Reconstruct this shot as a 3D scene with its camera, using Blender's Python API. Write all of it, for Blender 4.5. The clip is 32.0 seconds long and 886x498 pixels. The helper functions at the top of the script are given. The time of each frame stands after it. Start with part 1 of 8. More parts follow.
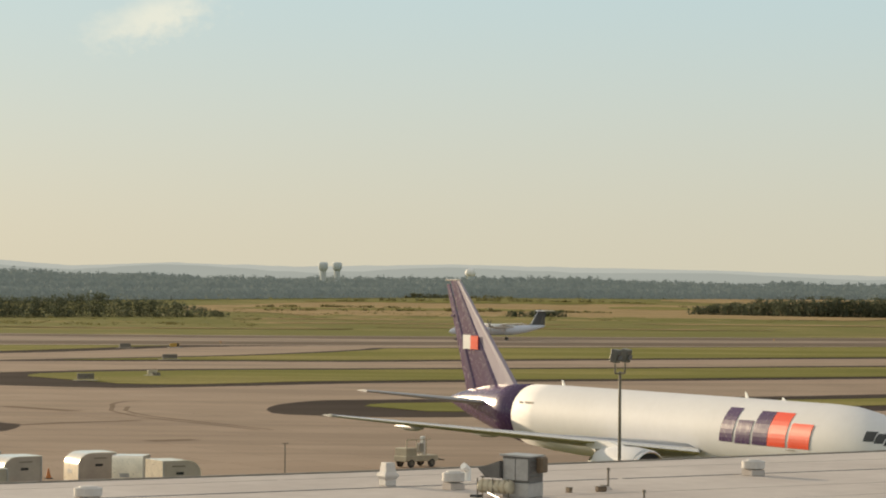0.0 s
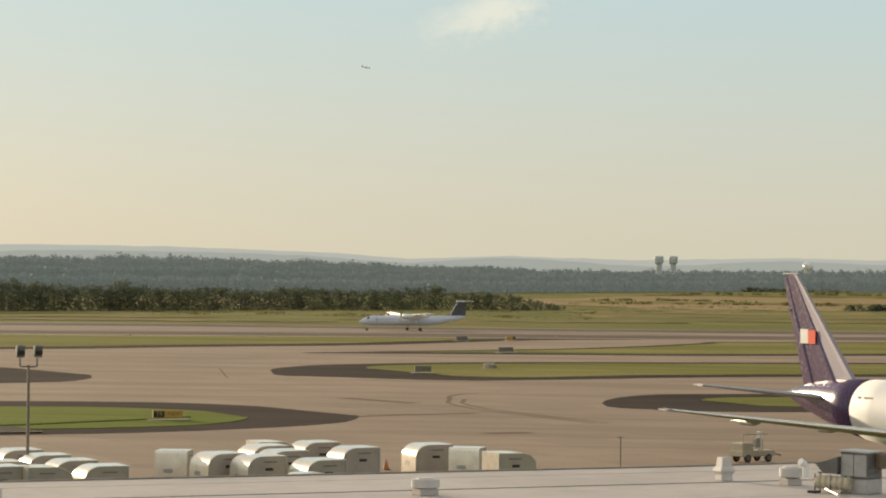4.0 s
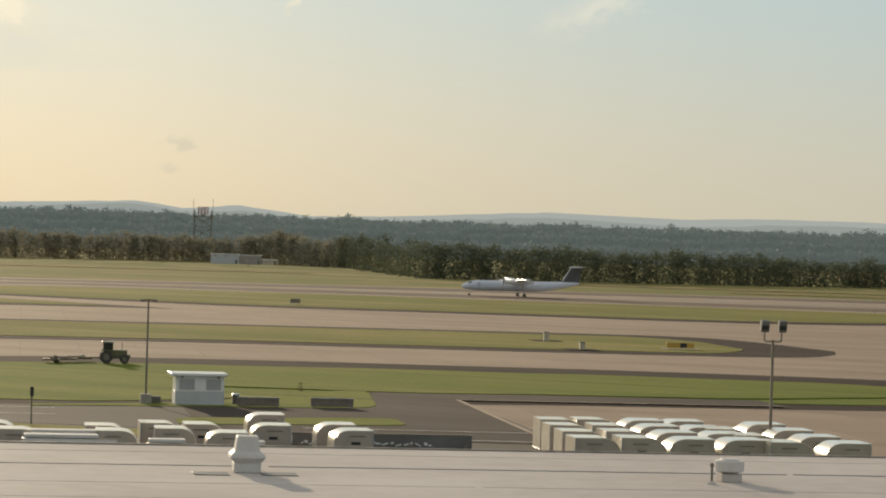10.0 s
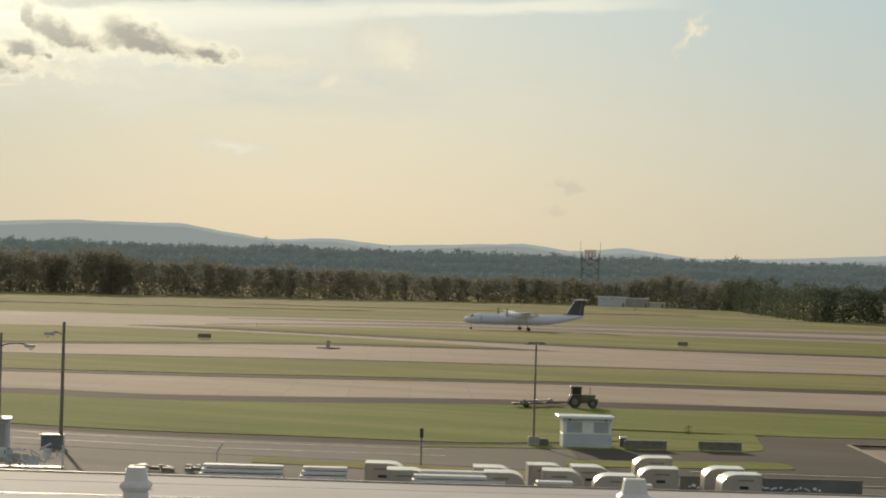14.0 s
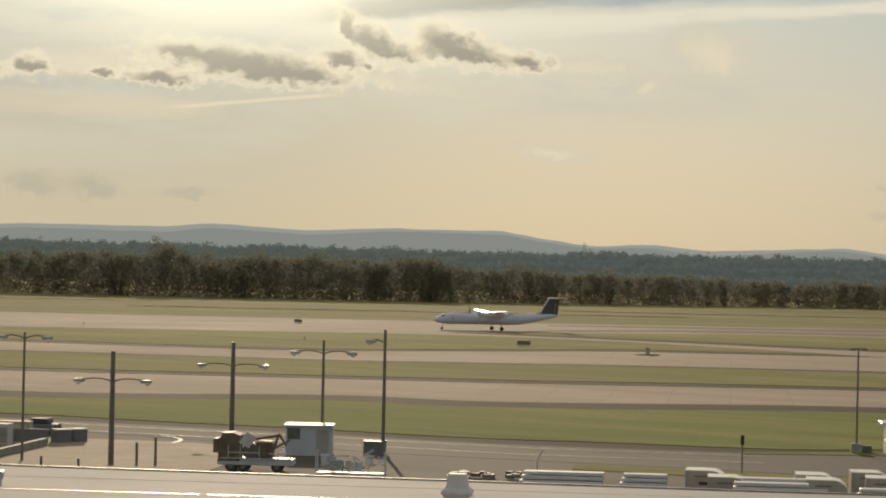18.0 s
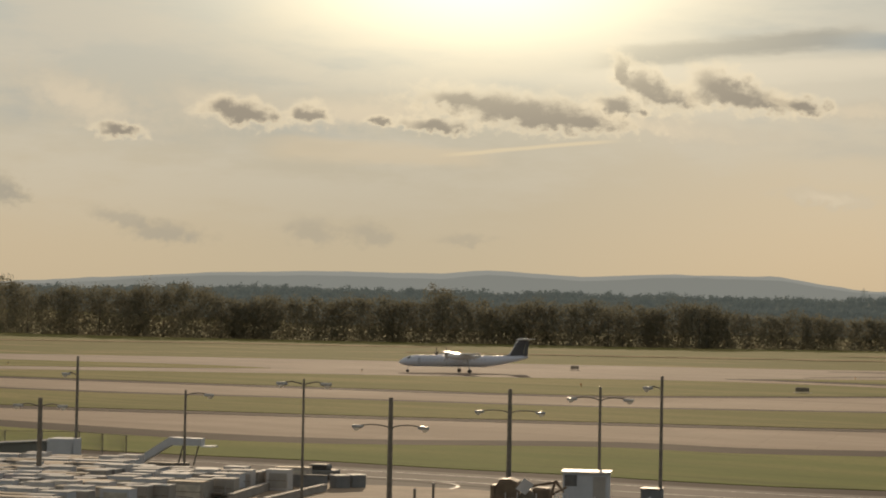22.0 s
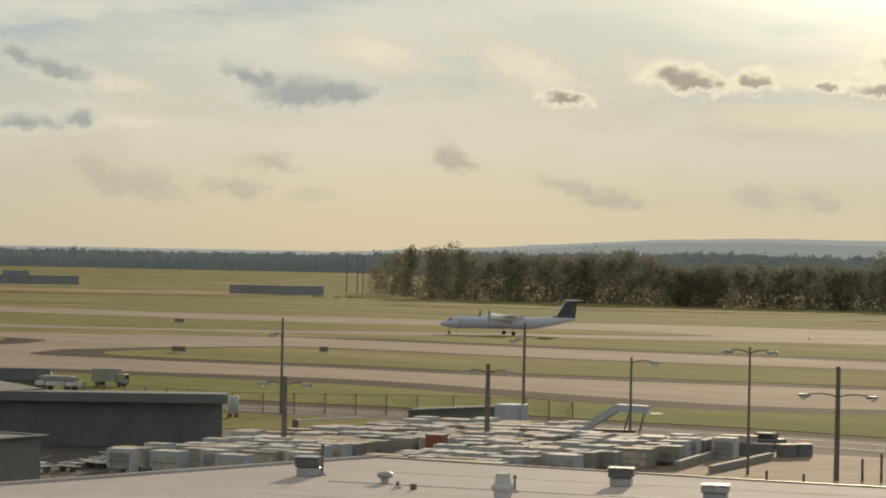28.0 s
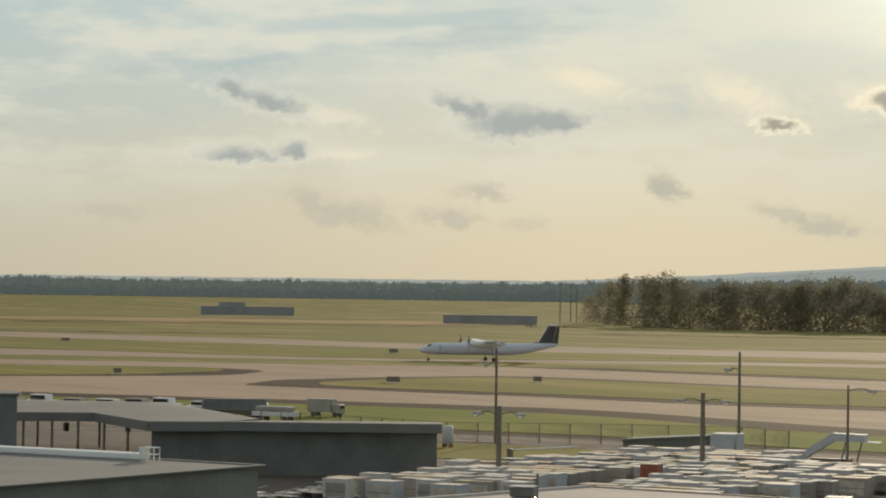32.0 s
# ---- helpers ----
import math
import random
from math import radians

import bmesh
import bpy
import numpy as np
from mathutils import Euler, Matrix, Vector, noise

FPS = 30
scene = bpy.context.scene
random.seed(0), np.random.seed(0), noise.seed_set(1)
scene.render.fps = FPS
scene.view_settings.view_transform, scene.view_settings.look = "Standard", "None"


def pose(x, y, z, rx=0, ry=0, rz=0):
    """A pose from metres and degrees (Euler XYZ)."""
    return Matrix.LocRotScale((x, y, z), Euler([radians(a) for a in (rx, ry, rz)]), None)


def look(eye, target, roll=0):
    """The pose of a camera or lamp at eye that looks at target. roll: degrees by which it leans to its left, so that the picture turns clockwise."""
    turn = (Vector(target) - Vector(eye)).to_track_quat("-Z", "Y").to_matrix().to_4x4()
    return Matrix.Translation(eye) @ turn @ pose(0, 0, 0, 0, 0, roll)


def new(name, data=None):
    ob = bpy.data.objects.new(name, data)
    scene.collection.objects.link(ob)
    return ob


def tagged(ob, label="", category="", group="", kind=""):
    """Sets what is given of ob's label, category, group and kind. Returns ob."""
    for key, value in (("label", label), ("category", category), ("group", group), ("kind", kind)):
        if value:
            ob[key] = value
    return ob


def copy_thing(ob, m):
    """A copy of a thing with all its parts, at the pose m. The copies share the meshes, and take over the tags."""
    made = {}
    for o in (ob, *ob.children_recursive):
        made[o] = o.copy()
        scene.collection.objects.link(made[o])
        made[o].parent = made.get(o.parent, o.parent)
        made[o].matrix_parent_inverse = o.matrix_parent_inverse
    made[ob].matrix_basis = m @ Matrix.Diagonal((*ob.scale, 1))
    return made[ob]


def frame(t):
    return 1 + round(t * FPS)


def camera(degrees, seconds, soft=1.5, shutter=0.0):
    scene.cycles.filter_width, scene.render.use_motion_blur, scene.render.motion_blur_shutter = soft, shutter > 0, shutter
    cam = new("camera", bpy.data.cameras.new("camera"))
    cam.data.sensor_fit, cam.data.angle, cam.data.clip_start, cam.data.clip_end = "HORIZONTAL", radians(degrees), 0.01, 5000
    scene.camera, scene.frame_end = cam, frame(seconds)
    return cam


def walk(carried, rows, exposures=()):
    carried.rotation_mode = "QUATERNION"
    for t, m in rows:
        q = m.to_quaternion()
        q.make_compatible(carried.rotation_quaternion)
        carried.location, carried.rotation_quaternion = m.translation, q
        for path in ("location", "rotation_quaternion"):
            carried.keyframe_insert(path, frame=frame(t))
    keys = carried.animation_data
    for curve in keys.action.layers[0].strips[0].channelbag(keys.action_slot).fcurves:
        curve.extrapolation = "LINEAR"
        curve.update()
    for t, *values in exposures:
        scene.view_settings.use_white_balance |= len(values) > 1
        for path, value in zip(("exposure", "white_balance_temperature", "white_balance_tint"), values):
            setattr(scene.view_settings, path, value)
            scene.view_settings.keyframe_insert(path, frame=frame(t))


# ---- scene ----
EYE = 15.1  # the lens stands this high over the apron, on a terrace
cam = camera(18.84, 32.0, soft=2.0)
# seconds, yaw to the left, pitch, lean: one long pan from one spot
PAN = [
    (0, 0.066, 0.872, 0.479), (0.5, 1.143, 0.541, 0.492), (1, 2.503, 0.385, 0.591), (1.5, 3.200, 0.323, 0.528), (2, 4.041, 0.739, 0.854),
    (2.5, 5.105, 0.729, 0.814), (4.5, 8.904, 0.672, 1.148), (5, 11.090, 0.935, 1.817), (5.5, 12.174, 0.996, 1.225), (6, 13.975, 0.501, 1.242),
    (6.5, 15.237, 0.519, 0.895), (7, 16.318, 0.833, 0.810), (7.5, 17.099, 0.864, 0.879), (8, 17.645, 0.358, 1.189), (8.5, 18.214, 0.504, 1.382),
    (9, 20.661, 0.175, 1.755), (9.5, 22.079, 0.390, 1.738), (10, 23.148, -0.157, 1.686), (10.5, 24.322, 0.322, 1.137), (11, 25.010, 0.599, 1.206),
    (11.5, 26.225, 0.137, 1.404), (12, 26.761, 0.356, 1.933), (12.5, 28.595, 0.510, 1.809), (13, 29.480, 0.524, 1.832), (13.5, 29.918, 0.044, 1.401),
    (14, 31.463, 0.526, 1.616), (14.5, 32.149, 0.186, 1.391), (15, 33.592, 0.839, 1.769), (15.5, 34.660, 0.598, 2.124), (17.5, 37.899, 0.489, 1.403),
    (18, 38.291, 0.505, 1.221), (18.5, 39.018, 0.674, 1.169), (19, 39.382, 0.765, 1.140), (19.5, 40.696, 0.616, 0.953), (20, 42.023, 0.637, 1.190),
    (20.5, 43.100, 0.908, 1.227), (21, 43.593, 0.958, 1.253), (21.5, 44.176, 1.047, 1.172), (22, 44.227, 1.386, 1.067), (22.5, 44.469, 1.216, 1.076),
    (23, 45.289, 1.146, 0.963), (23.5, 45.837, 1.404, 0.664), (24, 47.353, 1.567, 0.428), (24.5, 47.804, 1.720, 0.547), (25, 48.363, 1.796, 1.147),
    (25.5, 49.196, 0.962, 0.662), (26, 50.982, 0.664, 0.706), (26.5, 52.009, 0.729, 0.785), (28.5, 54.258, 0.457, 1.116), (29, 54.860, 0.444, 0.816),
    (29.5, 55.645, 0.348, 0.631), (30, 56.378, 0.656, 0.887), (30.5, 57.428, 0.685, 0.973), (31, 57.532, 0.882, 0.849), (31.5, 57.865, 0.990, 0.795),
    (32, 58.333, 1.057, 0.815),
]
walk(cam, [(t, pose(0, 0, EYE, 90 + pitch, 0, yaw) @ pose(0, 0, 0, 0, 0, lean)) for t, yaw, pitch, lean in PAN],
     [(0, 0.06, 6500, 10), (2, 0.12, 6500, 10), (6, -0.1, 6400, 10), (8, -0.17, 6300, 10), (10, -0.2, 6200, 9), (12, -0.29, 6050, 8), (14, -0.33, 6000, 8), (16, -0.44, 6120, 9), (18, -0.56, 6350, 10), (19.5, -0.58, 6500, 11), (21, -0.68, 6600, 12), (23, -0.80, 6750, 14), (25, -0.76, 6850, 13), (26, -0.58, 6600, 12), (27, -0.48, 6450, 11), (29, -0.37, 6200, 9), (32, -0.32, 6150, 8)])

# ---- light ----
SUN_YAW, SUN_HEIGHT = 42.9, 10.5
sun_way = Vector((-math.sin(radians(SUN_YAW)) * math.cos(radians(SUN_HEIGHT)), math.cos(radians(SUN_YAW)) * math.cos(radians(SUN_HEIGHT)), math.sin(radians(SUN_HEIGHT))))
sun = new("sun", bpy.data.lights.new("sun", "SUN"))
sun.data.energy, sun.data.angle, sun.data.color = 5.0, radians(0.6), (1.0, 0.79, 0.53)
sun.matrix_world = look(sun_way * 100, (0, 0, 0))

world = bpy.data.worlds.new("sky")
scene.world = world
world.use_nodes = True


class Net:
    """Short hands to wire nodes."""

    def __init__(self, tree):
        self.tree = tree

    def node(self, kind):
        return self.tree.nodes.new(kind)

    def put(self, socket, value):
        if isinstance(value, bpy.types.NodeSocket):
            self.tree.links.new(value, socket)
        else:
            socket.default_value = value

    def math(self, op, a, b=0.0, c=0.0, clamp=False):
        n = self.node("ShaderNodeMath")
        n.operation, n.use_clamp = op, clamp
        for s, v in zip(n.inputs, (a, b, c)):
            self.put(s, v)
        return n.outputs[0]

    def mix(self, f, a, b, blend="MIX"):
        n = self.node("ShaderNodeMix")
        n.data_type, n.blend_type = "RGBA", blend
        self.put(n.inputs[0], f)
        self.put(n.inputs[6], (*a, 1) if isinstance(a, tuple) and len(a) == 3 else a)
        self.put(n.inputs[7], (*b, 1) if isinstance(b, tuple) and len(b) == 3 else b)
        return n.outputs[2]

    def step(self, v, lo, hi):
        n = self.node("ShaderNodeMapRange")
        n.interpolation_type = "SMOOTHSTEP"
        for s, x in zip(n.inputs, (v, lo, hi, 0.0, 1.0)):
            self.put(s, x)
        return n.outputs[0]

    def noise(self, at, scale, detail=4.0, rough=0.55):
        n = self.node("ShaderNodeTexNoise")
        if at is not None:
            self.put(n.inputs["Vector"], at)
        n.inputs["Scale"].default_value, n.inputs["Detail"].default_value, n.inputs["Roughness"].default_value = scale, detail, rough
        return n.outputs[0]


def build_sky():
    net = Net(world.node_tree)
    back = world.node_tree.nodes["Background"]
    way = net.node("ShaderNodeTexCoord").outputs["Generated"]
    part_xyz = net.node("ShaderNodeSeparateXYZ")
    net.put(part_xyz.inputs[0], way)
    x, y, z = part_xyz.outputs
    yaw = net.math("MULTIPLY", net.math("ARCTAN2", net.math("MULTIPLY", x, -1.0), y), 57.2958)
    height = net.math("MULTIPLY", net.math("ARCSINE", z), 57.2958)
    sky = net.node("ShaderNodeTexSky")
    sky.sky_type, sky.sun_disc, sky.sun_elevation, sky.sun_rotation, sky.dust_density = "NISHITA", False, radians(SUN_HEIGHT), radians(-SUN_YAW), 2.0

    def bell(cy, ch, ry, rh):
        a, b = net.math("DIVIDE", net.math("SUBTRACT", yaw, cy), ry), net.math("DIVIDE", net.math("SUBTRACT", height, ch), rh)
        return net.math("POWER", 2.718, net.math("MULTIPLY", net.math("ADD", net.math("MULTIPLY", a, a), net.math("MULTIPLY", b, b)), -1.0))

    def field(kx, ky, scale, detail, rough=0.6, shift=0.0):
        """Noise over the dome, in degrees."""
        n = net.node("ShaderNodeCombineXYZ")
        net.put(n.inputs[0], net.math("MULTIPLY", yaw, kx))
        net.put(n.inputs[1], net.math("MULTIPLY", height, ky))
        n.inputs[2].default_value = shift
        return net.noise(n.outputs[0], scale, detail, rough), n.outputs[0]

    # hazy evening air: warm low down, pale blue higher up, warmer toward the sun
    up = net.step(height, -0.6, 8.0)
    air = net.mix(up, (0.60, 0.56, 0.43), (0.46, 0.595, 0.62))
    air = net.mix(net.step(height, 8.0, 30.0), air, (0.47, 0.465, 0.45))
    clear = net.mix(0.01, air, sky.outputs[0])
    toward = net.mix(up, (0.84, 0.72, 0.48), (0.79, 0.82, 0.72))
    c = net.mix(net.math("MULTIPLY", bell(SUN_YAW + 2.5, 4.0, 12.0, 11.0), 0.92), clear, toward)
    # thin high veil in long streaks
    veil, _ = field(0.30, 1.0, 0.62, 6.0, 0.62)
    veil = net.math("MULTIPLY", net.step(veil, 0.42, 0.62), net.math("MULTIPLY", net.step(yaw, 27.0, 46.0), net.step(height, 1.0, 4.2)))
    c = net.mix(net.math("MULTIPLY", veil, 0.7), c, (1.02, 0.94, 0.73))
    hole, _ = field(0.22, 0.9, 0.75, 5.0, 0.6, 4.0)
    hole = net.math("MULTIPLY", net.step(hole, 0.50, 0.72), net.math("MULTIPLY", net.step(yaw, 26.0, 38.0), net.step(height, 2.6, 5.2)))
    c = net.mix(net.math("MULTIPLY", hole, 0.75), c, (0.58, 0.65, 0.62))
    # one long bright band with a grey shadow over it, and the lit bank below the sun
    wave, _ = field(0.5, 2.0, 0.9, 5.0)
    wave = net.math("SUBTRACT", wave, 0.5)

    def band(col, cy, ch, ry, rh, tilt, colour, gain):
        a = net.math("SUBTRACT", yaw, cy)
        b = net.math("ADD", net.math("SUBTRACT", height, ch), net.math("ADD", net.math("MULTIPLY", a, tilt), net.math("MULTIPLY", wave, rh * 1.6)))
        k = net.math("MULTIPLY", net.step(net.math("ABSOLUTE", b), rh, rh * 0.25), net.step(net.math("ABSOLUTE", a), ry, ry * 0.55))
        return net.mix(net.math("MULTIPLY", k, gain), col, colour)

    # lens glare beside the sun, put into the sky's colour
    c = net.mix(net.math("MULTIPLY", bell(39.0, 5.2, 4.2, 1.0), 0.45), c, (1.25, 1.14, 0.86))
    for spot in BANDS:
        c = band(c, *spot)
    # the clouds' outlines are drawn on a rumpled dome: broad folds, then small curls
    def rumple(scale, detail, shift):
        n = net.node("ShaderNodeCombineXYZ")
        net.put(n.inputs[0], yaw)
        net.put(n.inputs[1], net.math("MULTIPLY", height, 1.25))
        n.inputs[2].default_value = shift
        t = net.node("ShaderNodeTexNoise")
        net.put(t.inputs["Vector"], n.outputs[0])
        t.inputs["Scale"].default_value, t.inputs["Detail"].default_value, t.inputs["Roughness"].default_value = scale, detail, 0.6
        xyz = net.node("ShaderNodeSeparateXYZ")
        net.put(xyz.inputs[0], t.outputs["Color"])
        return [net.math("SUBTRACT", v, 0.5) for v in xyz.outputs[:2]]

    broad, curl = rumple(1.4, 2.0, 0.0), rumple(3.6, 5.0, 7.0)
    yaw_w = net.math("ADD", yaw, net.math("ADD", net.math("MULTIPLY", broad[0], 0.9), net.math("MULTIPLY", curl[0], 0.55)))
    height_w = net.math("ADD", height, net.math("ADD", net.math("MULTIPLY", broad[1], 0.34), net.math("MULTIPLY", curl[1], 0.36)))
    dapple = net.math("MULTIPLY", net.math("ADD", curl[0], curl[1]), 1.1)

    def cloud(col, blobs, shade, edge, gain=1.0, base=0.0, soft=0.5, halo=0.7, ragged=0.6):
        """One cloud out of a few blobs (yaw, height, half width, half height, tilt): a dark flat-based body with a lit upper rim."""
        body, top = None, None
        for cy, ch, ry, rh, tilt in blobs:
            a = net.math("SUBTRACT", yaw_w, cy)
            b = net.math("ADD", net.math("SUBTRACT", height_w, ch), net.math("MULTIPLY", a, tilt))
            # below its middle a cloud is flatter than above it
            low = net.math("MULTIPLY", net.math("MINIMUM", b, 0.0), 1.0 + base)
            b = net.math("ADD", net.math("MAXIMUM", b, 0.0), low)
            r = net.math("SQRT", net.math("ADD", net.math("POWER", net.math("DIVIDE", a, ry * 1.25), 2.0), net.math("POWER", net.math("DIVIDE", b, rh * 1.55), 2.0)))
            one = net.math("SUBTRACT", 1.0, r)
            body = one if body is None else net.math("SMOOTH_MAX", body, one, 0.2)
        fringe = net.math("ADD", body, dapple)
        rim = net.math("MULTIPLY", net.step(fringe, -halo, 0.25), 0.6 * gain)
        heart = net.math("MULTIPLY", net.step(net.math("ADD", body, net.math("MULTIPLY", dapple, ragged)), -0.05, soft), 0.9 * gain)
        return net.mix(heart, net.mix(rim, col, edge), shade)

    for *blob, gain in SHADES:
        c = cloud(c, [blob], (0.60, 0.56, 0.45), (0.80, 0.70, 0.49), gain, 0.3, 0.7, 0.4)
    for *blob, gain in WISPS:
        c = cloud(c, [blob], (1.15, 1.0, 0.72), (0.98, 0.88, 0.66), gain, 0.0, 0.9, 0.6)
    for blobs in WARM:
        c = cloud(c, blobs, (0.46, 0.41, 0.325), (1.4, 1.2, 0.82), 1.0, 0.5, 0.7, 0.5)
    for blobs in COOL:
        c = cloud(c, blobs, (0.47, 0.485, 0.45), (0.95, 0.89, 0.71), 0.95, 0.9, 0.8, 0.5, 0.3)
    c = net.mix(net.math("MULTIPLY", bell(SUN_YAW + 0.6, 7.5, 4.6, 1.9), 0.97, clamp=True), c, (3.0, 2.7, 1.85))
    net.put(back.inputs[0], c)
    back.inputs[1].default_value = 1.0


# clouds out of blobs: yaw, height, half width, half height, tilt; those near the sun, then those in cooler light
WARM = [
    [(42.6, 4.33, 1.75, 0.30, -0.10), (41.3, 4.10, 0.95, 0.22, -0.05), (43.75, 4.53, 0.9, 0.17, -0.05), (42.0, 4.15, 1.0, 0.22, 0.0)],
    [(40.35, 5.15, 0.34, 0.24, -0.85), (39.85, 4.82, 0.62, 0.30, -0.5), (39.4, 4.62, 0.6, 0.2, -0.1)],
    [(38.35, 4.86, 0.55, 0.34, -0.15), (37.95, 4.65, 0.95, 0.26, -0.12), (37.3, 4.55, 0.6, 0.16, -0.05)],
    [(40.5, 4.47, 0.5, 0.17, -0.2)], [(36.6, 4.54, 0.5, 0.14, -0.1)],
    [(48.6, 4.16, 0.72, 0.2, -0.12), (48.85, 4.26, 0.42, 0.18, 0.0)],
    [(47.15, 4.24, 0.36, 0.15, -0.1)], [(51.3, 3.75, 0.42, 0.13, -0.15)], [(44.4, 4.0, 0.62, 0.13, -0.05)], [(45.6, 4.12, 0.3, 0.08, 0.0)],
]
COOL = [
    [(56.85, 3.70, 1.15, 0.40, 0.0), (57.95, 4.05, 0.75, 0.26, -0.28), (56.1, 3.78, 0.9, 0.25, 0.06)],
    [(62.9, 4.35, 0.5, 0.2, -0.25), (62.1, 4.07, 0.9, 0.25, -0.25)],
    [(62.75, 2.96, 0.85, 0.22, 0.0), (61.6, 3.10, 0.4, 0.22, 0.0)],
]
WISPS = [
    (26.25, 5.3, 0.2, 0.15, 1.3, 0.95), (6.3, 5.75, 0.9, 0.28, 0.25, 0.3), (32.65, 4.75, 0.675, 0.378, -0.2, 0.92), (19.9, 5.15, 0.9, 0.24, 0.4, 0.3), (36, 2.6, 0.675, 0.108, -0.1, 0.805), (33.9, 4.05, 0.24, 0.162, 0.5, 0.805), (55.3, 4.7, 0.9, 0.243, -0.2, 0.92), (52, 4.4, 1.2, 0.297, -0.3, 0.8625), (49, 4.35, 1.05, 0.27, -0.1, 0.805), (45.8, 4.3, 1.95, 0.216, 0, 0.92), (40.2, 4.1, 2.4, 0.162, -0.1, 0.805), (35.3, 4.45, 0.9, 0.135, 0, 0.805), (60.9, 3.85, 1.05, 0.135, -0.1, 0.575), (60.6, 3.05, 0.6, 0.108, 0, 0.575),
]
SHADES = [
    (53.6, 2.44, 0.4, 0.2, -0.3, 0.75),     (60.35, 1.70, 0.95, 0.28, -0.12, 0.5), (61.2, 2.05, 0.45, 0.18, -0.2, 0.4), (58.2, 1.73, 0.65, 0.18, -0.12, 0.5), (57.45, 2.26, 0.5, 0.15, -0.1, 0.5), (50.1, 1.60, 0.75, 0.18, -0.12, 0.6), (51.1, 1.90, 0.6, 0.14, -0.25, 0.45),
    (47.0, 1.70, 0.6, 0.22, -0.15, 0.4), (45.85, 1.65, 0.45, 0.21, -0.15, 0.42), (43.75, 1.57, 0.55, 0.11, 0.0, 0.32), (56.6, 1.6, 0.5, 0.13, 0.0, 0.25), (65.5, 1.75, 0.8, 0.16, 0.0, 0.3), (28.82, 1.91, 0.26, 0.09, -0.15, 0.28), (29.1, 1.38, 0.26, 0.09, -0.1, 0.2),
]
# yaw, height, half width, half height, tilt, colour, strength
BANDS = [
    (38.1, 5.78, 3.4, 0.30, 0.10, (0.58, 0.57, 0.48), 0.9), (34.6, 5.50, 9.0, 0.22, 0.055, (1.15, 1.06, 0.82), 0.95), (31.5, 6.15, 5.5, 0.28, 0.06, (0.57, 0.63, 0.61), 0.85),
    (45.7, 3.42, 3.0, 0.34, -0.04, (1.08, 0.90, 0.60), 0.55), (42.4, 3.58, 2.2, 0.06, 0.10, (1.25, 1.05, 0.68), 0.7), (37.6, 5.2, 4.6, 0.30, 0.06, (1.2, 1.1, 0.84), 0.65), (59.4, 5.92, 3.6, 0.25, 0.06, (0.60, 0.68, 0.66), 0.6), (62.4, 5.05, 1.0, 0.13, 0.15, (0.60, 0.68, 0.64), 0.5),
]
build_sky()


# ---- materials ----
def material(name, base, rough=0.7, metal=0.0, vary=0.15, scale=1.0, fine=12.0, bump=0.0, tint=None, per_object=0.0, gloss=0.5):
    """A painted, worn or grown surface: two scales of variation, fine relief, and a shift from piece to piece."""
    m = bpy.data.materials.new(name)
    m.use_nodes = True
    net = Net(m.node_tree)
    bsdf = m.node_tree.nodes["Principled BSDF"]
    at = net.node("ShaderNodeTexCoord").outputs["Object"]
    big, small = net.noise(at, scale, 4.0), net.noise(at, fine * scale, 3.0, 0.65)
    f = net.math("ADD", net.math("MULTIPLY", big, 0.65), net.math("MULTIPLY", small, 0.35))
    f = net.step(f, 0.3, 0.7)
    dark = tuple(v * (1 - vary) for v in base)
    light = tuple(min(1.0, v * (1 + vary)) for v in base) if tint is None else tint
    colour = net.mix(f, dark, light)
    if per_object:
        rnd = net.node("ShaderNodeObjectInfo").outputs["Random"]
        k = net.math("ADD", 1 - per_object, net.math("MULTIPLY", rnd, 2 * per_object))
        hsv = net.node("ShaderNodeHueSaturation")
        net.put(hsv.inputs["Value"], k)
        net.put(hsv.inputs["Color"], colour)
        colour = hsv.outputs[0]
    net.put(bsdf.inputs["Base Color"], colour)
    net.put(bsdf.inputs["Roughness"], net.math("ADD", rough - 0.08, net.math("MULTIPLY", small, 0.16), clamp=True))
    bsdf.inputs["Metallic"].default_value = metal
    bsdf.inputs["Specular IOR Level"].default_value = gloss
    if bump:
        b = net.node("ShaderNodeBump")
        b.inputs["Strength"].default_value, b.inputs["Distance"].default_value = 0.6, bump
        net.put(b.inputs["Height"], small)
        net.put(bsdf.inputs["Normal"], b.outputs[0])
    return m


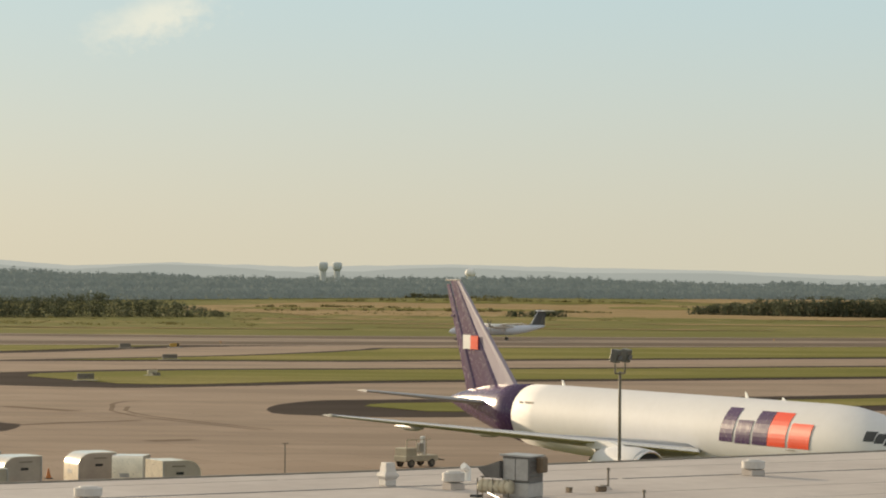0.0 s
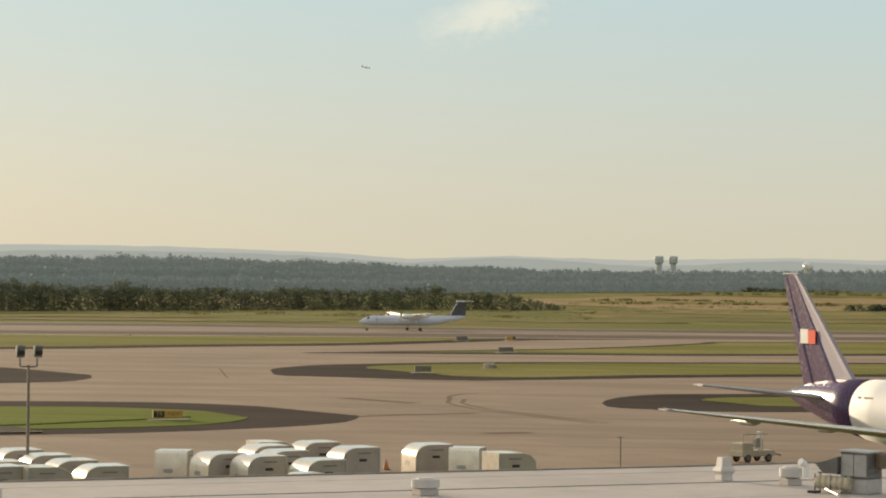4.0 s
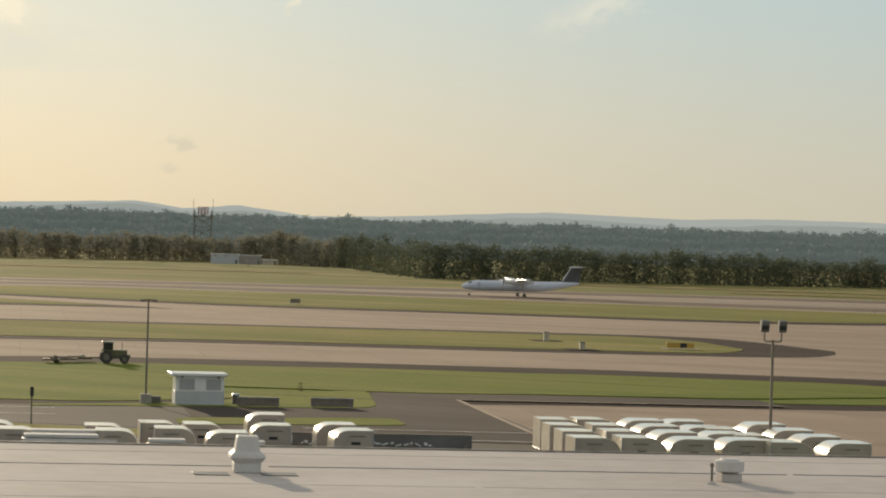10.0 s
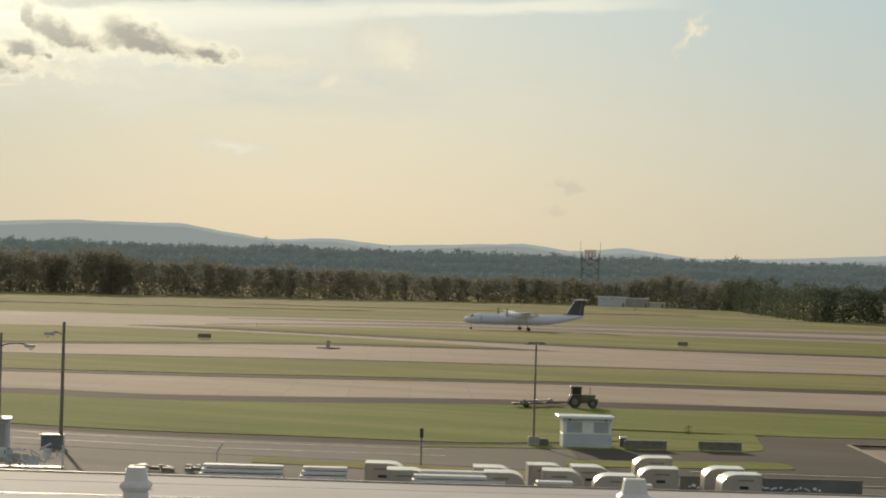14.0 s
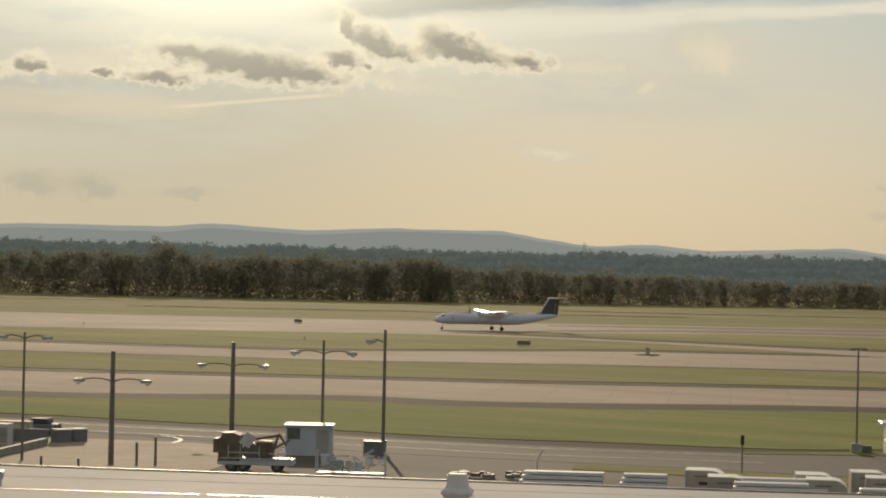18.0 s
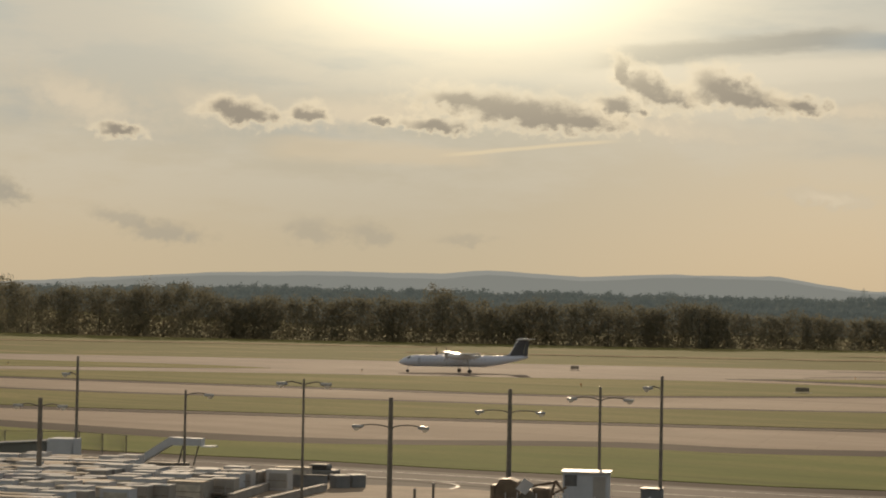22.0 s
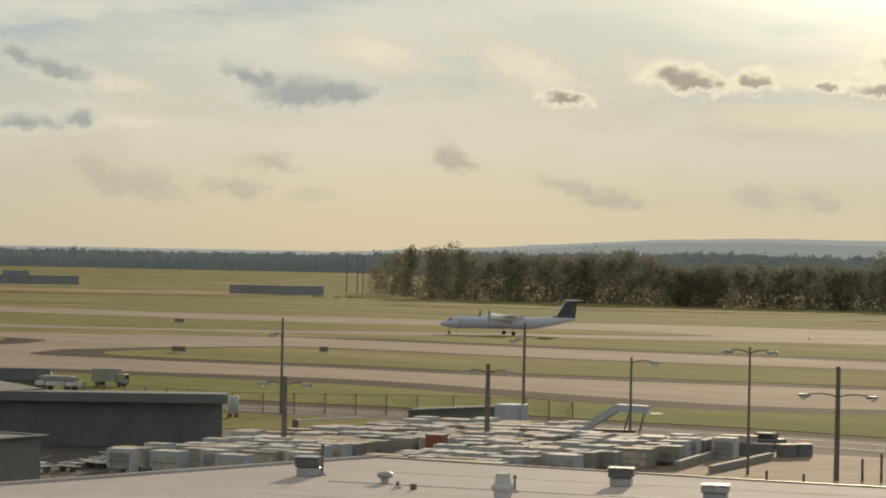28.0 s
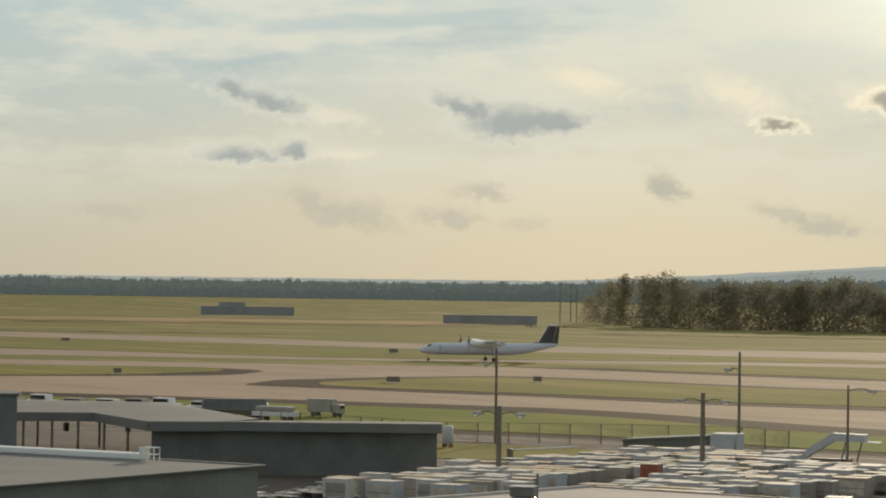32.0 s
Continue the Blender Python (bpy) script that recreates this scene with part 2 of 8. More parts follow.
def leaf_material(name, base, tint, through_light, haze_glow=None):
    """Foliage that passes some of the light that falls on its back; it can also emit painted haze."""
    m = bpy.data.materials.new(name)
    m.use_nodes = True
    net = Net(m.node_tree)
    bsdf = m.node_tree.nodes["Principled BSDF"]
    rnd = net.node("ShaderNodeNewGeometry").outputs["Random Per Island"]
    at = net.node("ShaderNodeTexCoord").outputs["Object"]
    f = net.math("ADD", net.math("MULTIPLY", rnd, 0.6), net.math("MULTIPLY", net.noise(at, 0.02), 0.5), clamp=True)
    colour = net.mix(f, base, tint)
    net.put(bsdf.inputs["Base Color"], colour)
    bsdf.inputs["Roughness"].default_value = 0.8
    bsdf.inputs["Specular IOR Level"].default_value = 0.1
    # emission here is air haze painted onto leaves
    if haze_glow:
        bsdf.inputs["Emission Color"].default_value, bsdf.inputs["Emission Strength"].default_value = (*haze_glow, 1), 1.0
    thin = net.node("ShaderNodeBsdfTranslucent")
    net.put(thin.inputs[0], colour)
    both = net.node("ShaderNodeMixShader")
    both.inputs[0].default_value = through_light
    net.put(both.inputs[1], bsdf.outputs[0])
    net.put(both.inputs[2], thin.outputs[0])
    net.put(m.node_tree.nodes["Material Output"].inputs[0], both.outputs[0])
    return m


def paving_material(name, base, tint, seam, size, rough=0.95, gloss=0.07):
    """Slabs with filled joints, tyre-worn lanes and stains."""
    m = bpy.data.materials.new(name)
    m.use_nodes = True
    net = Net(m.node_tree)
    bsdf = m.node_tree.nodes["Principled BSDF"]
    at = net.node("ShaderNodeTexCoord").outputs["Object"]
    turn = net.node("ShaderNodeMapping")
    turn.inputs["Rotation"].default_value[2] = -AXIS
    net.put(turn.inputs["Vector"], at)
    slab = net.node("ShaderNodeTexBrick")
    slab.offset = 0.0
    net.put(slab.inputs["Vector"], turn.outputs[0])
    for key, v in (("Color1", (*base, 1)), ("Color2", (*tint, 1)), ("Mortar", (*seam, 1)), ("Scale", 1.0), ("Mortar Size", 0.035), ("Mortar Smooth", 0.4), ("Bias", -0.2), ("Brick Width", size), ("Row Height", size)):
        slab.inputs[key].default_value = v
    squash = net.node("ShaderNodeMapping")
    squash.inputs["Rotation"].default_value[2] = -AXIS
    squash.inputs["Scale"].default_value = (0.012, 0.075, 1.0)
    net.put(squash.inputs["Vector"], at)
    lanes = net.noise(squash.outputs[0], 1.0, 5.0, 0.6)
    stain = net.noise(at, 0.02, 6.0, 0.6)
    grain = net.noise(at, 2.5, 3.0)
    c = net.mix(net.math("MULTIPLY", net.step(lanes, 0.44, 0.62), 0.6), slab.outputs[0], tuple(v * 0.72 for v in base))
    c = net.mix(net.math("MULTIPLY", net.step(stain, 0.5, 0.75), 0.35), c, tuple(v * 1.18 for v in tint))
    c = net.mix(net.math("MULTIPLY", grain, 0.16), c, tuple(v * 0.7 for v in seam))
    net.put(bsdf.inputs["Base Color"], c)
    net.put(bsdf.inputs["Roughness"], net.math("ADD", rough - 0.12, net.math("MULTIPLY", stain, 0.24), clamp=True))
    bsdf.inputs["Specular IOR Level"].default_value = gloss
    return m


def grass_material(name, green, straw, dry, sharp=0.35):
    m = bpy.data.materials.new(name)
    m.use_nodes = True
    net = Net(m.node_tree)
    bsdf = m.node_tree.nodes["Principled BSDF"]
    at = net.node("ShaderNodeTexCoord").outputs["Object"]
    mow = net.node("ShaderNodeMapping")
    mow.inputs["Rotation"].default_value[2] = -AXIS
    mow.inputs["Scale"].default_value = (0.006, 0.05, 1.0)
    net.put(mow.inputs["Vector"], at)
    swath = net.noise(mow.outputs[0], 1.0, 5.0, 0.62)
    tuft = net.noise(at, 1.4, 5.0, 0.7)
    patch = net.noise(at, 0.016, 5.0, 0.6)
    f = net.math("ADD", net.math("MULTIPLY", swath, 0.55), net.math("MULTIPLY", patch, 0.45))
    c = net.mix(net.step(f, 0.62 - dry - sharp / 2, 0.62 - dry + sharp / 2), green, straw)
    c = net.mix(net.math("MULTIPLY", net.step(tuft, 0.35, 0.75), 0.5), c, tuple(v * 0.55 for v in green))
    dark = net.node("ShaderNodeMapping")
    dark.inputs["Rotation"].default_value[2] = -AXIS
    dark.inputs["Scale"].default_value = (0.02, 0.22, 1.0)
    net.put(dark.inputs["Vector"], at)
    c = net.mix(net.math("MULTIPLY", net.step(net.noise(dark.outputs[0], 1.0, 6.0, 0.7), 0.52, 0.66), 0.55), c, tuple(v * 0.6 for v in green))
    net.put(bsdf.inputs["Base Color"], c)
    bsdf.inputs["Roughness"].default_value = 1.0
    bsdf.inputs["Specular IOR Level"].default_value = 0.02
    return m


AXIS = 0.56  # the runway's bearing: metres along it are u, away from the terrace w
concrete = paving_material("concrete_slabs", (0.335, 0.256, 0.19), (0.378, 0.29, 0.217), (0.16, 0.118, 0.09), 7.6, gloss=0.05)
runway_concrete = paving_material("runway_concrete", (0.29, 0.228, 0.175), (0.33, 0.26, 0.20), (0.17, 0.13, 0.105), 7.6)
asphalt = paving_material("asphalt", (0.058, 0.045, 0.038), (0.072, 0.056, 0.047), (0.045, 0.036, 0.03), 30.0, gloss=0.02)
rubbed_concrete = paving_material("rubber_stained_concrete", (0.20, 0.143, 0.10), (0.235, 0.17, 0.12), (0.13, 0.095, 0.07), 7.6, gloss=0.05)
worn_asphalt = paving_material("worn_runway_asphalt", (0.165, 0.128, 0.096), (0.195, 0.153, 0.116), (0.10, 0.08, 0.062), 30.0, gloss=0.03)
corner_asphalt = paving_material("worn_asphalt", (0.105, 0.088, 0.074), (0.122, 0.102, 0.086), (0.07, 0.06, 0.052), 30.0, gloss=0.03)
road_asphalt = paving_material("road_asphalt", (0.13, 0.115, 0.10), (0.15, 0.13, 0.11), (0.07, 0.06, 0.055), 40.0)
turf = grass_material("mown_grass", (0.185, 0.183, 0.048), (0.30, 0.255, 0.092), 0.09, 0.2)
meadow = grass_material("meadow_grass", (0.19, 0.185, 0.062), (0.36, 0.275, 0.125), 0.06, 0.14)
lush = grass_material("lush_grass", (0.15, 0.182, 0.034), (0.26, 0.25, 0.068), 0.09, 0.24)
membrane = material("pale_roof_membrane", (0.50, 0.45, 0.415), 0.85, vary=0.08, scale=0.12, fine=9.0, tint=(0.58, 0.53, 0.49), gloss=0.03)
roof_grey = material("grey_roofing", (0.185, 0.19, 0.19), 0.9, vary=0.12, scale=0.2, gloss=0.15)
dark_wall = material("charcoal_cladding", (0.17, 0.175, 0.175), 0.6, vary=0.2, scale=0.3)
brown_wall = material("brown_cladding", (0.155, 0.152, 0.138), 0.7, vary=0.2, scale=0.4)
brown_trim = material("brown_trim", (0.17, 0.168, 0.155), 0.6, vary=0.12, scale=0.4)
aluminium = material("brushed_aluminium", (0.88, 0.80, 0.67), 0.3, 0.5, vary=0.12, scale=0.9, fine=8.0, bump=0.01, per_object=0.06)
aluminium.node_tree.nodes["Principled BSDF"].inputs["Coat Weight"].default_value = 0.7
aluminium.node_tree.nodes["Principled BSDF"].inputs["Coat Roughness"].default_value = 0.09
skin_grey = material("dull_aluminium_panel", (0.36, 0.33, 0.29), 0.5, 0.35, vary=0.15, scale=0.7, per_object=0.10)
# tan end panels, darkened to put the fronts' shade into the colour
container_panel = material("shade_toned_tan_panel", (0.42, 0.36, 0.295), 0.5, 0.1, vary=0.12, scale=0.7, per_object=0.08)
tarp = material("canvas_curtain", (0.50, 0.46, 0.38), 0.8, vary=0.25, scale=1.5, bump=0.03)
blue_box = material("blue_container_panel", (0.05, 0.07, 0.14), 0.5, vary=0.2)
vent_paint = material("chalky_white_vent_paint", (0.58, 0.55, 0.52), 0.6, vary=0.1, scale=1.5)
tan_lid = material("weathered_tan_lid", (0.52, 0.42, 0.31), 0.7, vary=0.2, scale=1.2, per_object=0.25, gloss=0.08)
lid_paint = material("weathered_white_lid", (0.56, 0.53, 0.49), 0.7, vary=0.2, scale=1.2, per_object=0.2, gloss=0.08)
bright_wing = material("pale_wing_paint", (0.80, 0.79, 0.77), 0.16, vary=0.04, scale=0.3)
white_paint = material("white_paint", (0.80, 0.79, 0.76), 0.35, vary=0.06, scale=0.25)
# fuselage white with the blue of sky shade mixed into it
ship_skin = material("shade_cooled_white_paint", (0.60, 0.63, 0.70), 0.5, vary=0.04, scale=0.15, gloss=0.3)
ship_window = material("blue_grey_cabin_window", (0.46, 0.49, 0.55), 0.2, vary=0.05)
white_skin = material("white_aircraft_paint", (0.68, 0.68, 0.69), 0.62, vary=0.04, scale=0.15, gloss=0.16)
purple_skin = material("purple_aircraft_paint", (0.075, 0.034, 0.105), 0.26, vary=0.06, scale=0.2, gloss=0.6)
orange_skin = material("orange_paint", (0.85, 0.09, 0.035), 0.3, vary=0.04)
wing_metal = material("grey_wing_paint", (0.36, 0.365, 0.38), 0.5, 0.1, vary=0.08, scale=0.3)
bare_metal = material("polished_metal", (0.75, 0.73, 0.70), 0.2, 1.0, vary=0.05)
navy_skin = material("dark_blue_aircraft_paint", (0.075, 0.075, 0.08), 0.3, vary=0.1)
engine_dark = material("dark_intake", (0.02, 0.02, 0.022), 0.6, vary=0.2)
rust_paint = material("rusty_brown_paint", (0.17, 0.12, 0.075), 0.7, vary=0.3, scale=1.5)
rubber = material("rubber", (0.055, 0.05, 0.045), 0.8, vary=0.2)
glass_dark = material("dark_window_glass", (0.03, 0.033, 0.036), 0.08, vary=0.05)
steel = material("weathered_steel", (0.19, 0.165, 0.13), 0.6, 0.2, vary=0.25, scale=2.0)
galvanised = material("galvanised_steel", (0.42, 0.41, 0.40), 0.45, 0.5, vary=0.2, scale=1.5)
duct_grey = material("grey_duct_paint", (0.135, 0.128, 0.12), 0.5, vary=0.2, scale=1.5)
tan_paint = material("tan_equipment_paint", (0.50, 0.44, 0.32), 0.55, vary=0.15)
yellow_paint = material("yellow_sign_paint", (0.46, 0.28, 0.05), 0.5, vary=0.12)
black_paint = material("black_paint", (0.02, 0.02, 0.02), 0.5, vary=0.2)
red_paint = material("faded_red_paint", (0.34, 0.095, 0.05), 0.55, vary=0.15, scale=1.0)
red_white = material("aviation_red_paint", (0.26, 0.06, 0.045), 0.6, vary=0.1)
pale_blue = material("pale_grey_blue_paint", (0.50, 0.51, 0.52), 0.6, vary=0.08, scale=0.8)
green_paint = material("green_tractor_paint", (0.15, 0.14, 0.06), 0.5, vary=0.2)
orange_cone = material("orange_plastic", (0.45, 0.16, 0.04), 0.6, vary=0.15)
earth = material("bare_earth", (0.28, 0.21, 0.14), 0.95, vary=0.25, scale=0.2)
bark = material("bark", (0.06, 0.05, 0.038), 0.9, vary=0.2, scale=1.0)
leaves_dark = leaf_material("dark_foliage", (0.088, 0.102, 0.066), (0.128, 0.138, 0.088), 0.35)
# sunward belts: leaf colour lightened to imitate the veil of low sun
leaves_warm = leaf_material("veil_lightened_foliage", (0.175, 0.165, 0.118), (0.215, 0.20, 0.145), 0.6)
# far leaves carry a pale emission in place of hazy air
leaves_far = leaf_material("haze_glow_foliage", (0.10, 0.115, 0.10), (0.13, 0.145, 0.125), 0.2, (0.10, 0.115, 0.105))
scrub_leaf = leaf_material("scrub_foliage", (0.14, 0.14, 0.055), (0.20, 0.18, 0.08), 0.4)
# pale pane colour stands in for the sky mirrored in the glass
sky_toned_glass = material("sky_painted_window_glass", (0.42, 0.42, 0.42), 0.15, vary=0.1, scale=0.5)
lens_glass = leaf_material("frosted_lamp_lens", (0.85, 0.83, 0.78), (0.9, 0.88, 0.83), 0.8)
concrete_block = material("grey_concrete", (0.34, 0.31, 0.27), 0.85, vary=0.15, scale=1.2)
dry_straw = grass_material("dry_straw_field", (0.30, 0.215, 0.105), (0.42, 0.31, 0.16), 0.12, 0.2)


# ---- building blocks ----

def part(name, bm, mat, parent=None, label="", smooth=False):
    """One mesh object under a thing or a part."""
    me = bpy.data.meshes.new(name)
    bm.normal_update()
    bm.to_mesh(me)
    bm.free()
    me.materials.append(mat)
    if smooth:
        me.polygons.foreach_set("use_smooth", [True] * len(me.polygons))
    ob = new(name, me)
    if parent is not None:
        ob.parent = parent
    return tagged(ob, label)


def thing(name, m, label, category, group="", kind=""):
    ob = new(name)
    ob.empty_display_size = 0.5
    ob.matrix_world = m
    return tagged(ob, label, category, group, kind)


def box(bm, size, at=(0, 0, 0), turn=0.0, bevel=0.0, tilt=None):
    """A block of the given size whose middle lies at a point."""
    m = Matrix.Translation(at) @ Matrix.Rotation(turn, 4, "Z")
    if tilt is not None:
        m = m @ Matrix.Rotation(tilt[1], 4, tilt[0])
    got = bmesh.ops.create_cube(bm, size=1.0, matrix=m @ Matrix.Diagonal((*size, 1)))
    if bevel:
        edges = list({e for v in got["verts"] for e in v.link_edges})
        bmesh.ops.bevel(bm, geom=edges, offset=bevel, segments=1, affect="EDGES")
    return bm


def rod(bm, a, b, r1, r2=None, sides=8, caps=True):
    """A tapered round bar from a to b."""
    a, b = Vector(a), Vector(b)
    turn = (b - a).to_track_quat("Z", "Y").to_matrix().to_4x4()
    bmesh.ops.create_cone(bm, cap_ends=caps, segments=sides, radius1=r1, radius2=r1 if r2 is None else r2, depth=(b - a).length, matrix=Matrix.Translation((a + b) / 2) @ turn)
    return bm


def lathe(bm, rings, sides=16, axis="Z"):
    """Rings of (distance along the axis, radius), joined into one skin."""
    loops = []
    for s, r in rings:
        loop = []
        for k in range(sides):
            c, n = r * math.cos(2 * math.pi * k / sides), r * math.sin(2 * math.pi * k / sides)
            loop.append(bm.verts.new((s, c, n) if axis == "X" else (c, n, s)))
        loops.append(loop)
    for p, q in zip(loops, loops[1:]):
        for k in range(sides):
            bm.faces.new((p[k], p[(k + 1) % sides], q[(k + 1) % sides], q[k]))
    bm.faces.new(loops[0][::-1])
    bm.faces.new(loops[-1])
    bmesh.ops.recalc_face_normals(bm, faces=bm.faces[:])
    return bm


def loft(bm, loops, closed=True):
    """Rings of points of equal number, skinned and capped."""
    rows = [[bm.verts.new(p) for p in loop] for loop in loops]
    n = len(rows[0])
    for p, q in zip(rows, rows[1:]):
        for k in range(n):
            bm.faces.new((p[k], p[(k + 1) % n], q[(k + 1) % n], q[k]))
    if closed:
        bm.faces.new(rows[0][::-1])
        bm.faces.new(rows[-1])
    bmesh.ops.recalc_face_normals(bm, faces=bm.faces[:])
    return bm


def prism(bm, outline, low, high):
    """A plate with a given outline between two heights."""
    lower, upper = [bm.verts.new((x, y, low)) for x, y in outline], [bm.verts.new((x, y, high)) for x, y in outline]
    n = len(outline)
    bm.faces.new(upper)
    bm.faces.new(lower[::-1])
    for k in range(n):
        bm.faces.new((lower[k], lower[(k + 1) % n], upper[(k + 1) % n], upper[k]))
    bmesh.ops.recalc_face_normals(bm, faces=bm.faces[:])
    return bm


ALONG, AWAY = Vector((math.cos(AXIS), math.sin(AXIS), 0)), Vector((-math.sin(AXIS), math.cos(AXIS), 0))


def uw(u, w, z=0.0):
    return ALONG * u + AWAY * w + Vector((0, 0, z))


def polar(yaw, r, z=0.0):
    return Vector((-math.sin(radians(yaw)) * r, math.cos(radians(yaw)) * r, z))


def smooth_step(v, lo, hi):
    k = min(1.0, max(0.0, (v - lo) / (hi - lo)))
    return k * k * (3 - 2 * k)


def land(x, y):
    """The height of the land: level round the airfield, gently rising far off."""
    r, yaw = math.hypot(x, y), math.degrees(math.atan2(-x, y))
    rise = 13.0 * smooth_step(r, 2200, 3000) * smooth_step(yaw, 42, 54)
    rise += 7.0 * smooth_step(r, 2000, 3200) * (1 - smooth_step(yaw, 42, 54))
    return rise


# ---- ground ----
def build_ground():
    bm = bmesh.new()
    rings = [0, 30, 60, 120, 250, 450, 700, 1000, 1300, 1600, 1900, 2100, 2300, 2500, 2700, 2900, 3050, 3200, 3500, 4000, 4500, 4980]
    spokes, rows = 144, []
    for r in rings[1:]:
        row = []
        for k in range(spokes):
            p = polar(360 * k / spokes, r)
            row.append(bm.verts.new((p.x, p.y, land(p.x, p.y))))
        rows.append(row)
    hub = bm.verts.new((0, 0, 0))
    for k in range(spokes):
        bm.faces.new((hub, rows[0][k], rows[0][(k + 1) % spokes]))
    for p, q in zip(rows, rows[1:]):
        for k in range(spokes):
            bm.faces.new((p[k], q[k], q[(k + 1) % spokes], p[(k + 1) % spokes]))
    bmesh.ops.recalc_face_normals(bm, faces=bm.faces[:])
    tagged(part("ground", bm, meadow), "airfield meadow of dry and green grass", "ground", kind="structure")


def value(line, u):
    """The height of a bent line at u."""
    if u <= line[0][0]:
        return line[0][1]
    for (a, p), (b, q) in zip(line, line[1:]):
        if u <= b:
            return p + (q - p) * (u - a) / (b - a)
    return line[-1][1]


def bend(line, u):
    """The height of a smoothly bent line at u, with no overshoot between its points."""
    if u <= line[0][0] or u >= line[-1][0]:
        return value(line, u)
    slope = [(q - p) / max(1e-6, b - a) for (a, p), (b, q) in zip(line, line[1:])]
    k = max(i for i in range(len(slope)) if line[i][0] <= u)

    def tangent(i):
        if i == 0 or i == len(slope):
            return slope[min(i, len(slope) - 1)]
        a, b = slope[i - 1], slope[i]
        return 0.0 if a * b <= 0 else 2 * a * b / (a + b)

    (a, p), (b, q) = line[k], line[k + 1]
    n = b - a
    f = (u - a) / n
    return p * (1 + 2 * f) * (1 - f) ** 2 + n * tangent(k) * f * (1 - f) ** 2 + q * f * f * (3 - 2 * f) + n * tangent(k + 1) * f * f * (f - 1)


def strip(name, far, near, mat, low, high, label, category, inset=(0.0, 0.0), cut=(-1e9, 1e9), wave=0.0, step=6.0, tips=(0.0, 0.0)):
    """Paving or turf between two long lines; with an inset it ends where the two close up."""
    lo, hi = max(far[0][0], near[0][0], cut[0]), min(far[-1][0], near[-1][0], cut[1])
    n = max(8, int((hi - lo) / step)) if hi - lo < 900 else 260
    us = [lo + (hi - lo) * k / n for k in range(n + 1)]
    spans = []
    for u in us:
        shift = wave * noise.noise(Vector((u * 0.05, low * 37, 0.3)))
        f, c = bend(far, u) - inset[0] + shift, bend(near, u) + inset[1] + wave * noise.noise(Vector((u * 0.05, 9.0, high * 11)))
        for way, n in ((u - lo, tips[0]), (hi - u, tips[1])):
            if n and way < n:
                # a round end
                k, mid = math.sqrt(max(0.0, 1 - (1 - way / n) ** 2)), c + (f - c) * 0.45
                f, c = mid + (f - mid) * k, mid + (c - mid) * k
        if f - c > 0.2:
            spans.append((u, f, c))
    bm = bmesh.new()
    top = [(bm.verts.new(uw(u, f, high)), bm.verts.new(uw(u, c, high)), bm.verts.new(uw(u, f, low)), bm.verts.new(uw(u, c, low))) for u, f, c in spans]
    for (a, b, c, d), (e, f, g, h) in zip(top, top[1:]):
        for quad in ((a, b, f, e), (a, e, g, c), (b, d, h, f)):
            bm.faces.new(quad)
    bmesh.ops.recalc_face_normals(bm, faces=bm.faces[:])
    for face in bm.faces:
        if abs(face.normal.z) > 0.5 and face.normal.z < 0:
            face.normal_flip()
    return tagged(part(name, bm, mat), label, category, kind="structure")


FAR, WIDE = -700, 1100
RUNWAY_FAR = [(-320, 787), (-262, 805), (-203, 811), (-93, 818), (5, 843), (103, 857), (251, 848), (384, 764), (534, 706), (WIDE, 560)]
RUNWAY_NEAR = [(-320, 549), (-302, 561), (-214, 605), (-157, 624), (-64, 656), (-36, 700), (13, 729), (93, 713), (193, 669), (317, 625), (488, 569), (WIDE, 470)]
FIELD = [(FAR, 430), (-302, 561), (-214, 605)] + RUNWAY_NEAR[3:]

FIELD_NEAR = [(FAR, 150), (-140, 180), (WIDE, 180)]


def build_paving():
    strip("runway_1", RUNWAY_FAR, RUNWAY_NEAR, runway_concrete, -0.3, 0.02, "pale concrete runway with dark joints", "runway")
    strip("runway_2", [(FAR, 865), (-550, 831), (-361, 785), (-287, 792)], [(FAR, 775), (-511, 745), (-321, 700), (-287, 695)], runway_concrete, -0.3, 0.02, "pale concrete taxi strip across dry grass", "taxiway", cut=(-1e9, -320.05))
    strip("runway_3", [(FAR, 520), (-362, 596), (-280, 600), (-219, 628)], [(FAR, 430), (-302, 561), (-214, 604)], runway_concrete, -0.3, 0.02, "narrow pale concrete runway end", "runway", cut=(-1e9, -320.05))
    strip("turf", [(-430, 640), (-345, 655), (-322, 690), (-282, 703), (-240, 700), (-205, 686), (-190, 672)], [(-430, 600), (-345, 583), (-322, 582), (-304, 587), (-270, 612), (-240, 633), (-205, 656), (-190, 670)], turf, 0.0, 0.09, "thin grass wedge where the runway forks", "grass", wave=1.5, step=3.0)
    strip("apron", FIELD, FIELD_NEAR, concrete, -0.3, 0.03, "wide tan concrete apron and taxiways", "apron")
    # the runway's dark asphalt lanes between pale edges
    for line, off in ((RUNWAY_FAR, -12.0), (RUNWAY_NEAR, 56.0)):
        a, b = [(u, w + off) for u, w in line], [(u, w + off - 42.0) for u, w in line]
        strip("runway_lane", a, b, worn_asphalt, 0.0, 0.05, "worn brown-grey asphalt lane of the runway", "runway", cut=(-60, 700), step=6.0, tips=(190.0, 0.0))
    strip("dry_strip", [(FAR, 430), (-302, 561), (-214, 605), (-195, 611)], [(FAR, 400), (-310, 512), (-248, 540), (-195, 560)], meadow, 0.0, 0.07, "dry grass strip beside the runway", "grass", wave=2.0)


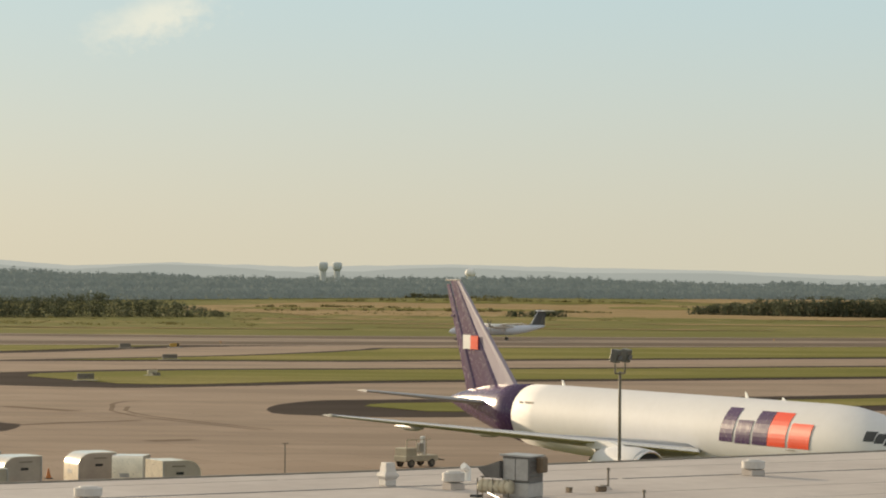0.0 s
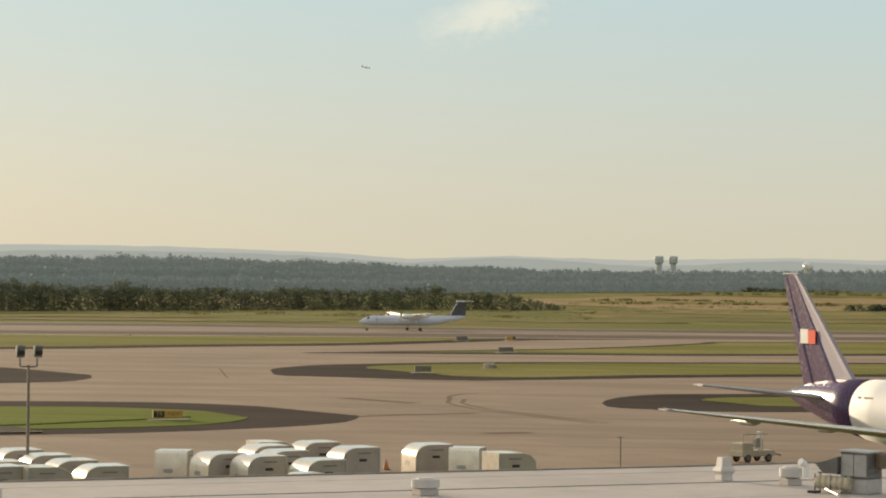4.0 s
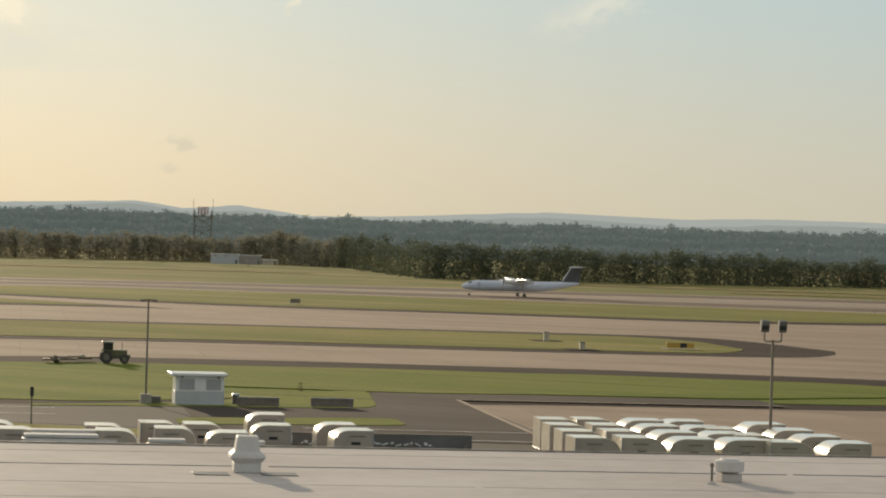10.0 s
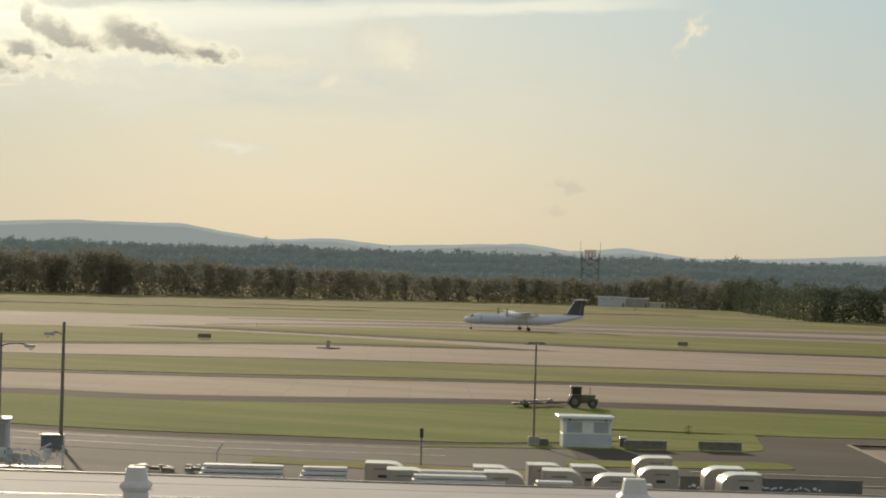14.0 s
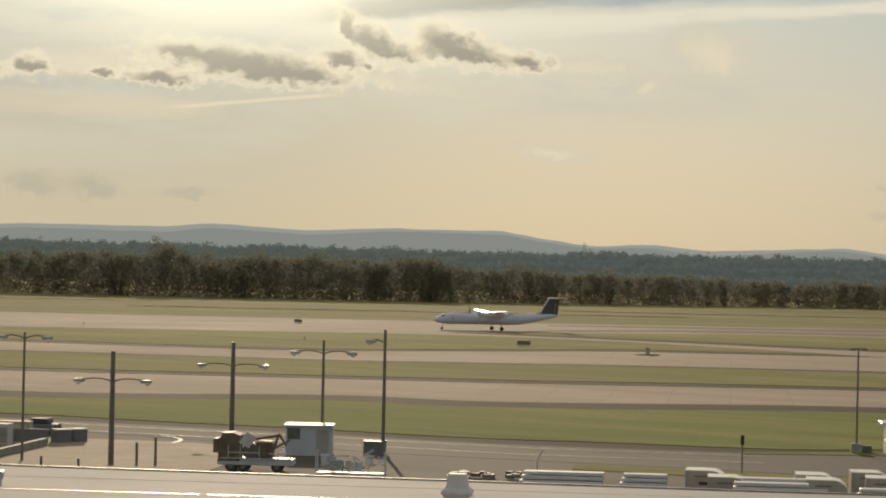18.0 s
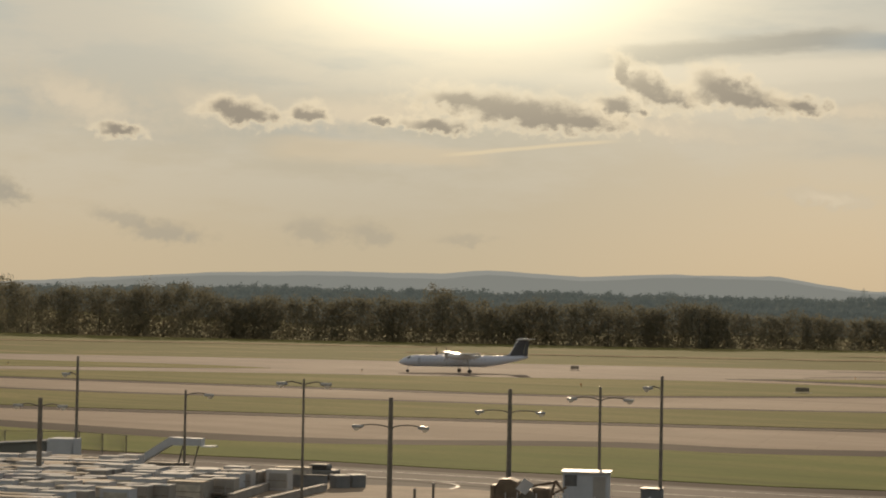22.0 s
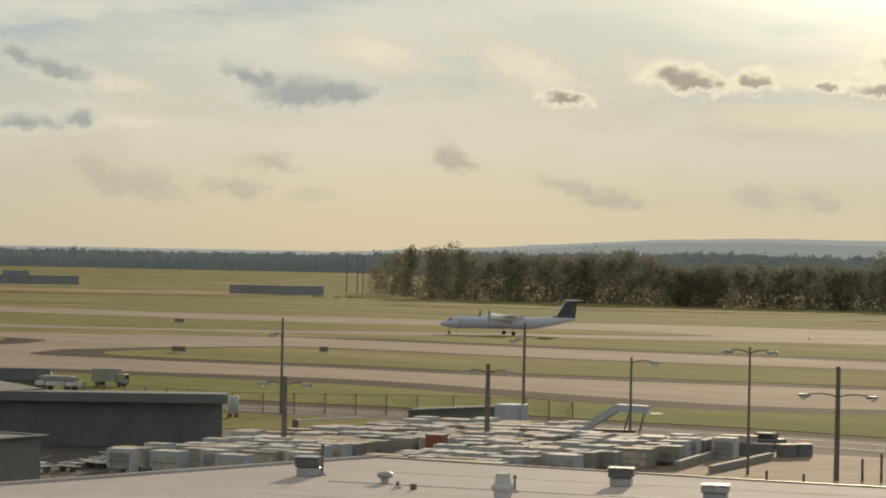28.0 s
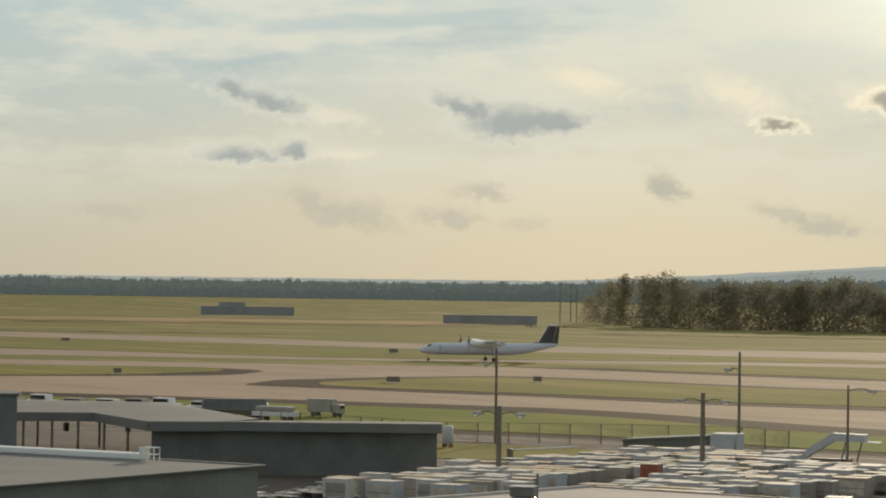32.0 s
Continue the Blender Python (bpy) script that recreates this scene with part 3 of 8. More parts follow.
# turf islands: far line, near line, dark shoulder far and near
ISLANDS = [
    # between the runway and the first taxiway, cut by an exit
    ([(-247, 539), (-195, 611), (-108, 636), (-73, 642), (-46, 631), (-14, 600), (30, 540)], [(-247, 538), (-152, 507), (-83, 491), (-50, 512), (-15, 537), (30, 538)], 4, 12),
    ([(-71, 670), (-35, 698), (13, 727), (93, 710), (194, 666), (317, 625), (342, 615)], [(-71, 668), (-29, 634), (13, 597), (49, 568), (87, 556), (151, 536), (201, 552), (235, 561), (321, 612), (342, 614)], 4, 15),
    # between the two taxiways
    ([(-238, 420), (-232, 448), (-217, 474), (-151, 455), (-112, 452), (-65, 445), (-7, 454), (61, 451), (90, 448), (106, 446), (116, 438), (121, 418), (123, 396)], [(-238, 416), (-229, 390), (-211, 385), (-189, 380), (-174, 379), (-136, 369), (-91, 367), (-36, 367), (17, 373), (74, 367), (98, 366), (111, 370), (118, 379), (121.5, 388), (123, 394)], 9, 10),
    ([(FAR, 300), (-320, 462), (-291, 475), (-270, 466), (-260, 440)], [(FAR, 200), (-300, 385), (-278, 403), (-260, 430)], 4, 5),
    # the long near island
    ([(FAR, 340), (-232, 335), (-187, 339), (-156, 340), (-78, 308), (-46, 319), (-30, 313), (15, 324), (65, 319), (89, 313), (103, 307), (111, 298), (114.5, 287), (115.5, 272)], [(FAR, 275), (-177, 271), (-121, 265), (-75, 254), (-41, 242), (-17, 233), (3, 231), (24, 241), (50, 246), (79, 247), (97, 252), (108, 259), (113, 266), (115.5, 271)], 15, 8),
    # islands to the right
    ([(152, 391), (162, 417), (180, 435), (215, 444), (259, 437), (323, 427), (WIDE, 360)], [(152, 387), (175, 363), (221, 369), (274, 362), (WIDE, 300)], 10, 9),
    ([(203, 507), (270, 529), (334, 573), (349, 588), (446, 580), (WIDE, 470)], [(203, 503), (250, 489), (284, 477), (358, 473), (WIDE, 400)], 7, 10),
    ([(153.5, 284), (157, 292), (162, 300), (168, 307), (179, 314), (191, 312), (252, 302), (267, 303), (WIDE, 300)], [(153.5, 281), (156, 276), (160, 271), (169, 267), (196, 263), (WIDE, 225)], 12, 12),
]


# metres of bare paving at each island's two ends
TIPS = [(14, 10), (8, 10), (10, 13), (0, 10), (0, 12), (22, 0), (16, 0), (16, 0)]


def build_islands():
    for k, (far, near, a, b) in enumerate(ISLANDS):
        strip("shoulder", far, near, asphalt, 0.0, 0.06, "dark asphalt shoulder round a turf island", "shoulder", step=3.0)
        # the grass stops short of the paved tips
        lo, hi = max(far[0][0], near[0][0]), min(far[-1][0], near[-1][0])
        cut = (lo + (0 if lo == FAR else TIPS[k][0]), hi - (0 if hi == WIDE else TIPS[k][1]))
        strip("turf", far, near, lush if k == 4 else turf, 0.0, 0.12, "mown green grass island between taxiways", "grass", inset=(a, b), cut=cut, wave=1.6, step=1.5, tips=(0.0 if lo == FAR else 14.0, 0.0 if hi == WIDE else 14.0))


# half width, then the line along the apron
TYRE_MARKS = [
    (0.3, [(143.6, 307.9), (138.5, 297.5), (136.8, 291.5), (135.1, 283.3), (134.4, 273.5), (134.4, 261.6), (134.0, 250.7)]), (0.3, [(145.0, 306.4), (140.2, 297.0), (138.4, 291.0), (136.8, 283.0), (136.2, 273.5), (136.0, 261.6), (135.6, 250.7)]),
    (0.35, [(143.6, 307.9), (145.6, 312.5), (148.1, 316.6), (151.5, 320.7), (154.4, 321.8)]), (1.3, [(130.9, 312.9), (132.6, 305.3), (133.8, 297.3)]), (0.9, [(114.5, 269.9), (121.1, 272.6), (127.1, 273.3), (131.1, 274.0)]), (1.2, [(114.5, 237.1), (117.1, 237.3), (119.7, 237.4)]),
    (0.12, [(165.2, 303.4), (159.4, 293.7), (158.6, 287.2), (153.5, 267.9)]), (0.15, [(105.0, 295.0), (118.0, 291.9), (129.0, 284.2), (139.7, 269.0)]), (0.15, [(128, 482), (149.3, 474.2), (153.2, 419.3), (139.6, 378.5)]),
]


def build_tall_grass():
    """A band of uncut grass that stands above the mown turf."""
    strip("tall_grass", [(18, 268), (54, 265), (71, 266), (84, 269), (97, 275)], [(18, 261), (54, 260), (71, 261), (84, 265), (97, 271)], lush, 0.1, 0.24, "band of taller uncut grass on the turf island", "grass", wave=3.2, step=1.0, tips=(10.0, 10.0))


def build_service_road():
    far = [(FAR, 257), (-170, 258), (-121, 265), (-75, 254), (-41, 242), (-17, 233), (3, 231), (41, 249)]
    mid = [(FAR, 245), (-165, 246), (-115, 252), (-69, 240), (-48, 229), (-25, 217), (-4, 211), (14, 205), (41, 202)]
    strip("service_road", far, mid, road_asphalt, 0.0, 0.16, "grey service road along the apron", "road")
    strip("verge", mid, [(FAR, 160), (63, 160)], road_asphalt, 0.0, 0.14, "worn asphalt yard behind the cargo building", "yard", cut=(-400, 41))
    strip("earth_lot", [(-66, 226), (-54, 225), (-46, 224), (-38, 217)], [(-66, 190), (-38, 190)], earth, 0.0, 0.18, "bare earth lot beside the service road", "ground")
    strip("grass_patch", [(-145, 245), (-114, 249), (-89, 239)], [(-133, 217), (-86, 231)], turf, 0.0, 0.18, "rough grass by the fence", "grass", wave=2.0)
    strip("grass_patch", [(-14, 212), (-3, 209), (14, 203), (19, 203)], [(-12, 205), (17, 197), (19, 199)], turf, 0.0, 0.19, "thin grass tongue beside the road", "grass", wave=1.0)
    strip("grass_patch", [(1, 231.5), (3, 232), (16, 239), (24, 252), (31, 260), (33.6, 261)], [(1, 229), (3, 230), (15, 232), (23, 232.6), (29, 234), (31.6, 237), (32.6, 247), (33.6, 258)], lush, 0.0, 0.21, "rough green grass about the low barriers", "grass", wave=0.4, step=0.5)
    strip("grass_patch", [(12, 217), (22, 219.6), (28, 221), (31.6, 220.8)], [(12, 209.8), (22, 211.6), (28, 212.5), (31.6, 213.5)], lush, 0.0, 0.22, "short grass tongue between road and apron", "grass", wave=0.4, step=0.5, tips=(2.0, 1.6))
    for w0, w1, u1 in ((208.2, 206.8, 39.7), (198.8, 197.6, 39.0)):
        bm = bmesh.new()
        bm.faces.new([bm.verts.new(uw(u, w, 0.225)) for u, w in ((22.0, w0), (22.0, w0 - 0.3), (u1, w1 - 0.3), (u1, w1))])
        tagged(part("road_line", bm, lid_paint), "worn white line on the service road", "road marking", kind="structure")
    # worn lane lines
    for off in (4.0, 12.0):
        line = [(u, w - off) for u, w in far[1:-1]]
        bm = bmesh.new()
        pts = [(uw(u, w, 0.2), uw(u, w - 0.28, 0.2)) for u, w in line]
        rows = [(bm.verts.new(p), bm.verts.new(q)) for p, q in pts]
        for (p, q), (r, s) in zip(rows, rows[1:]):
            bm.faces.new((p, q, s, r))
        tagged(part("road_line", bm, lid_paint), "worn white line on the service road", "road marking", kind="structure")
    # a curved white stroke where the lot meets the road
    bm = bmesh.new()
    arc = [(-49.6, 231.2), (-48.2, 229.6), (-47.2, 227.4), (-46.8, 225.0), (-46.9, 222.6)]
    rows = [(bm.verts.new(uw(u - 0.15, w, 0.21)), bm.verts.new(uw(u + 0.2, w, 0.21))) for u, w in arc]
    for (p, q), (r, t) in zip(rows, rows[1:]):
        bm.faces.new((p, q, t, r))
    tagged(part("road_line", bm, lid_paint), "short curved white line at the lot's mouth", "road marking", kind="structure")
    # tyre marks and sealed cracks on the apron
    for wide, line in TYRE_MARKS:
        bm = bmesh.new()
        rows = []
        for k, (u, w) in enumerate(line):
            a, b = line[max(0, k - 1)], line[min(len(line) - 1, k + 1)]
            n = math.hypot(b[0] - a[0], b[1] - a[1])
            du, dw = -(b[1] - a[1]) / n * wide, (b[0] - a[0]) / n * wide
            rows.append((bm.verts.new(uw(u - du, w - dw, 0.045 + 0.002 * wide)), bm.verts.new(uw(u + du, w + dw, 0.045 + 0.002 * wide))))
        for (p, q), (r, t) in zip(rows, rows[1:]):
            bm.faces.new((p, q, t, r))
        bmesh.ops.recalc_face_normals(bm, faces=bm.faces[:])
        if bm.faces[:][0].normal.z < 0:
            bmesh.ops.reverse_faces(bm, faces=bm.faces[:])
        tagged(part("tyre_mark", bm, rubbed_concrete), "dark tyre mark curving over the concrete apron", "tyre mark", kind="structure")
    # the apron's edge line and its corner
    bm = bmesh.new()
    for a, b in (((40, 200), (41, 249)), ((41, 249), (73, 249))):
        p, q = uw(*a, 0.2), uw(*b, 0.2)
        side = (q - p).normalized().cross(Vector((0, 0, 1))) * 0.24
        bm.faces.new([bm.verts.new(v) for v in (p - side, p + side, q + side, q - side)])
    tagged(part("apron_line", bm, earth), "pale painted edge line of the apron", "road marking", kind="structure")
    strip("shoulder", [(14, 232.5), (24, 233.5), (30.5, 236), (32.5, 246), (33.8, 258.5), (40, 260.4), (41, 260.4)], [(14, 205), (39.8, 196), (40, 200), (41, 248.6)], corner_asphalt, 0.0, 0.17, "dark asphalt corner between road and apron", "shoulder", step=0.4)
    strip("shoulder", [(41, 260.4), (55, 259.5), (73, 258.6)], [(41, 249.2), (73, 249.2)], corner_asphalt, 0.0, 0.165, "dark asphalt edge along the apron", "shoulder")


def sector(name, yaw0, yaw1, near, far, mat, lift, label, category, wave=30.0, seed=0):
    """A far field or track between two distances, with uneven edges."""
    bm = bmesh.new()
    rows, n = [], 60
    for k in range(n + 1):
        yaw = yaw0 + (yaw1 - yaw0) * k / n
        pinch = min(1.0, 6.0 * k / n, 6.0 * (n - k) / n)
        mid = (near + far) / 2
        row = []
        for j in range(9):
            r = mid + (near - mid + (far - near) * j / 8) * (0.3 + 0.7 * pinch) + wave * noise.noise(Vector((yaw * 0.9, j * 0.3, seed)))
            p = polar(yaw, r)
            row.append(bm.verts.new((p.x, p.y, land(p.x, p.y) + lift)))
        rows.append(row)
    for p, q in zip(rows, rows[1:]):
        for j in range(8):
            bm.faces.new((p[j], p[j + 1], q[j + 1], q[j]))
    bmesh.ops.recalc_face_normals(bm, faces=bm.faces[:])
    if bm.faces[:][0].normal.z < 0:
        bmesh.ops.reverse_faces(bm, faces=bm.faces[:])
    tagged(part(name, bm, mat), label, category, kind="structure")


def bank(yaw0, yaw1, r, depth, tall, mat, label, seed):
    """A long low swell of the meadow."""
    bm = bmesh.new()
    rows, n, m = [], 90, 12
    for k in range(n + 1):
        f = k / n
        yaw = yaw0 + (yaw1 - yaw0) * f
        row = []
        for j in range(m + 1):
            g = j / m
            p = polar(yaw, r + (g - 0.5) * depth + 12.0 * noise.noise(Vector((yaw * 0.7, seed, 0.0))))
            swell = math.sin(math.pi * g) ** 1.5 * min(1.0, 5 * f, 5 * (1 - f)) * (0.75 + 0.5 * noise.noise(Vector((yaw * 1.1, g * 2, seed))) + 0.2 * noise.noise(Vector((yaw * 6, g * 4, seed))))
            row.append(bm.verts.new((p.x, p.y, land(p.x, p.y) - 0.05 + tall * max(0.0, swell))))
        rows.append(row)
    for p, q in zip(rows, rows[1:]):
        for j in range(m):
            bm.faces.new((p[j], p[j + 1], q[j + 1], q[j]))
    bmesh.ops.recalc_face_normals(bm, faces=bm.faces[:])
    if bm.faces[:][0].normal.z < 0:
        bmesh.ops.reverse_faces(bm, faces=bm.faces[:])
    tagged(part("grass_bank", bm, mat, smooth=True), label, "grass bank", kind="structure")


def build_fields():
    bank(24.0, 33, 1280, 130, 1.7, meadow, "long swell of sunlit grass before the cabins", 2.0)
    bank(3.5, 11, 1170, 120, 1.6, meadow, "low rough swell of grass beyond the runway", 5.0)
    bank(-9, 5, 1380, 110, 1.8, meadow, "low rough swell of grass beyond the runway", 8.0)
    sector("dry_field", -12, 5.6, 1460, 2450, dry_straw, 0.25, "wide tan field of dry grass", "field", 90)
    sector("dry_field", -12, -4.6, 2600, 3050, dry_straw, 0.35, "pale dry field before the far woods", "field", 60, 3)
    sector("dry_field", 10.5, 15.5, 1500, 1950, dry_straw, 0.25, "strip of dry grass behind the trees", "field", 40, 5)
    for lo, hi, r0, r1, k in ((-2.5, 4.9, 1890, 2060, 21), (-4.5, 3.0, 2480, 2640, 22), (-9, -3.5, 2120, 2300, 23)):
        sector("meadow", lo, hi, r0, r1, turf, 0.45, "green meadow between dry fields", "meadow", 50, k)
    for lo, hi, r0, r1, k in ((2.0, 9.5, 985, 1003, 31), (-7.0, 1.5, 1040, 1062, 32), (-3.0, 5.5, 1160, 1190, 33), (-11, -4.0, 1210, 1250, 34), (0.5, 4.6, 1300, 1345, 35), (9.5, 17, 930, 946, 36), (12, 21, 1010, 1030, 37), (26, 36, 1120, 1145, 38), (33, 45, 1010, 1032, 39), (44, 55, 1180, 1210, 40)):
        sector("dry_streak", lo, hi, r0, r1, dry_straw, 0.2, "thin streak of dry seeding grass", "grass", 9, k)
    sector("track", 57.5, 69, 1395, 1412, runway_concrete, 0.2, "pale track across the far field", "track", 14, 7)
    sector("track", 61.0, 69, 1060, 1070, runway_concrete, 0.2, "pale track across the far field", "track", 8, 8)
    sector("track", 56.0, 69, 1850, 1885, runway_concrete, 0.2, "pale track across the far field", "track", 20, 9)
    sector("dry_field", 56.5, 69, 1480, 1700, dry_straw, 0.2, "band of dry grass in the far field", "field", 50, 11)


build_ground()
build_fields()
build_paving()
build_islands()
build_tall_grass()
build_service_road()


# ---- woods and hills ----
class Clumps:
    """Many small tufts in one mesh, built without bmesh for speed."""

    def __init__(self):
        self.verts, self.faces = [], []

    def add(self, at, size, rng, squash=0.8, n=6):
        i = len(self.verts)
        x, y, z = at
        self.verts.append((x + rng.uniform(-.2, .2) * size, y + rng.uniform(-.2, .2) * size, z + size * squash))
        self.verts.append((x, y, z - size * squash * 0.7))
        for k in range(n):
            a = 2 * math.pi * (k + rng.uniform(-0.3, 0.3)) / n
            r = size * rng.uniform(0.6, 1.15)
            self.verts.append((x + r * math.cos(a), y + r * math.sin(a), z + rng.uniform(-0.35, 0.35) * size))
        for k in range(n):
            a, b = i + 2 + k, i + 2 + (k + 1) % n
            self.faces += [(a, b, i), (b, a, i + 1)]

    def stem(self, x, y, z0, z1, r):
        i = len(self.verts)
        for k in range(4):
            a = math.pi * k / 2
            self.verts.append((x + r * math.cos(a), y + r * math.sin(a), z0))
        self.verts.append((x, y, z1))
        for k in range(4):
            self.faces.append((i + k, i + (k + 1) % 4, i + 4))

    def done(self, name, mat, label, category, kind="stuff", parent=None, smooth=False):
        me = bpy.data.meshes.new(name)
        me.from_pydata(self.verts, [], self.faces)
        me.materials.append(mat)
        if smooth:
            me.polygons.foreach_set("use_smooth", [True] * len(me.polygons))
        ob = new(name, me)
        if parent is not None:
            ob.parent = parent
            return tagged(ob, label)
        return tagged(ob, label, category, kind=kind)


def leaf_mesh(name, mat, centres, outward, size, rng, label, category):
    """One mesh of small single leaf sprays, each a thin blade that leans with the crown it grows on."""
    n = len(centres)
    face = outward + rng.normal(0.0, 0.55, (n, 3))
    face /= np.linalg.norm(face, axis=1)[:, None] + 1e-6
    side = np.cross(face, rng.normal(0.0, 1.0, (n, 3)))
    side /= np.linalg.norm(side, axis=1)[:, None] + 1e-6
    up = np.cross(face, side)
    s = size[:, None]
    corners = np.stack([centres + side * s * 0.75, centres - side * s * 0.55 + up * s * 0.65, centres - side * s * 0.45 - up * s * 0.6], axis=1).reshape(-1, 3)
    me = bpy.data.meshes.new(name)
    me.vertices.add(3 * n)
    me.vertices.foreach_set("co", corners.astype(np.float32).ravel())
    me.loops.add(3 * n)
    me.loops.foreach_set("vertex_index", np.arange(3 * n, dtype=np.int32))
    me.polygons.add(n)
    me.polygons.foreach_set("loop_start", np.arange(0, 3 * n, 3, dtype=np.int32))
    me.update(calc_edges=True)
    me.materials.append(mat)
    return tagged(new(name, me), label, category, kind="stuff")


def wood(name, mat, label, edge, height, depth, spacing, leaf, seed, gap=0.0, uneven=0.16, cover=0.82, lobes=11):
    """A belt of broad-leaved trees: edge gives (yaw, distance) of its near side, height (yaw, metres) of its crowns."""
    rng, arr = random.Random(seed), np.random.default_rng(seed)
    spots, stems = [], Clumps()
    lo, hi = edge[0][0], edge[-1][0]
    step = math.degrees(spacing / (sum(r for _, r in edge) / len(edge)))
    for row in range(depth):
        yaw = lo + rng.random() * step
        while yaw < hi:
            r = value(edge, yaw) + row * spacing * 1.15 + rng.uniform(-0.45, 0.45) * spacing
            swell = noise.noise(Vector((yaw * 0.9, row * 0.35, seed))) + 0.5 * noise.noise(Vector((yaw * 3.7, row * 0.8, seed + 3.0))) + 0.35 * rng.uniform(-1, 1)
            tall = value(height, yaw) * (0.86 + uneven * swell + 0.5 * uneven * rng.random() + 0.02 * row)
            if rng.random() < 0.035:
                tall *= 1.0 + uneven
            if rng.random() >= gap:
                p = polar(yaw, r)
                z = land(p.x, p.y)
                spots.append((p.x, p.y, z, tall, row))
                if row == 0 and rng.random() < 0.35:
                    stems.stem(p.x, p.y, z, z + tall * 0.8, 0.16 + tall * 0.008)
            yaw += step * rng.uniform(0.65, 1.35)
    mids, radii, counts = [], [], []
    for x, y, z, tall, row in spots:
        broad = spacing * rng.uniform(0.72, 1.08)
        for k in range(lobes):
            f = (k + rng.random()) / lobes
            # the first rows are leafy to the ground, the rows behind show their heads alone
            lift = (0.05 + 0.83 * f) if row < 2 else (0.42 + 0.46 * f)
            a, off = rng.uniform(0, 2 * math.pi), broad * (1.0 - 0.75 * max(0.0, lift - 0.4) / 0.6) * rng.uniform(0.2, 0.85)
            size = max(0.9, min(broad * 0.8, tall * 0.26)) * rng.uniform(0.7, 1.15) * (1.0 if lift < 0.7 else 0.8)
            mids.append((x + off * math.cos(a), y + off * math.sin(a), z + max(size * 0.5, min(tall * lift, tall - size * 0.8))))
            radii.append(size)
            counts.append(max(4, int(0.6 * cover * spacing * tall / (0.33 * leaf * leaf) / lobes)))
    # twigs and climbers between the crowns, from the ground up, fill the belt
    fill = []
    for x, y, z, tall, row in spots:
        n = int(0.55 * cover * spacing * tall / (0.33 * leaf * leaf))
        box_at = arr.uniform((-0.75, -0.6, 0.0), (0.75, 0.6, 1.0), (n, 3))
        box_at[:, 2] = 0.86 * box_at[:, 2] ** 1.15
        fill.append(np.array((x, y, z)) + box_at * np.array((spacing, spacing, tall)))
    fill = np.concatenate(fill)
    mids, radii = np.repeat(np.array(mids), counts, axis=0), np.repeat(np.array(radii), counts)
    way = arr.normal(0.0, 1.0, mids.shape)
    way /= np.linalg.norm(way, axis=1)[:, None]
    at = mids + way * (radii * arr.uniform(0.35, 1.1, len(radii)))[:, None] * np.array((1.0, 1.0, 0.85))
    at, way = np.concatenate([at, fill]), np.concatenate([way, arr.normal(0.0, 1.0, fill.shape)])
    leaf_mesh(name, mat, at, way, leaf * arr.uniform(0.6, 1.3, len(at)), arr, label, "trees")
    stems.done("trunks", bark, "dark trunks at the edge of the wood", "trunks")


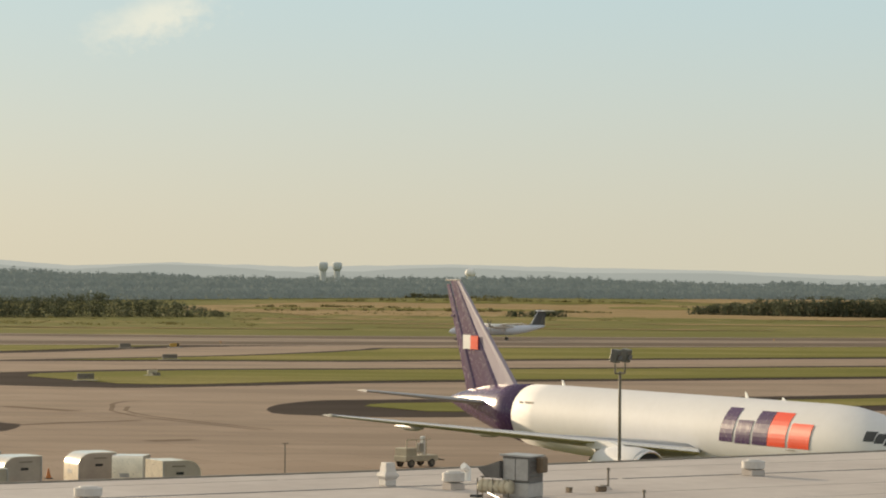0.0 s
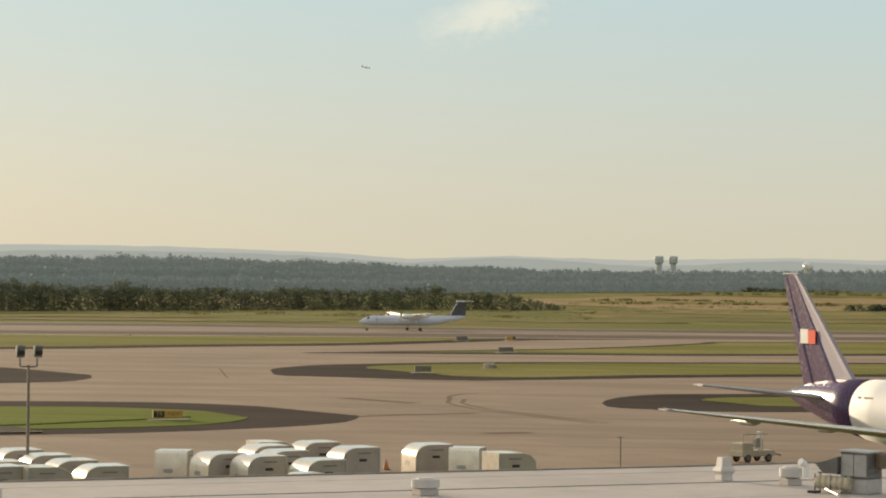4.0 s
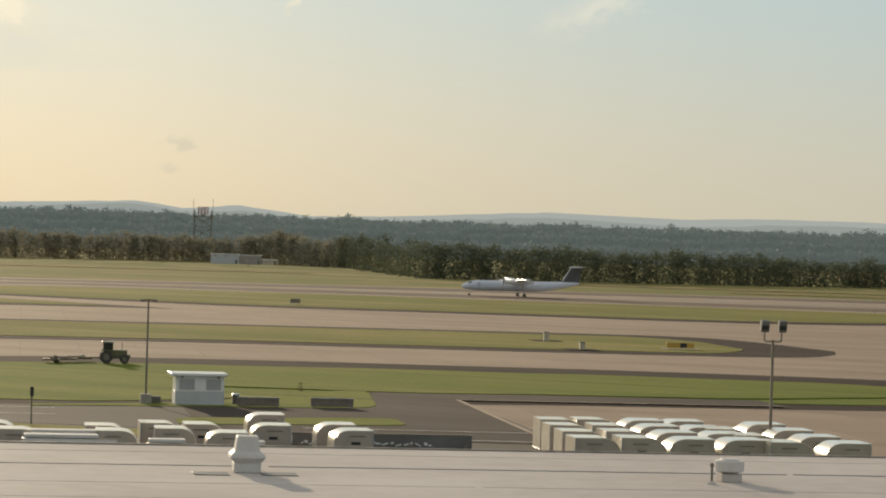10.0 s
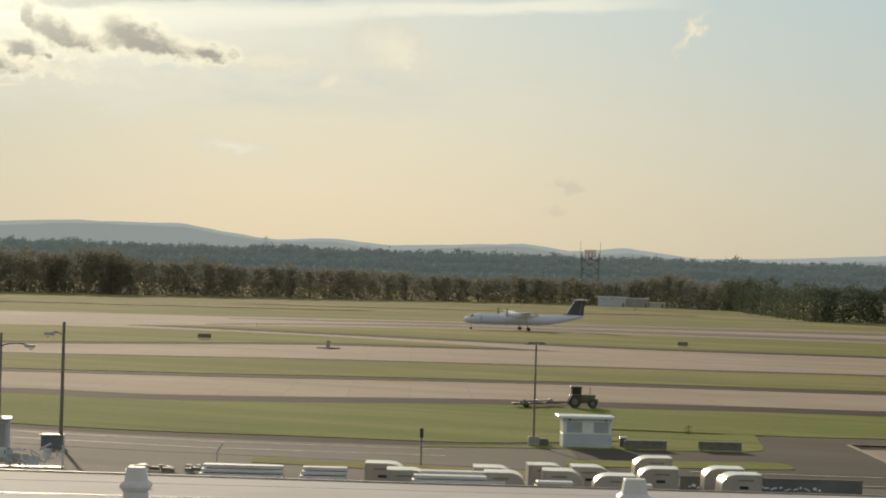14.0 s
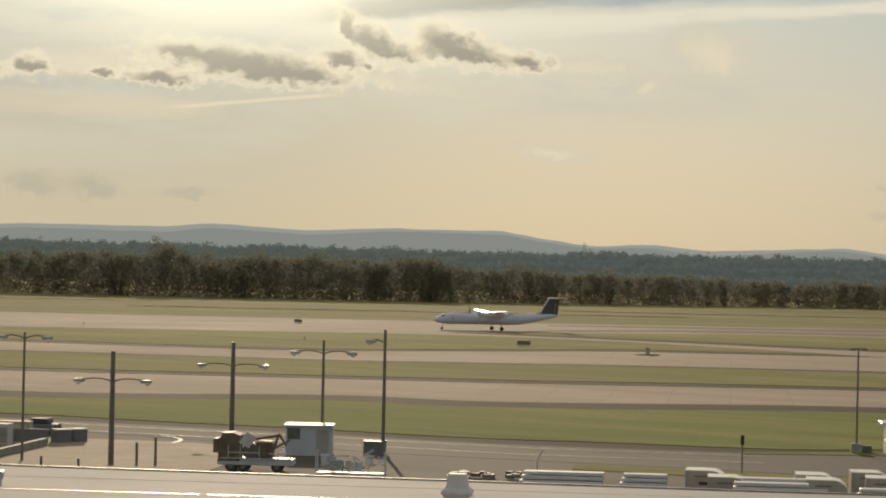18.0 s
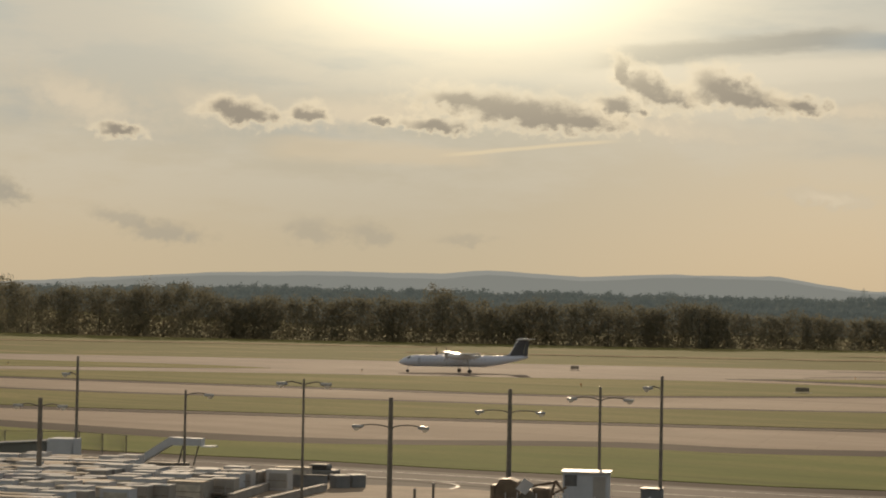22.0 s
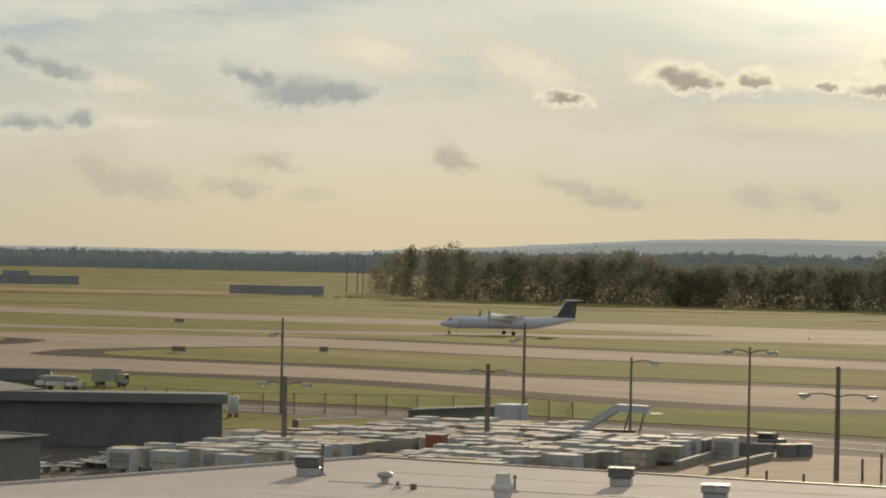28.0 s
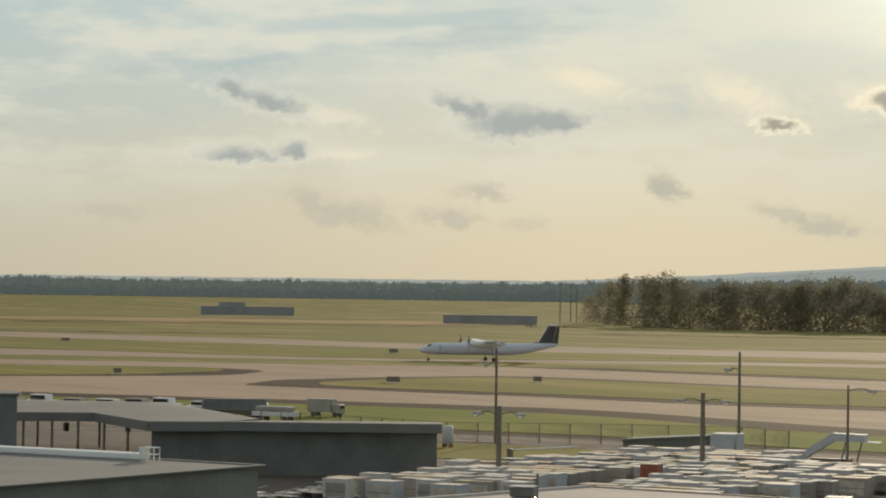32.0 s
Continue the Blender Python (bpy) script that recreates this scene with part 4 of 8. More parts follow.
def build_woods():
    belt = "dense dark green belt of trees beyond the runway"
    wood("tree_belt", leaves_dark, belt, [(4.75, 1385), (7.6, 1343), (11, 1272), (14, 1202), (18, 1127), (22.2, 1085), (23.5, 1075), (24.2, 1180), (25.5, 1370)], [(4.75, 3.5), (5.4, 7.5), (6.4, 10.0), (7.5, 13.5), (8.3, 11.5), (14, 12.8), (18, 15.8), (22, 16.0), (23.5, 16), (25.1, 20), (25.5, 18)], 2, 7.0, 0.62, 3, 0.0, 0.18)
    wood("tree_belt", leaves_warm, "wooded belt of broad-leaved trees, leaf tone lightened toward the sun", [(25.2, 1350), (26.6, 1462), (28.7, 1490), (31, 1470), (34.6, 1400), (38.6, 1345)], [(25.2, 18), (25.9, 16), (26.5, 22), (27.1, 20), (27.7, 14.5), (28.3, 14), (29.3, 18), (30.1, 15.5), (32, 16.5), (33.7, 19.5), (36, 20), (38.6, 22.5)], 2, 6.6, 0.64, 4, 0.0, 0.13, 0.95, 11)
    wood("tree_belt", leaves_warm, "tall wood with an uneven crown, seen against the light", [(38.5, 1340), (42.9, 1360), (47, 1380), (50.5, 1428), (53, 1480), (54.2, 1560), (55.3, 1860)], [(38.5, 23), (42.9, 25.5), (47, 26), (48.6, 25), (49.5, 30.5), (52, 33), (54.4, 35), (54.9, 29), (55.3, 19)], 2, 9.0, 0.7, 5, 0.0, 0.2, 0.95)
    wood("tree_belt", leaves_dark, "low dark trees beside the far field", [(-11.5, 1600), (-7.7, 1670), (-5.3, 1755)], [(-11.5, 13), (-7, 12), (-5.3, 6)], 2, 7.0, 0.9, 6, 0.0, 0.25, 1.3)
    wood("bush_group", leaves_dark, "pair of round bushes in the far field", [(-2.5, 1450), (-1.4, 1450)], [(-2.5, 4.8), (-1.4, 4.8)], 1, 6.0, 0.8, 7, 0.25, 0.3, 2.2)
    for lo, hi, r, tall, k in ((-3.5, 4.5, 1790, 2.2, 41), (0.5, 4.6, 2080, 2.6, 42), (-4.2, 2.5, 2560, 3.4, 43), (-9, -4.9, 2330, 3.6, 44), (-1.5, 3.8, 2850, 5.0, 45), (-8.5, -3.5, 3050, 6.0, 46)):
        wood("hedge", scrub_leaf, "straggling green hedge across the dry fields", [(lo, r), ((lo + hi) / 2, r * 1.02), (hi, r * 0.99)], [(lo, tall * 0.5), (lo + 1, tall), (hi - 1, tall), (hi, tall * 0.4)], 1, 5.0, 0.9, k, 0.35, 0.3, 1.2, 4)
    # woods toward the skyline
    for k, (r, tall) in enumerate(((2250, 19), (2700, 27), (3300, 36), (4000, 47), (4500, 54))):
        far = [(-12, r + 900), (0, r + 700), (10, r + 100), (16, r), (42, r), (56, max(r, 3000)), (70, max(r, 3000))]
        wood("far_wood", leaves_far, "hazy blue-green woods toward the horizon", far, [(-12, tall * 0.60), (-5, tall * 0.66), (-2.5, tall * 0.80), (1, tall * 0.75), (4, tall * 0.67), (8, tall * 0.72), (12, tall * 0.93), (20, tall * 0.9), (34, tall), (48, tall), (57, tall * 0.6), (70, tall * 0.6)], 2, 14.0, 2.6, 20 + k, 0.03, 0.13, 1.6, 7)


RIDGE = [(-16, 0.40), (-9, 0.36), (-6, 0.45), (0, 0.54), (3, 0.47), (6, 0.53), (8, 0.45), (9.5, 0.56), (13, 0.66), (16.2, 0.68), (18, 0.62), (21, 0.69), (24.4, 0.50), (26, 0.46), (27.5, 0.65), (28.7, 0.55), (29.7, 0.69), (32.6, 0.57), (33.8, 0.69), (35, 0.63), (35.6, 0.68), (37, 0.91), (39.6, 0.92), (41.2, 0.84), (43.3, 0.95), (44.2, 0.86), (47, 0.86), (49, 0.80), (51.4, 0.65), (53.5, 0.52), (56, 0.40), (76, 0.36)]


def build_hills():
    """Low blue ridges on the skyline, the far one paler, with haze painted in."""
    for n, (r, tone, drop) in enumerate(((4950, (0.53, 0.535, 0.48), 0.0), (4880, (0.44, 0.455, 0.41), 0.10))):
        bm = bmesh.new()
        lower, upper = [], []
        for k in range(369):
            yaw = -16 + 92 * k / 368
            rise = value(RIDGE, yaw) - drop * (1 + noise.noise(Vector((yaw * 0.3, n * 7.3, 1.7)))) + 0.02 * noise.noise(Vector((yaw * 2, n, 2)))
            lower.append(bm.verts.new(polar(yaw, r, -5)))
            upper.append(bm.verts.new(polar(yaw, r, EYE + r * math.tan(radians(rise)))))
        for a, b, c, d in zip(lower, lower[1:], upper[1:], upper):
            bm.faces.new((a, b, c, d))
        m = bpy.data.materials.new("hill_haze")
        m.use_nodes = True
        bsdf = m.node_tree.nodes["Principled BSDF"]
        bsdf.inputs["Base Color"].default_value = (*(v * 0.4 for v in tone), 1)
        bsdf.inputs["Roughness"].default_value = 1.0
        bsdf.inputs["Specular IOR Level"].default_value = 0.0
        # the ridges emit their own tone, which stands in for air haze
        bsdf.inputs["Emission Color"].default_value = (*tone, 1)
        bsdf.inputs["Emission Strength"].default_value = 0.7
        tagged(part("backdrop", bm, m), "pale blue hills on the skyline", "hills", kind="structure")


build_woods()
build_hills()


# ---- places ----
def place(u, w, z=0.0, turn=0.0):
    """A pose on the airfield: x along the runway, y away from the terrace."""
    return Matrix.Translation(uw(u, w, z)) @ Matrix.Rotation(AXIS + radians(turn), 4, "Z")


def seen_at(yaw, r, z=0.0, turn=0.0):
    """A pose by bearing and distance; x runs across the line of sight, y away."""
    return Matrix.Translation(polar(yaw, r, z)) @ Matrix.Rotation(radians(yaw + turn), 4, "Z")


ROOF = 8.5


# ---- buildings ----
def build_terrace():
    """The raised deck on which the camera stands, behind and below the view."""
    deck = thing("terrace", Matrix.Translation((0, -11, 0)), "plain concrete terrace high above the apron", "terrace", kind="structure")
    part("deck", box(bmesh.new(), (40, 23, 0.4), (0, 0, 13.25), bevel=0.02), concrete_block, deck)
    part("wall", box(bmesh.new(), (39, 22, 13.0), (0, 0, 6.5)), brown_trim, deck)
    part("rear_wall", box(bmesh.new(), (40, 0.4, 4.0), (0, -11.2, 15.45)), concrete_block, deck)



def build_cargo_building():
    hall = thing("cargo_building", place(0, 0), "long cargo building with a pale membrane roof and low parapet", "building")
    outline = [(-37, 87.2), (-22, 85.0), (0, 83.6), (48, 83.3), (80, 85.2), (150, 86), (150, 42), (-48, 42)]
    part("roof", prism(bmesh.new(), outline, ROOF - 0.35, ROOF), membrane, hall)
    inner = [(-36.2, 86.6), (-22, 84.5), (0, 83.1), (48, 82.8), (80, 84.7), (149, 85.4), (149, 43), (-46.6, 43)]
    part("wall", prism(bmesh.new(), inner, 0.0, ROOF - 0.36), brown_wall, hall)
    # raised edge along the far side and the end
    for a, b in zip(outline[:6], outline[1:6]):
        bm = bmesh.new()
        p, q = Vector((*a, ROOF)), Vector((*b, ROOF))
        box(bm, ((q - p).length, 0.25, 0.09), (p + q) / 2, math.atan2(q.y - p.y, q.x - p.x), 0.03)
        part("parapet", bm, steel, hall, "weathered metal edge cap")
    bm = bmesh.new()
    p, q = Vector((-37, 87.2, ROOF + 0.02)), Vector((-48, 42, ROOF + 0.02))
    box(bm, ((q - p).length, 0.22, 0.14), (p + q) / 2, math.atan2(q.y - p.y, q.x - p.x), 0.03)
    part("parapet", bm, membrane, hall)
    # seams of the roof sheets, some doubled by a low kerb
    for k, w in enumerate((81.0, 71.0, 67.0, 62.5, 76.4, 58.0)):
        bm = bmesh.new()
        u = -34.0
        rng = random.Random(k)
        while u < 148:
            n = rng.uniform(14, 34)
            box(bm, (min(n, 148 - u), 0.06 if k != 4 else 0.16, 0.016 if k != 4 else 0.03), (u + min(n, 148 - u) / 2, w + rng.uniform(-0.04, 0.04), ROOF))
            u += n + 0.25
        part("seam", bm, duct_grey if k == 4 else membrane, hall)
    return hall


def build_dark_building():
    hut = thing("flat_roofed_building", place(0, 0), "flat-roofed building with charcoal walls and grey roofing", "building")
    outline = [(-52, 90), (-53.2, 77), (-56, 45), (-100, 45), (-100, 93), (-60, 91)]
    part("roof", prism(bmesh.new(), outline, ROOF - 0.09, ROOF), roof_grey, hut)
    part("wall", prism(bmesh.new(), [(u * 1.0 + 0.15 * (1 if u < -70 else -1), w) for u, w in [(-52, 89.8), (-53.2, 77), (-56, 45.2), (-99.8, 45.2), (-99.8, 92.8), (-60, 90.8)]], 0, ROOF - 0.095), dark_wall, hut)
    for a, b in (((-52, 90), (-60, 91)), ((-60, 91), (-100, 93)), ((-52, 90), (-56, 45))):
        bm = bmesh.new()
        p, q = Vector((*a, ROOF + 0.025)), Vector((*b, ROOF + 0.025))
        box(bm, ((q - p).length, 0.3, 0.14 if b[0] == -100 else 0.05), (p + q) / 2, math.atan2(q.y - p.y, q.x - p.x), 0.03 if b[0] == -100 else 0.01)
        part("edge_cap", bm, white_paint if b[0] == -100 else roof_grey, hut, "pale metal edge cap" if b[0] == -100 else "")
    bm = bmesh.new()
    p, q = Vector((-57.6, 90.25, ROOF + 0.14)), Vector((-99, 92.4, ROOF + 0.14))
    box(bm, ((q - p).length, 0.7, 0.26), (p + q) / 2, math.atan2(q.y - p.y, q.x - p.x), 0.04)
    part("upstand", bm, white_paint, hut, "broad white roof upstand")
    # guarded roof hatch
    hatch = thing("roof_hatch_rail", place(-56.9, 89.6, ROOF), "white tubular guard rail round a roof hatch", "guard rail")
    for x in (-0.26, 0.0, 0.26):
        for y in (-0.22, 0.22):
            part("post", rod(bmesh.new(), (x, y, 0), (x, y, 0.55), 0.022), white_paint, hatch)
    for z in (0.28, 0.55):
        for y in (-0.22, 0.22):
            part("rail", rod(bmesh.new(), (-0.26, y, z), (0.26, y, z), 0.022), white_paint, hatch)
        for x in (-0.26, 0.26):
            part("rail", rod(bmesh.new(), (x, -0.22, z), (x, 0.22, z), 0.022), white_paint, hatch)
    part("hatch_lid", box(bmesh.new(), (0.4, 0.06, 0.5), (-0.34, 0, 0.3), bevel=0.02), white_paint, hatch, "raised white hatch lid")


def build_hangar():
    base = polar(61, 224)
    shed = thing("vehicle_hall", Matrix.Translation(base), "low brown vehicle hall with grey hip roof, one end open", "building")

    def spot(yaw, r, z):
        return polar(yaw, r, z) - base

    def slab(points, thick):
        """A plate of even thickness with the given upper outline."""
        bm = bmesh.new()
        top = [bm.verts.new(p) for p in points]
        low = [bm.verts.new(p - Vector((0, 0, thick))) for p in points]
        bm.faces.new(top)
        bm.faces.new(low[::-1])
        for k in range(len(points)):
            n = (k + 1) % len(points)
            bm.faces.new((low[k], low[n], top[n], top[k]))
        bmesh.ops.recalc_face_normals(bm, faces=bm.faces[:])
        return bm

    # the closed wing: a long wall under a flat roof
    part("roof", slab([spot(58.3, 222.6, 4.62), spot(63.1, 222.6, 4.62), spot(63.1, 229, 4.45), spot(58.3, 230, 4.45)], 0.12), roof_grey, shed)
    for lo, hi in ((58.40, 59.95), (59.95, 61.5), (61.5, 63.05), (63.05, 64.5)):
        part("wall_panel", slab([spot(lo, 223.2, 3.9), spot(hi, 223.2, 3.9), spot(hi, 223.5, 3.9), spot(lo, 223.5, 3.9)], 3.9), brown_wall, shed)
    part("end_wall", slab([spot(58.40, 223.6, 4.3), spot(58.46, 223.6, 4.3), spot(58.46, 229.5, 4.3), spot(58.40, 229.5, 4.3)], 4.3), brown_wall, shed)
    part("back_wall", slab([spot(58.40, 229.2, 4.3), spot(63.0, 228.6, 4.3), spot(63.0, 229, 4.3), spot(58.40, 229.5, 4.3)], 4.3), brown_wall, shed)
    # the open wing: a hip roof on posts
    eave = [(68.6, 237, 4.62), (65.7, 237, 4.62), (64.57, 221.6, 4.62), (63.05, 222.4, 4.62), (62.2, 228, 4.62)]
    p = [spot(*e) for e in eave]
    ridge = [spot(68.6, 253, 5.0), spot(64.5, 250, 5.0)]
    back = [spot(68.6, 269, 4.5), spot(64.2, 264, 4.5)]
    for face in ([p[0], p[1], ridge[1], ridge[0]], [p[1], p[2], ridge[1]], [p[2], p[3], ridge[1]], [p[3], p[4], ridge[1]], [ridge[0], ridge[1], back[1], back[0]], [p[4], back[1], ridge[1]]):
        part("roof", slab(face, 0.1), roof_grey, shed)
    for a, b in zip(p[:4], p[1:4]):
        side = (b - a).normalized().cross(Vector((0, 0, 1))) * 0.12
        part("fascia", slab([a - side, b - side, b + side, a + side], 0.8), brown_trim, shed, "lighter brown fascia board")
    a, b = spot(63.1, 222.5, 4.6), spot(58.3, 222.5, 4.6)
    side = (b - a).normalized().cross(Vector((0, 0, 1))) * 0.12
    part("fascia", slab([a - side, b - side, b + side, a + side], 0.75), brown_trim, shed)
    for yaw, r in ((67.9, 237.2), (67.2, 237.2), (66.6, 237.2), (66.05, 237.2), (65.5, 235), (65.0, 228), (66.9, 262), (65.6, 262), (64.3, 262)):
        foot = spot(yaw, r, 0)
        part("post", rod(bmesh.new(), foot, foot + Vector((0, 0, 4.4)), 0.12), steel, shed)
    for yaw, r, z in ((66.3, 246, 2.9), (65.0, 246, 2.9)):
        part("hanging_lamp", box(bmesh.new(), (0.5, 0.4, 0.8), spot(yaw, r, z), bevel=0.05), steel, shed)
        part("hanger", rod(bmesh.new(), spot(yaw, r, z + 0.3), spot(yaw, r, 4.75), 0.03), steel, shed)
    block = thing("plant_block", seen_at(68.6, 226, 0), "dark flat-topped plant block standing beside the hall", "building")
    part("wall", box(bmesh.new(), (9.8, 7.0, 6.6), (0, 0, 3.3), bevel=0.05), dark_wall, block)
    part("coping", box(bmesh.new(), (10.1, 7.3, 0.2), (0, 0, 6.7), bevel=0.03), roof_grey, block)
    van = thing("curtain_trailer", seen_at(62.75, 331, 0, 2), "long dark curtain-sided trailer parked beyond the hall", "trailer")
    part("body", box(bmesh.new(), (8.0, 2.4, 1.55), (0, 0, 1.5), bevel=0.2), dark_wall, van)
    part("lid", box(bmesh.new(), (7.7, 2.3, 0.1), (0, 0, 2.3), bevel=0.04), roof_grey, van)
    part("bed", box(bmesh.new(), (8.0, 2.0, 0.3), (0, 0, 0.62)), steel, van)
    for x in (-2.8, -1.6, 2.6):
        for y in (-0.95, 0.95):
            part("wheel", lathe(bmesh.new(), [(-0.15, 0.4), (-0.12, 0.48), (0.12, 0.48), (0.15, 0.4)], 14), rubber, van).matrix_basis = Matrix.Translation((x, y, 0.48)) @ Matrix.Rotation(math.pi / 2, 4, "X")
    tank = thing("water_tank", place(-118, 241, 0), "upright pale grey tank on a steel stand beside the hall", "tank")
    part("drum", lathe(bmesh.new(), [(0.5, 0.45), (0.55, 0.54), (2.2, 0.54), (2.35, 0.36)], 18), pale_blue, tank, smooth=True)
    for x in (-0.35, 0.35):
        part("stand", box(bmesh.new(), (0.12, 0.8, 0.5), (x, 0, 0.25)), red_paint if x > 0 else steel, tank)


def far_hangar(m, length, height, depth, label, extra=None):
    ob = thing("airfield_building", m, label, "building")
    part("wall", box(bmesh.new(), (length, depth, height), (0, 0, height / 2)), pale_blue_wall, ob)
    part("roof", box(bmesh.new(), (length + 0.8, depth + 0.8, 0.4), (0, 0, height + 0.2), bevel=0.1), galvanised, ob)
    for k in range(int(length / 6)):
        part("door", box(bmesh.new(), (4.2, 0.15, height * 0.62), (-length / 2 + 3 + 6 * k, -depth / 2 - 0.05, height * 0.31)), pale_blue_wall, ob)
    if extra:
        x, n, h = extra
        part("tower_block", box(bmesh.new(), (n, depth * 0.7, h), (x, 0, h / 2)), pale_blue_wall, ob)
        part("tower_roof", box(bmesh.new(), (n + 0.5, depth * 0.7 + 0.5, 0.3), (x, 0, h + 0.15)), galvanised, ob)
    return ob


# haze over the distant sheds is painted into their wall colour
pale_blue_wall = material("haze_paled_blue_cladding", (0.30, 0.30, 0.305), 0.7, vary=0.15, scale=0.1)


def build_far_buildings():
    far_hangar(seen_at(57.3, 1600, 0, 0), 56, 5.0, 14, "long low shed with dark doors in the far field")
    far_hangar(seen_at(62.5, 2080, 0, 0), 72, 6.2, 16, "far group of low blue-grey sheds", (-12, 20, 9.6))
        # two round water towers and a dome on the skyline
    for yaw in (2.63, 2.33):
        ob = thing("water_tower", seen_at(yaw, 4300, 10), "grey water tower standing above the far woods", "water tower", "water towers")
        part("stem", lathe(bmesh.new(), [(0, 6.0), (33, 4.6), (36, 5.5)], 14), far_grey, ob)
        part("tank", lathe(bmesh.new(), [(34, 5.0), (37, 7.4), (45, 7.8), (47.5, 6.2)], 18), far_grey, ob, smooth=True)
    dome = thing("radar_dome", seen_at(-0.53, 4300, 10), "pale round radar dome above the far woods", "radar dome")
    part("base", lathe(bmesh.new(), [(0, 6), (28, 6)], 12), far_grey, dome)
    part("shell", lathe(bmesh.new(), [(26, 5), (29, 8), (33, 9), (37, 7.5), (40, 3)], 18), white_paint, dome, smooth=True)
    # pylon on the ridge, and a pair of posts by the wood
    mast = thing("lattice_pylon", seen_at(35.26, 4200, 12), "thin lattice pylon on the wooded ridge", "pylon")
    for x in (-3.5, 3.5):
        part("leg", rod(bmesh.new(), (x, 0, 0), (x * 0.25, 0, 54), 0.8, 0.5, 5), far_grey, mast)
    for z in (34, 42, 50):
        part("cross_arm", rod(bmesh.new(), (-6, 0, z), (6, 0, z), 0.5, 0.5, 5), far_grey, mast)
    for dx in (-5.0, 1.5, 5.0):
        post = thing("tall_post", seen_at(55.63 - dx * 0.035, 1840), "tall bare post beside the wood", "post", "posts by the wood")
        part("pole", rod(bmesh.new(), (0, 0, 0), (0, 0, 26), 0.45, 0.3, 6), steel, post)
        part("bracket", box(bmesh.new(), (1.6, 0.3, 0.4), (0, 0, 25)), steel, post)


# grey raised and blued so that air haze sits in the paint
far_grey = material("hazed_grey_paint", (0.52, 0.56, 0.57), 0.8, vary=0.1, scale=0.05)


def build_radar_mast():
    r = 1640
    tower = thing("radar_tower", seen_at(28.3, r), "open steel radar tower with a red antenna", "radar tower")
    for x in (-5.2, 5.2):
        for y in (-5.2, 5.2):
            part("leg", rod(bmesh.new(), (x, y, 0), (x, y, 30), 0.5, 0.4, 6), steel, tower)
    for z in (6, 13, 20):
        for y in (-5.2, 5.2):
            part("brace", rod(bmesh.new(), (-5.2, y, z), (5.2, y, z + 6), 0.22, None, 5), steel, tower)
            part("brace", rod(bmesh.new(), (5.2, y, z), (-5.2, y, z + 6), 0.22, None, 5), steel, tower)
        part("deck", box(bmesh.new(), (11.2, 11.2, 0.35), (0, 0, z)), steel, tower)
    part("platform", box(bmesh.new(), (12.4, 12.4, 0.5), (0, 0, 26.2)), steel, tower)
    for x in (-6, 6):
        part("rod", rod(bmesh.new(), (x, 0, 26), (x, 0, 37), 0.15, 0.1, 5), steel, tower)
    dish = part("antenna", box(bmesh.new(), (6.4, 0.25, 0.3), (0, 0, 27.6)), red_white, tower, "red lattice radar dish")
    for k in range(6):
        part("rib", box(bmesh.new(), (6.2, 0.25, 0.32), (0, 0.12 * k, 28.3 + 0.72 * k)), red_white, dish)
    for x in (-3.0, -1.0, 1.0, 3.0):
        part("strut", rod(bmesh.new(), (x, 0, 27.6), (x, 0.6, 32.1), 0.22, None, 5), red_white, dish)
    part("pedestal", lathe(bmesh.new(), [(26.3, 1.6), (27.6, 1.2)], 10), steel, tower)
    # the middle cabin's grey puts its wall's shade into the colour
    for yaw, n, tall, mat, label in ((27.81, 15, 5.1, pale_blue, "long pale equipment cabin with a flat roof in dry grass"), (27.26, 11.5, 4.7, skin_grey, "equipment cabin with a flat roof, greyed for shade, beside a paler one"), (26.84, 8.2, 2.7, tan_paint, "low tan equipment cabin at the end of a row")):
        cabin = thing("equipment_cabin", seen_at(yaw, 1422), label, "cabin", "equipment cabins")
        part("wall", box(bmesh.new(), (n, 5, tall), (0, 0, tall / 2), bevel=0.05), mat, cabin)
        part("roof", box(bmesh.new(), (n + 0.6, 5.6, 0.3), (0, 0, tall + 0.15)), white_paint, cabin)
        part("door", box(bmesh.new(), (1.1, 0.1, 2.1), (n / 2 - 1.5, -2.52, 1.06)), duct_grey, cabin)
        for x in (-n / 3, 0.0):
            part("vent_panel", box(bmesh.new(), (1.2, 0.08, 0.7), (x, -2.53, tall - 0.8)), skin_grey, cabin)


# ---- roof fittings ----
def mushroom_vent(u, w, size, label, tall=1.0):
    ob = thing("roof_vent", place(u, w, ROOF), label, "roof vent", "roof vents")
    part("kerb", box(bmesh.new(), (size * 0.72, size * 0.72, 0.22), (0, 0, 0.11), bevel=0.02), membrane, ob)
    part("throat", lathe(bmesh.new(), [(0.2, size * 0.30), (0.28 * tall, size * 0.28)], 16), galvanised, ob, smooth=True)
    part("hood", lathe(bmesh.new(), [(0.30 * tall, size * 0.40), (0.34 * tall, size * 0.5), (0.64 * tall, size * 0.5), (0.67 * tall, size * 0.46)], 20), vent_paint, ob)
    part("cap", lathe(bmesh.new(), [(0.66 * tall, size * 0.34), (0.72 * tall, size * 0.30)], 16), vent_paint, ob)
    return ob


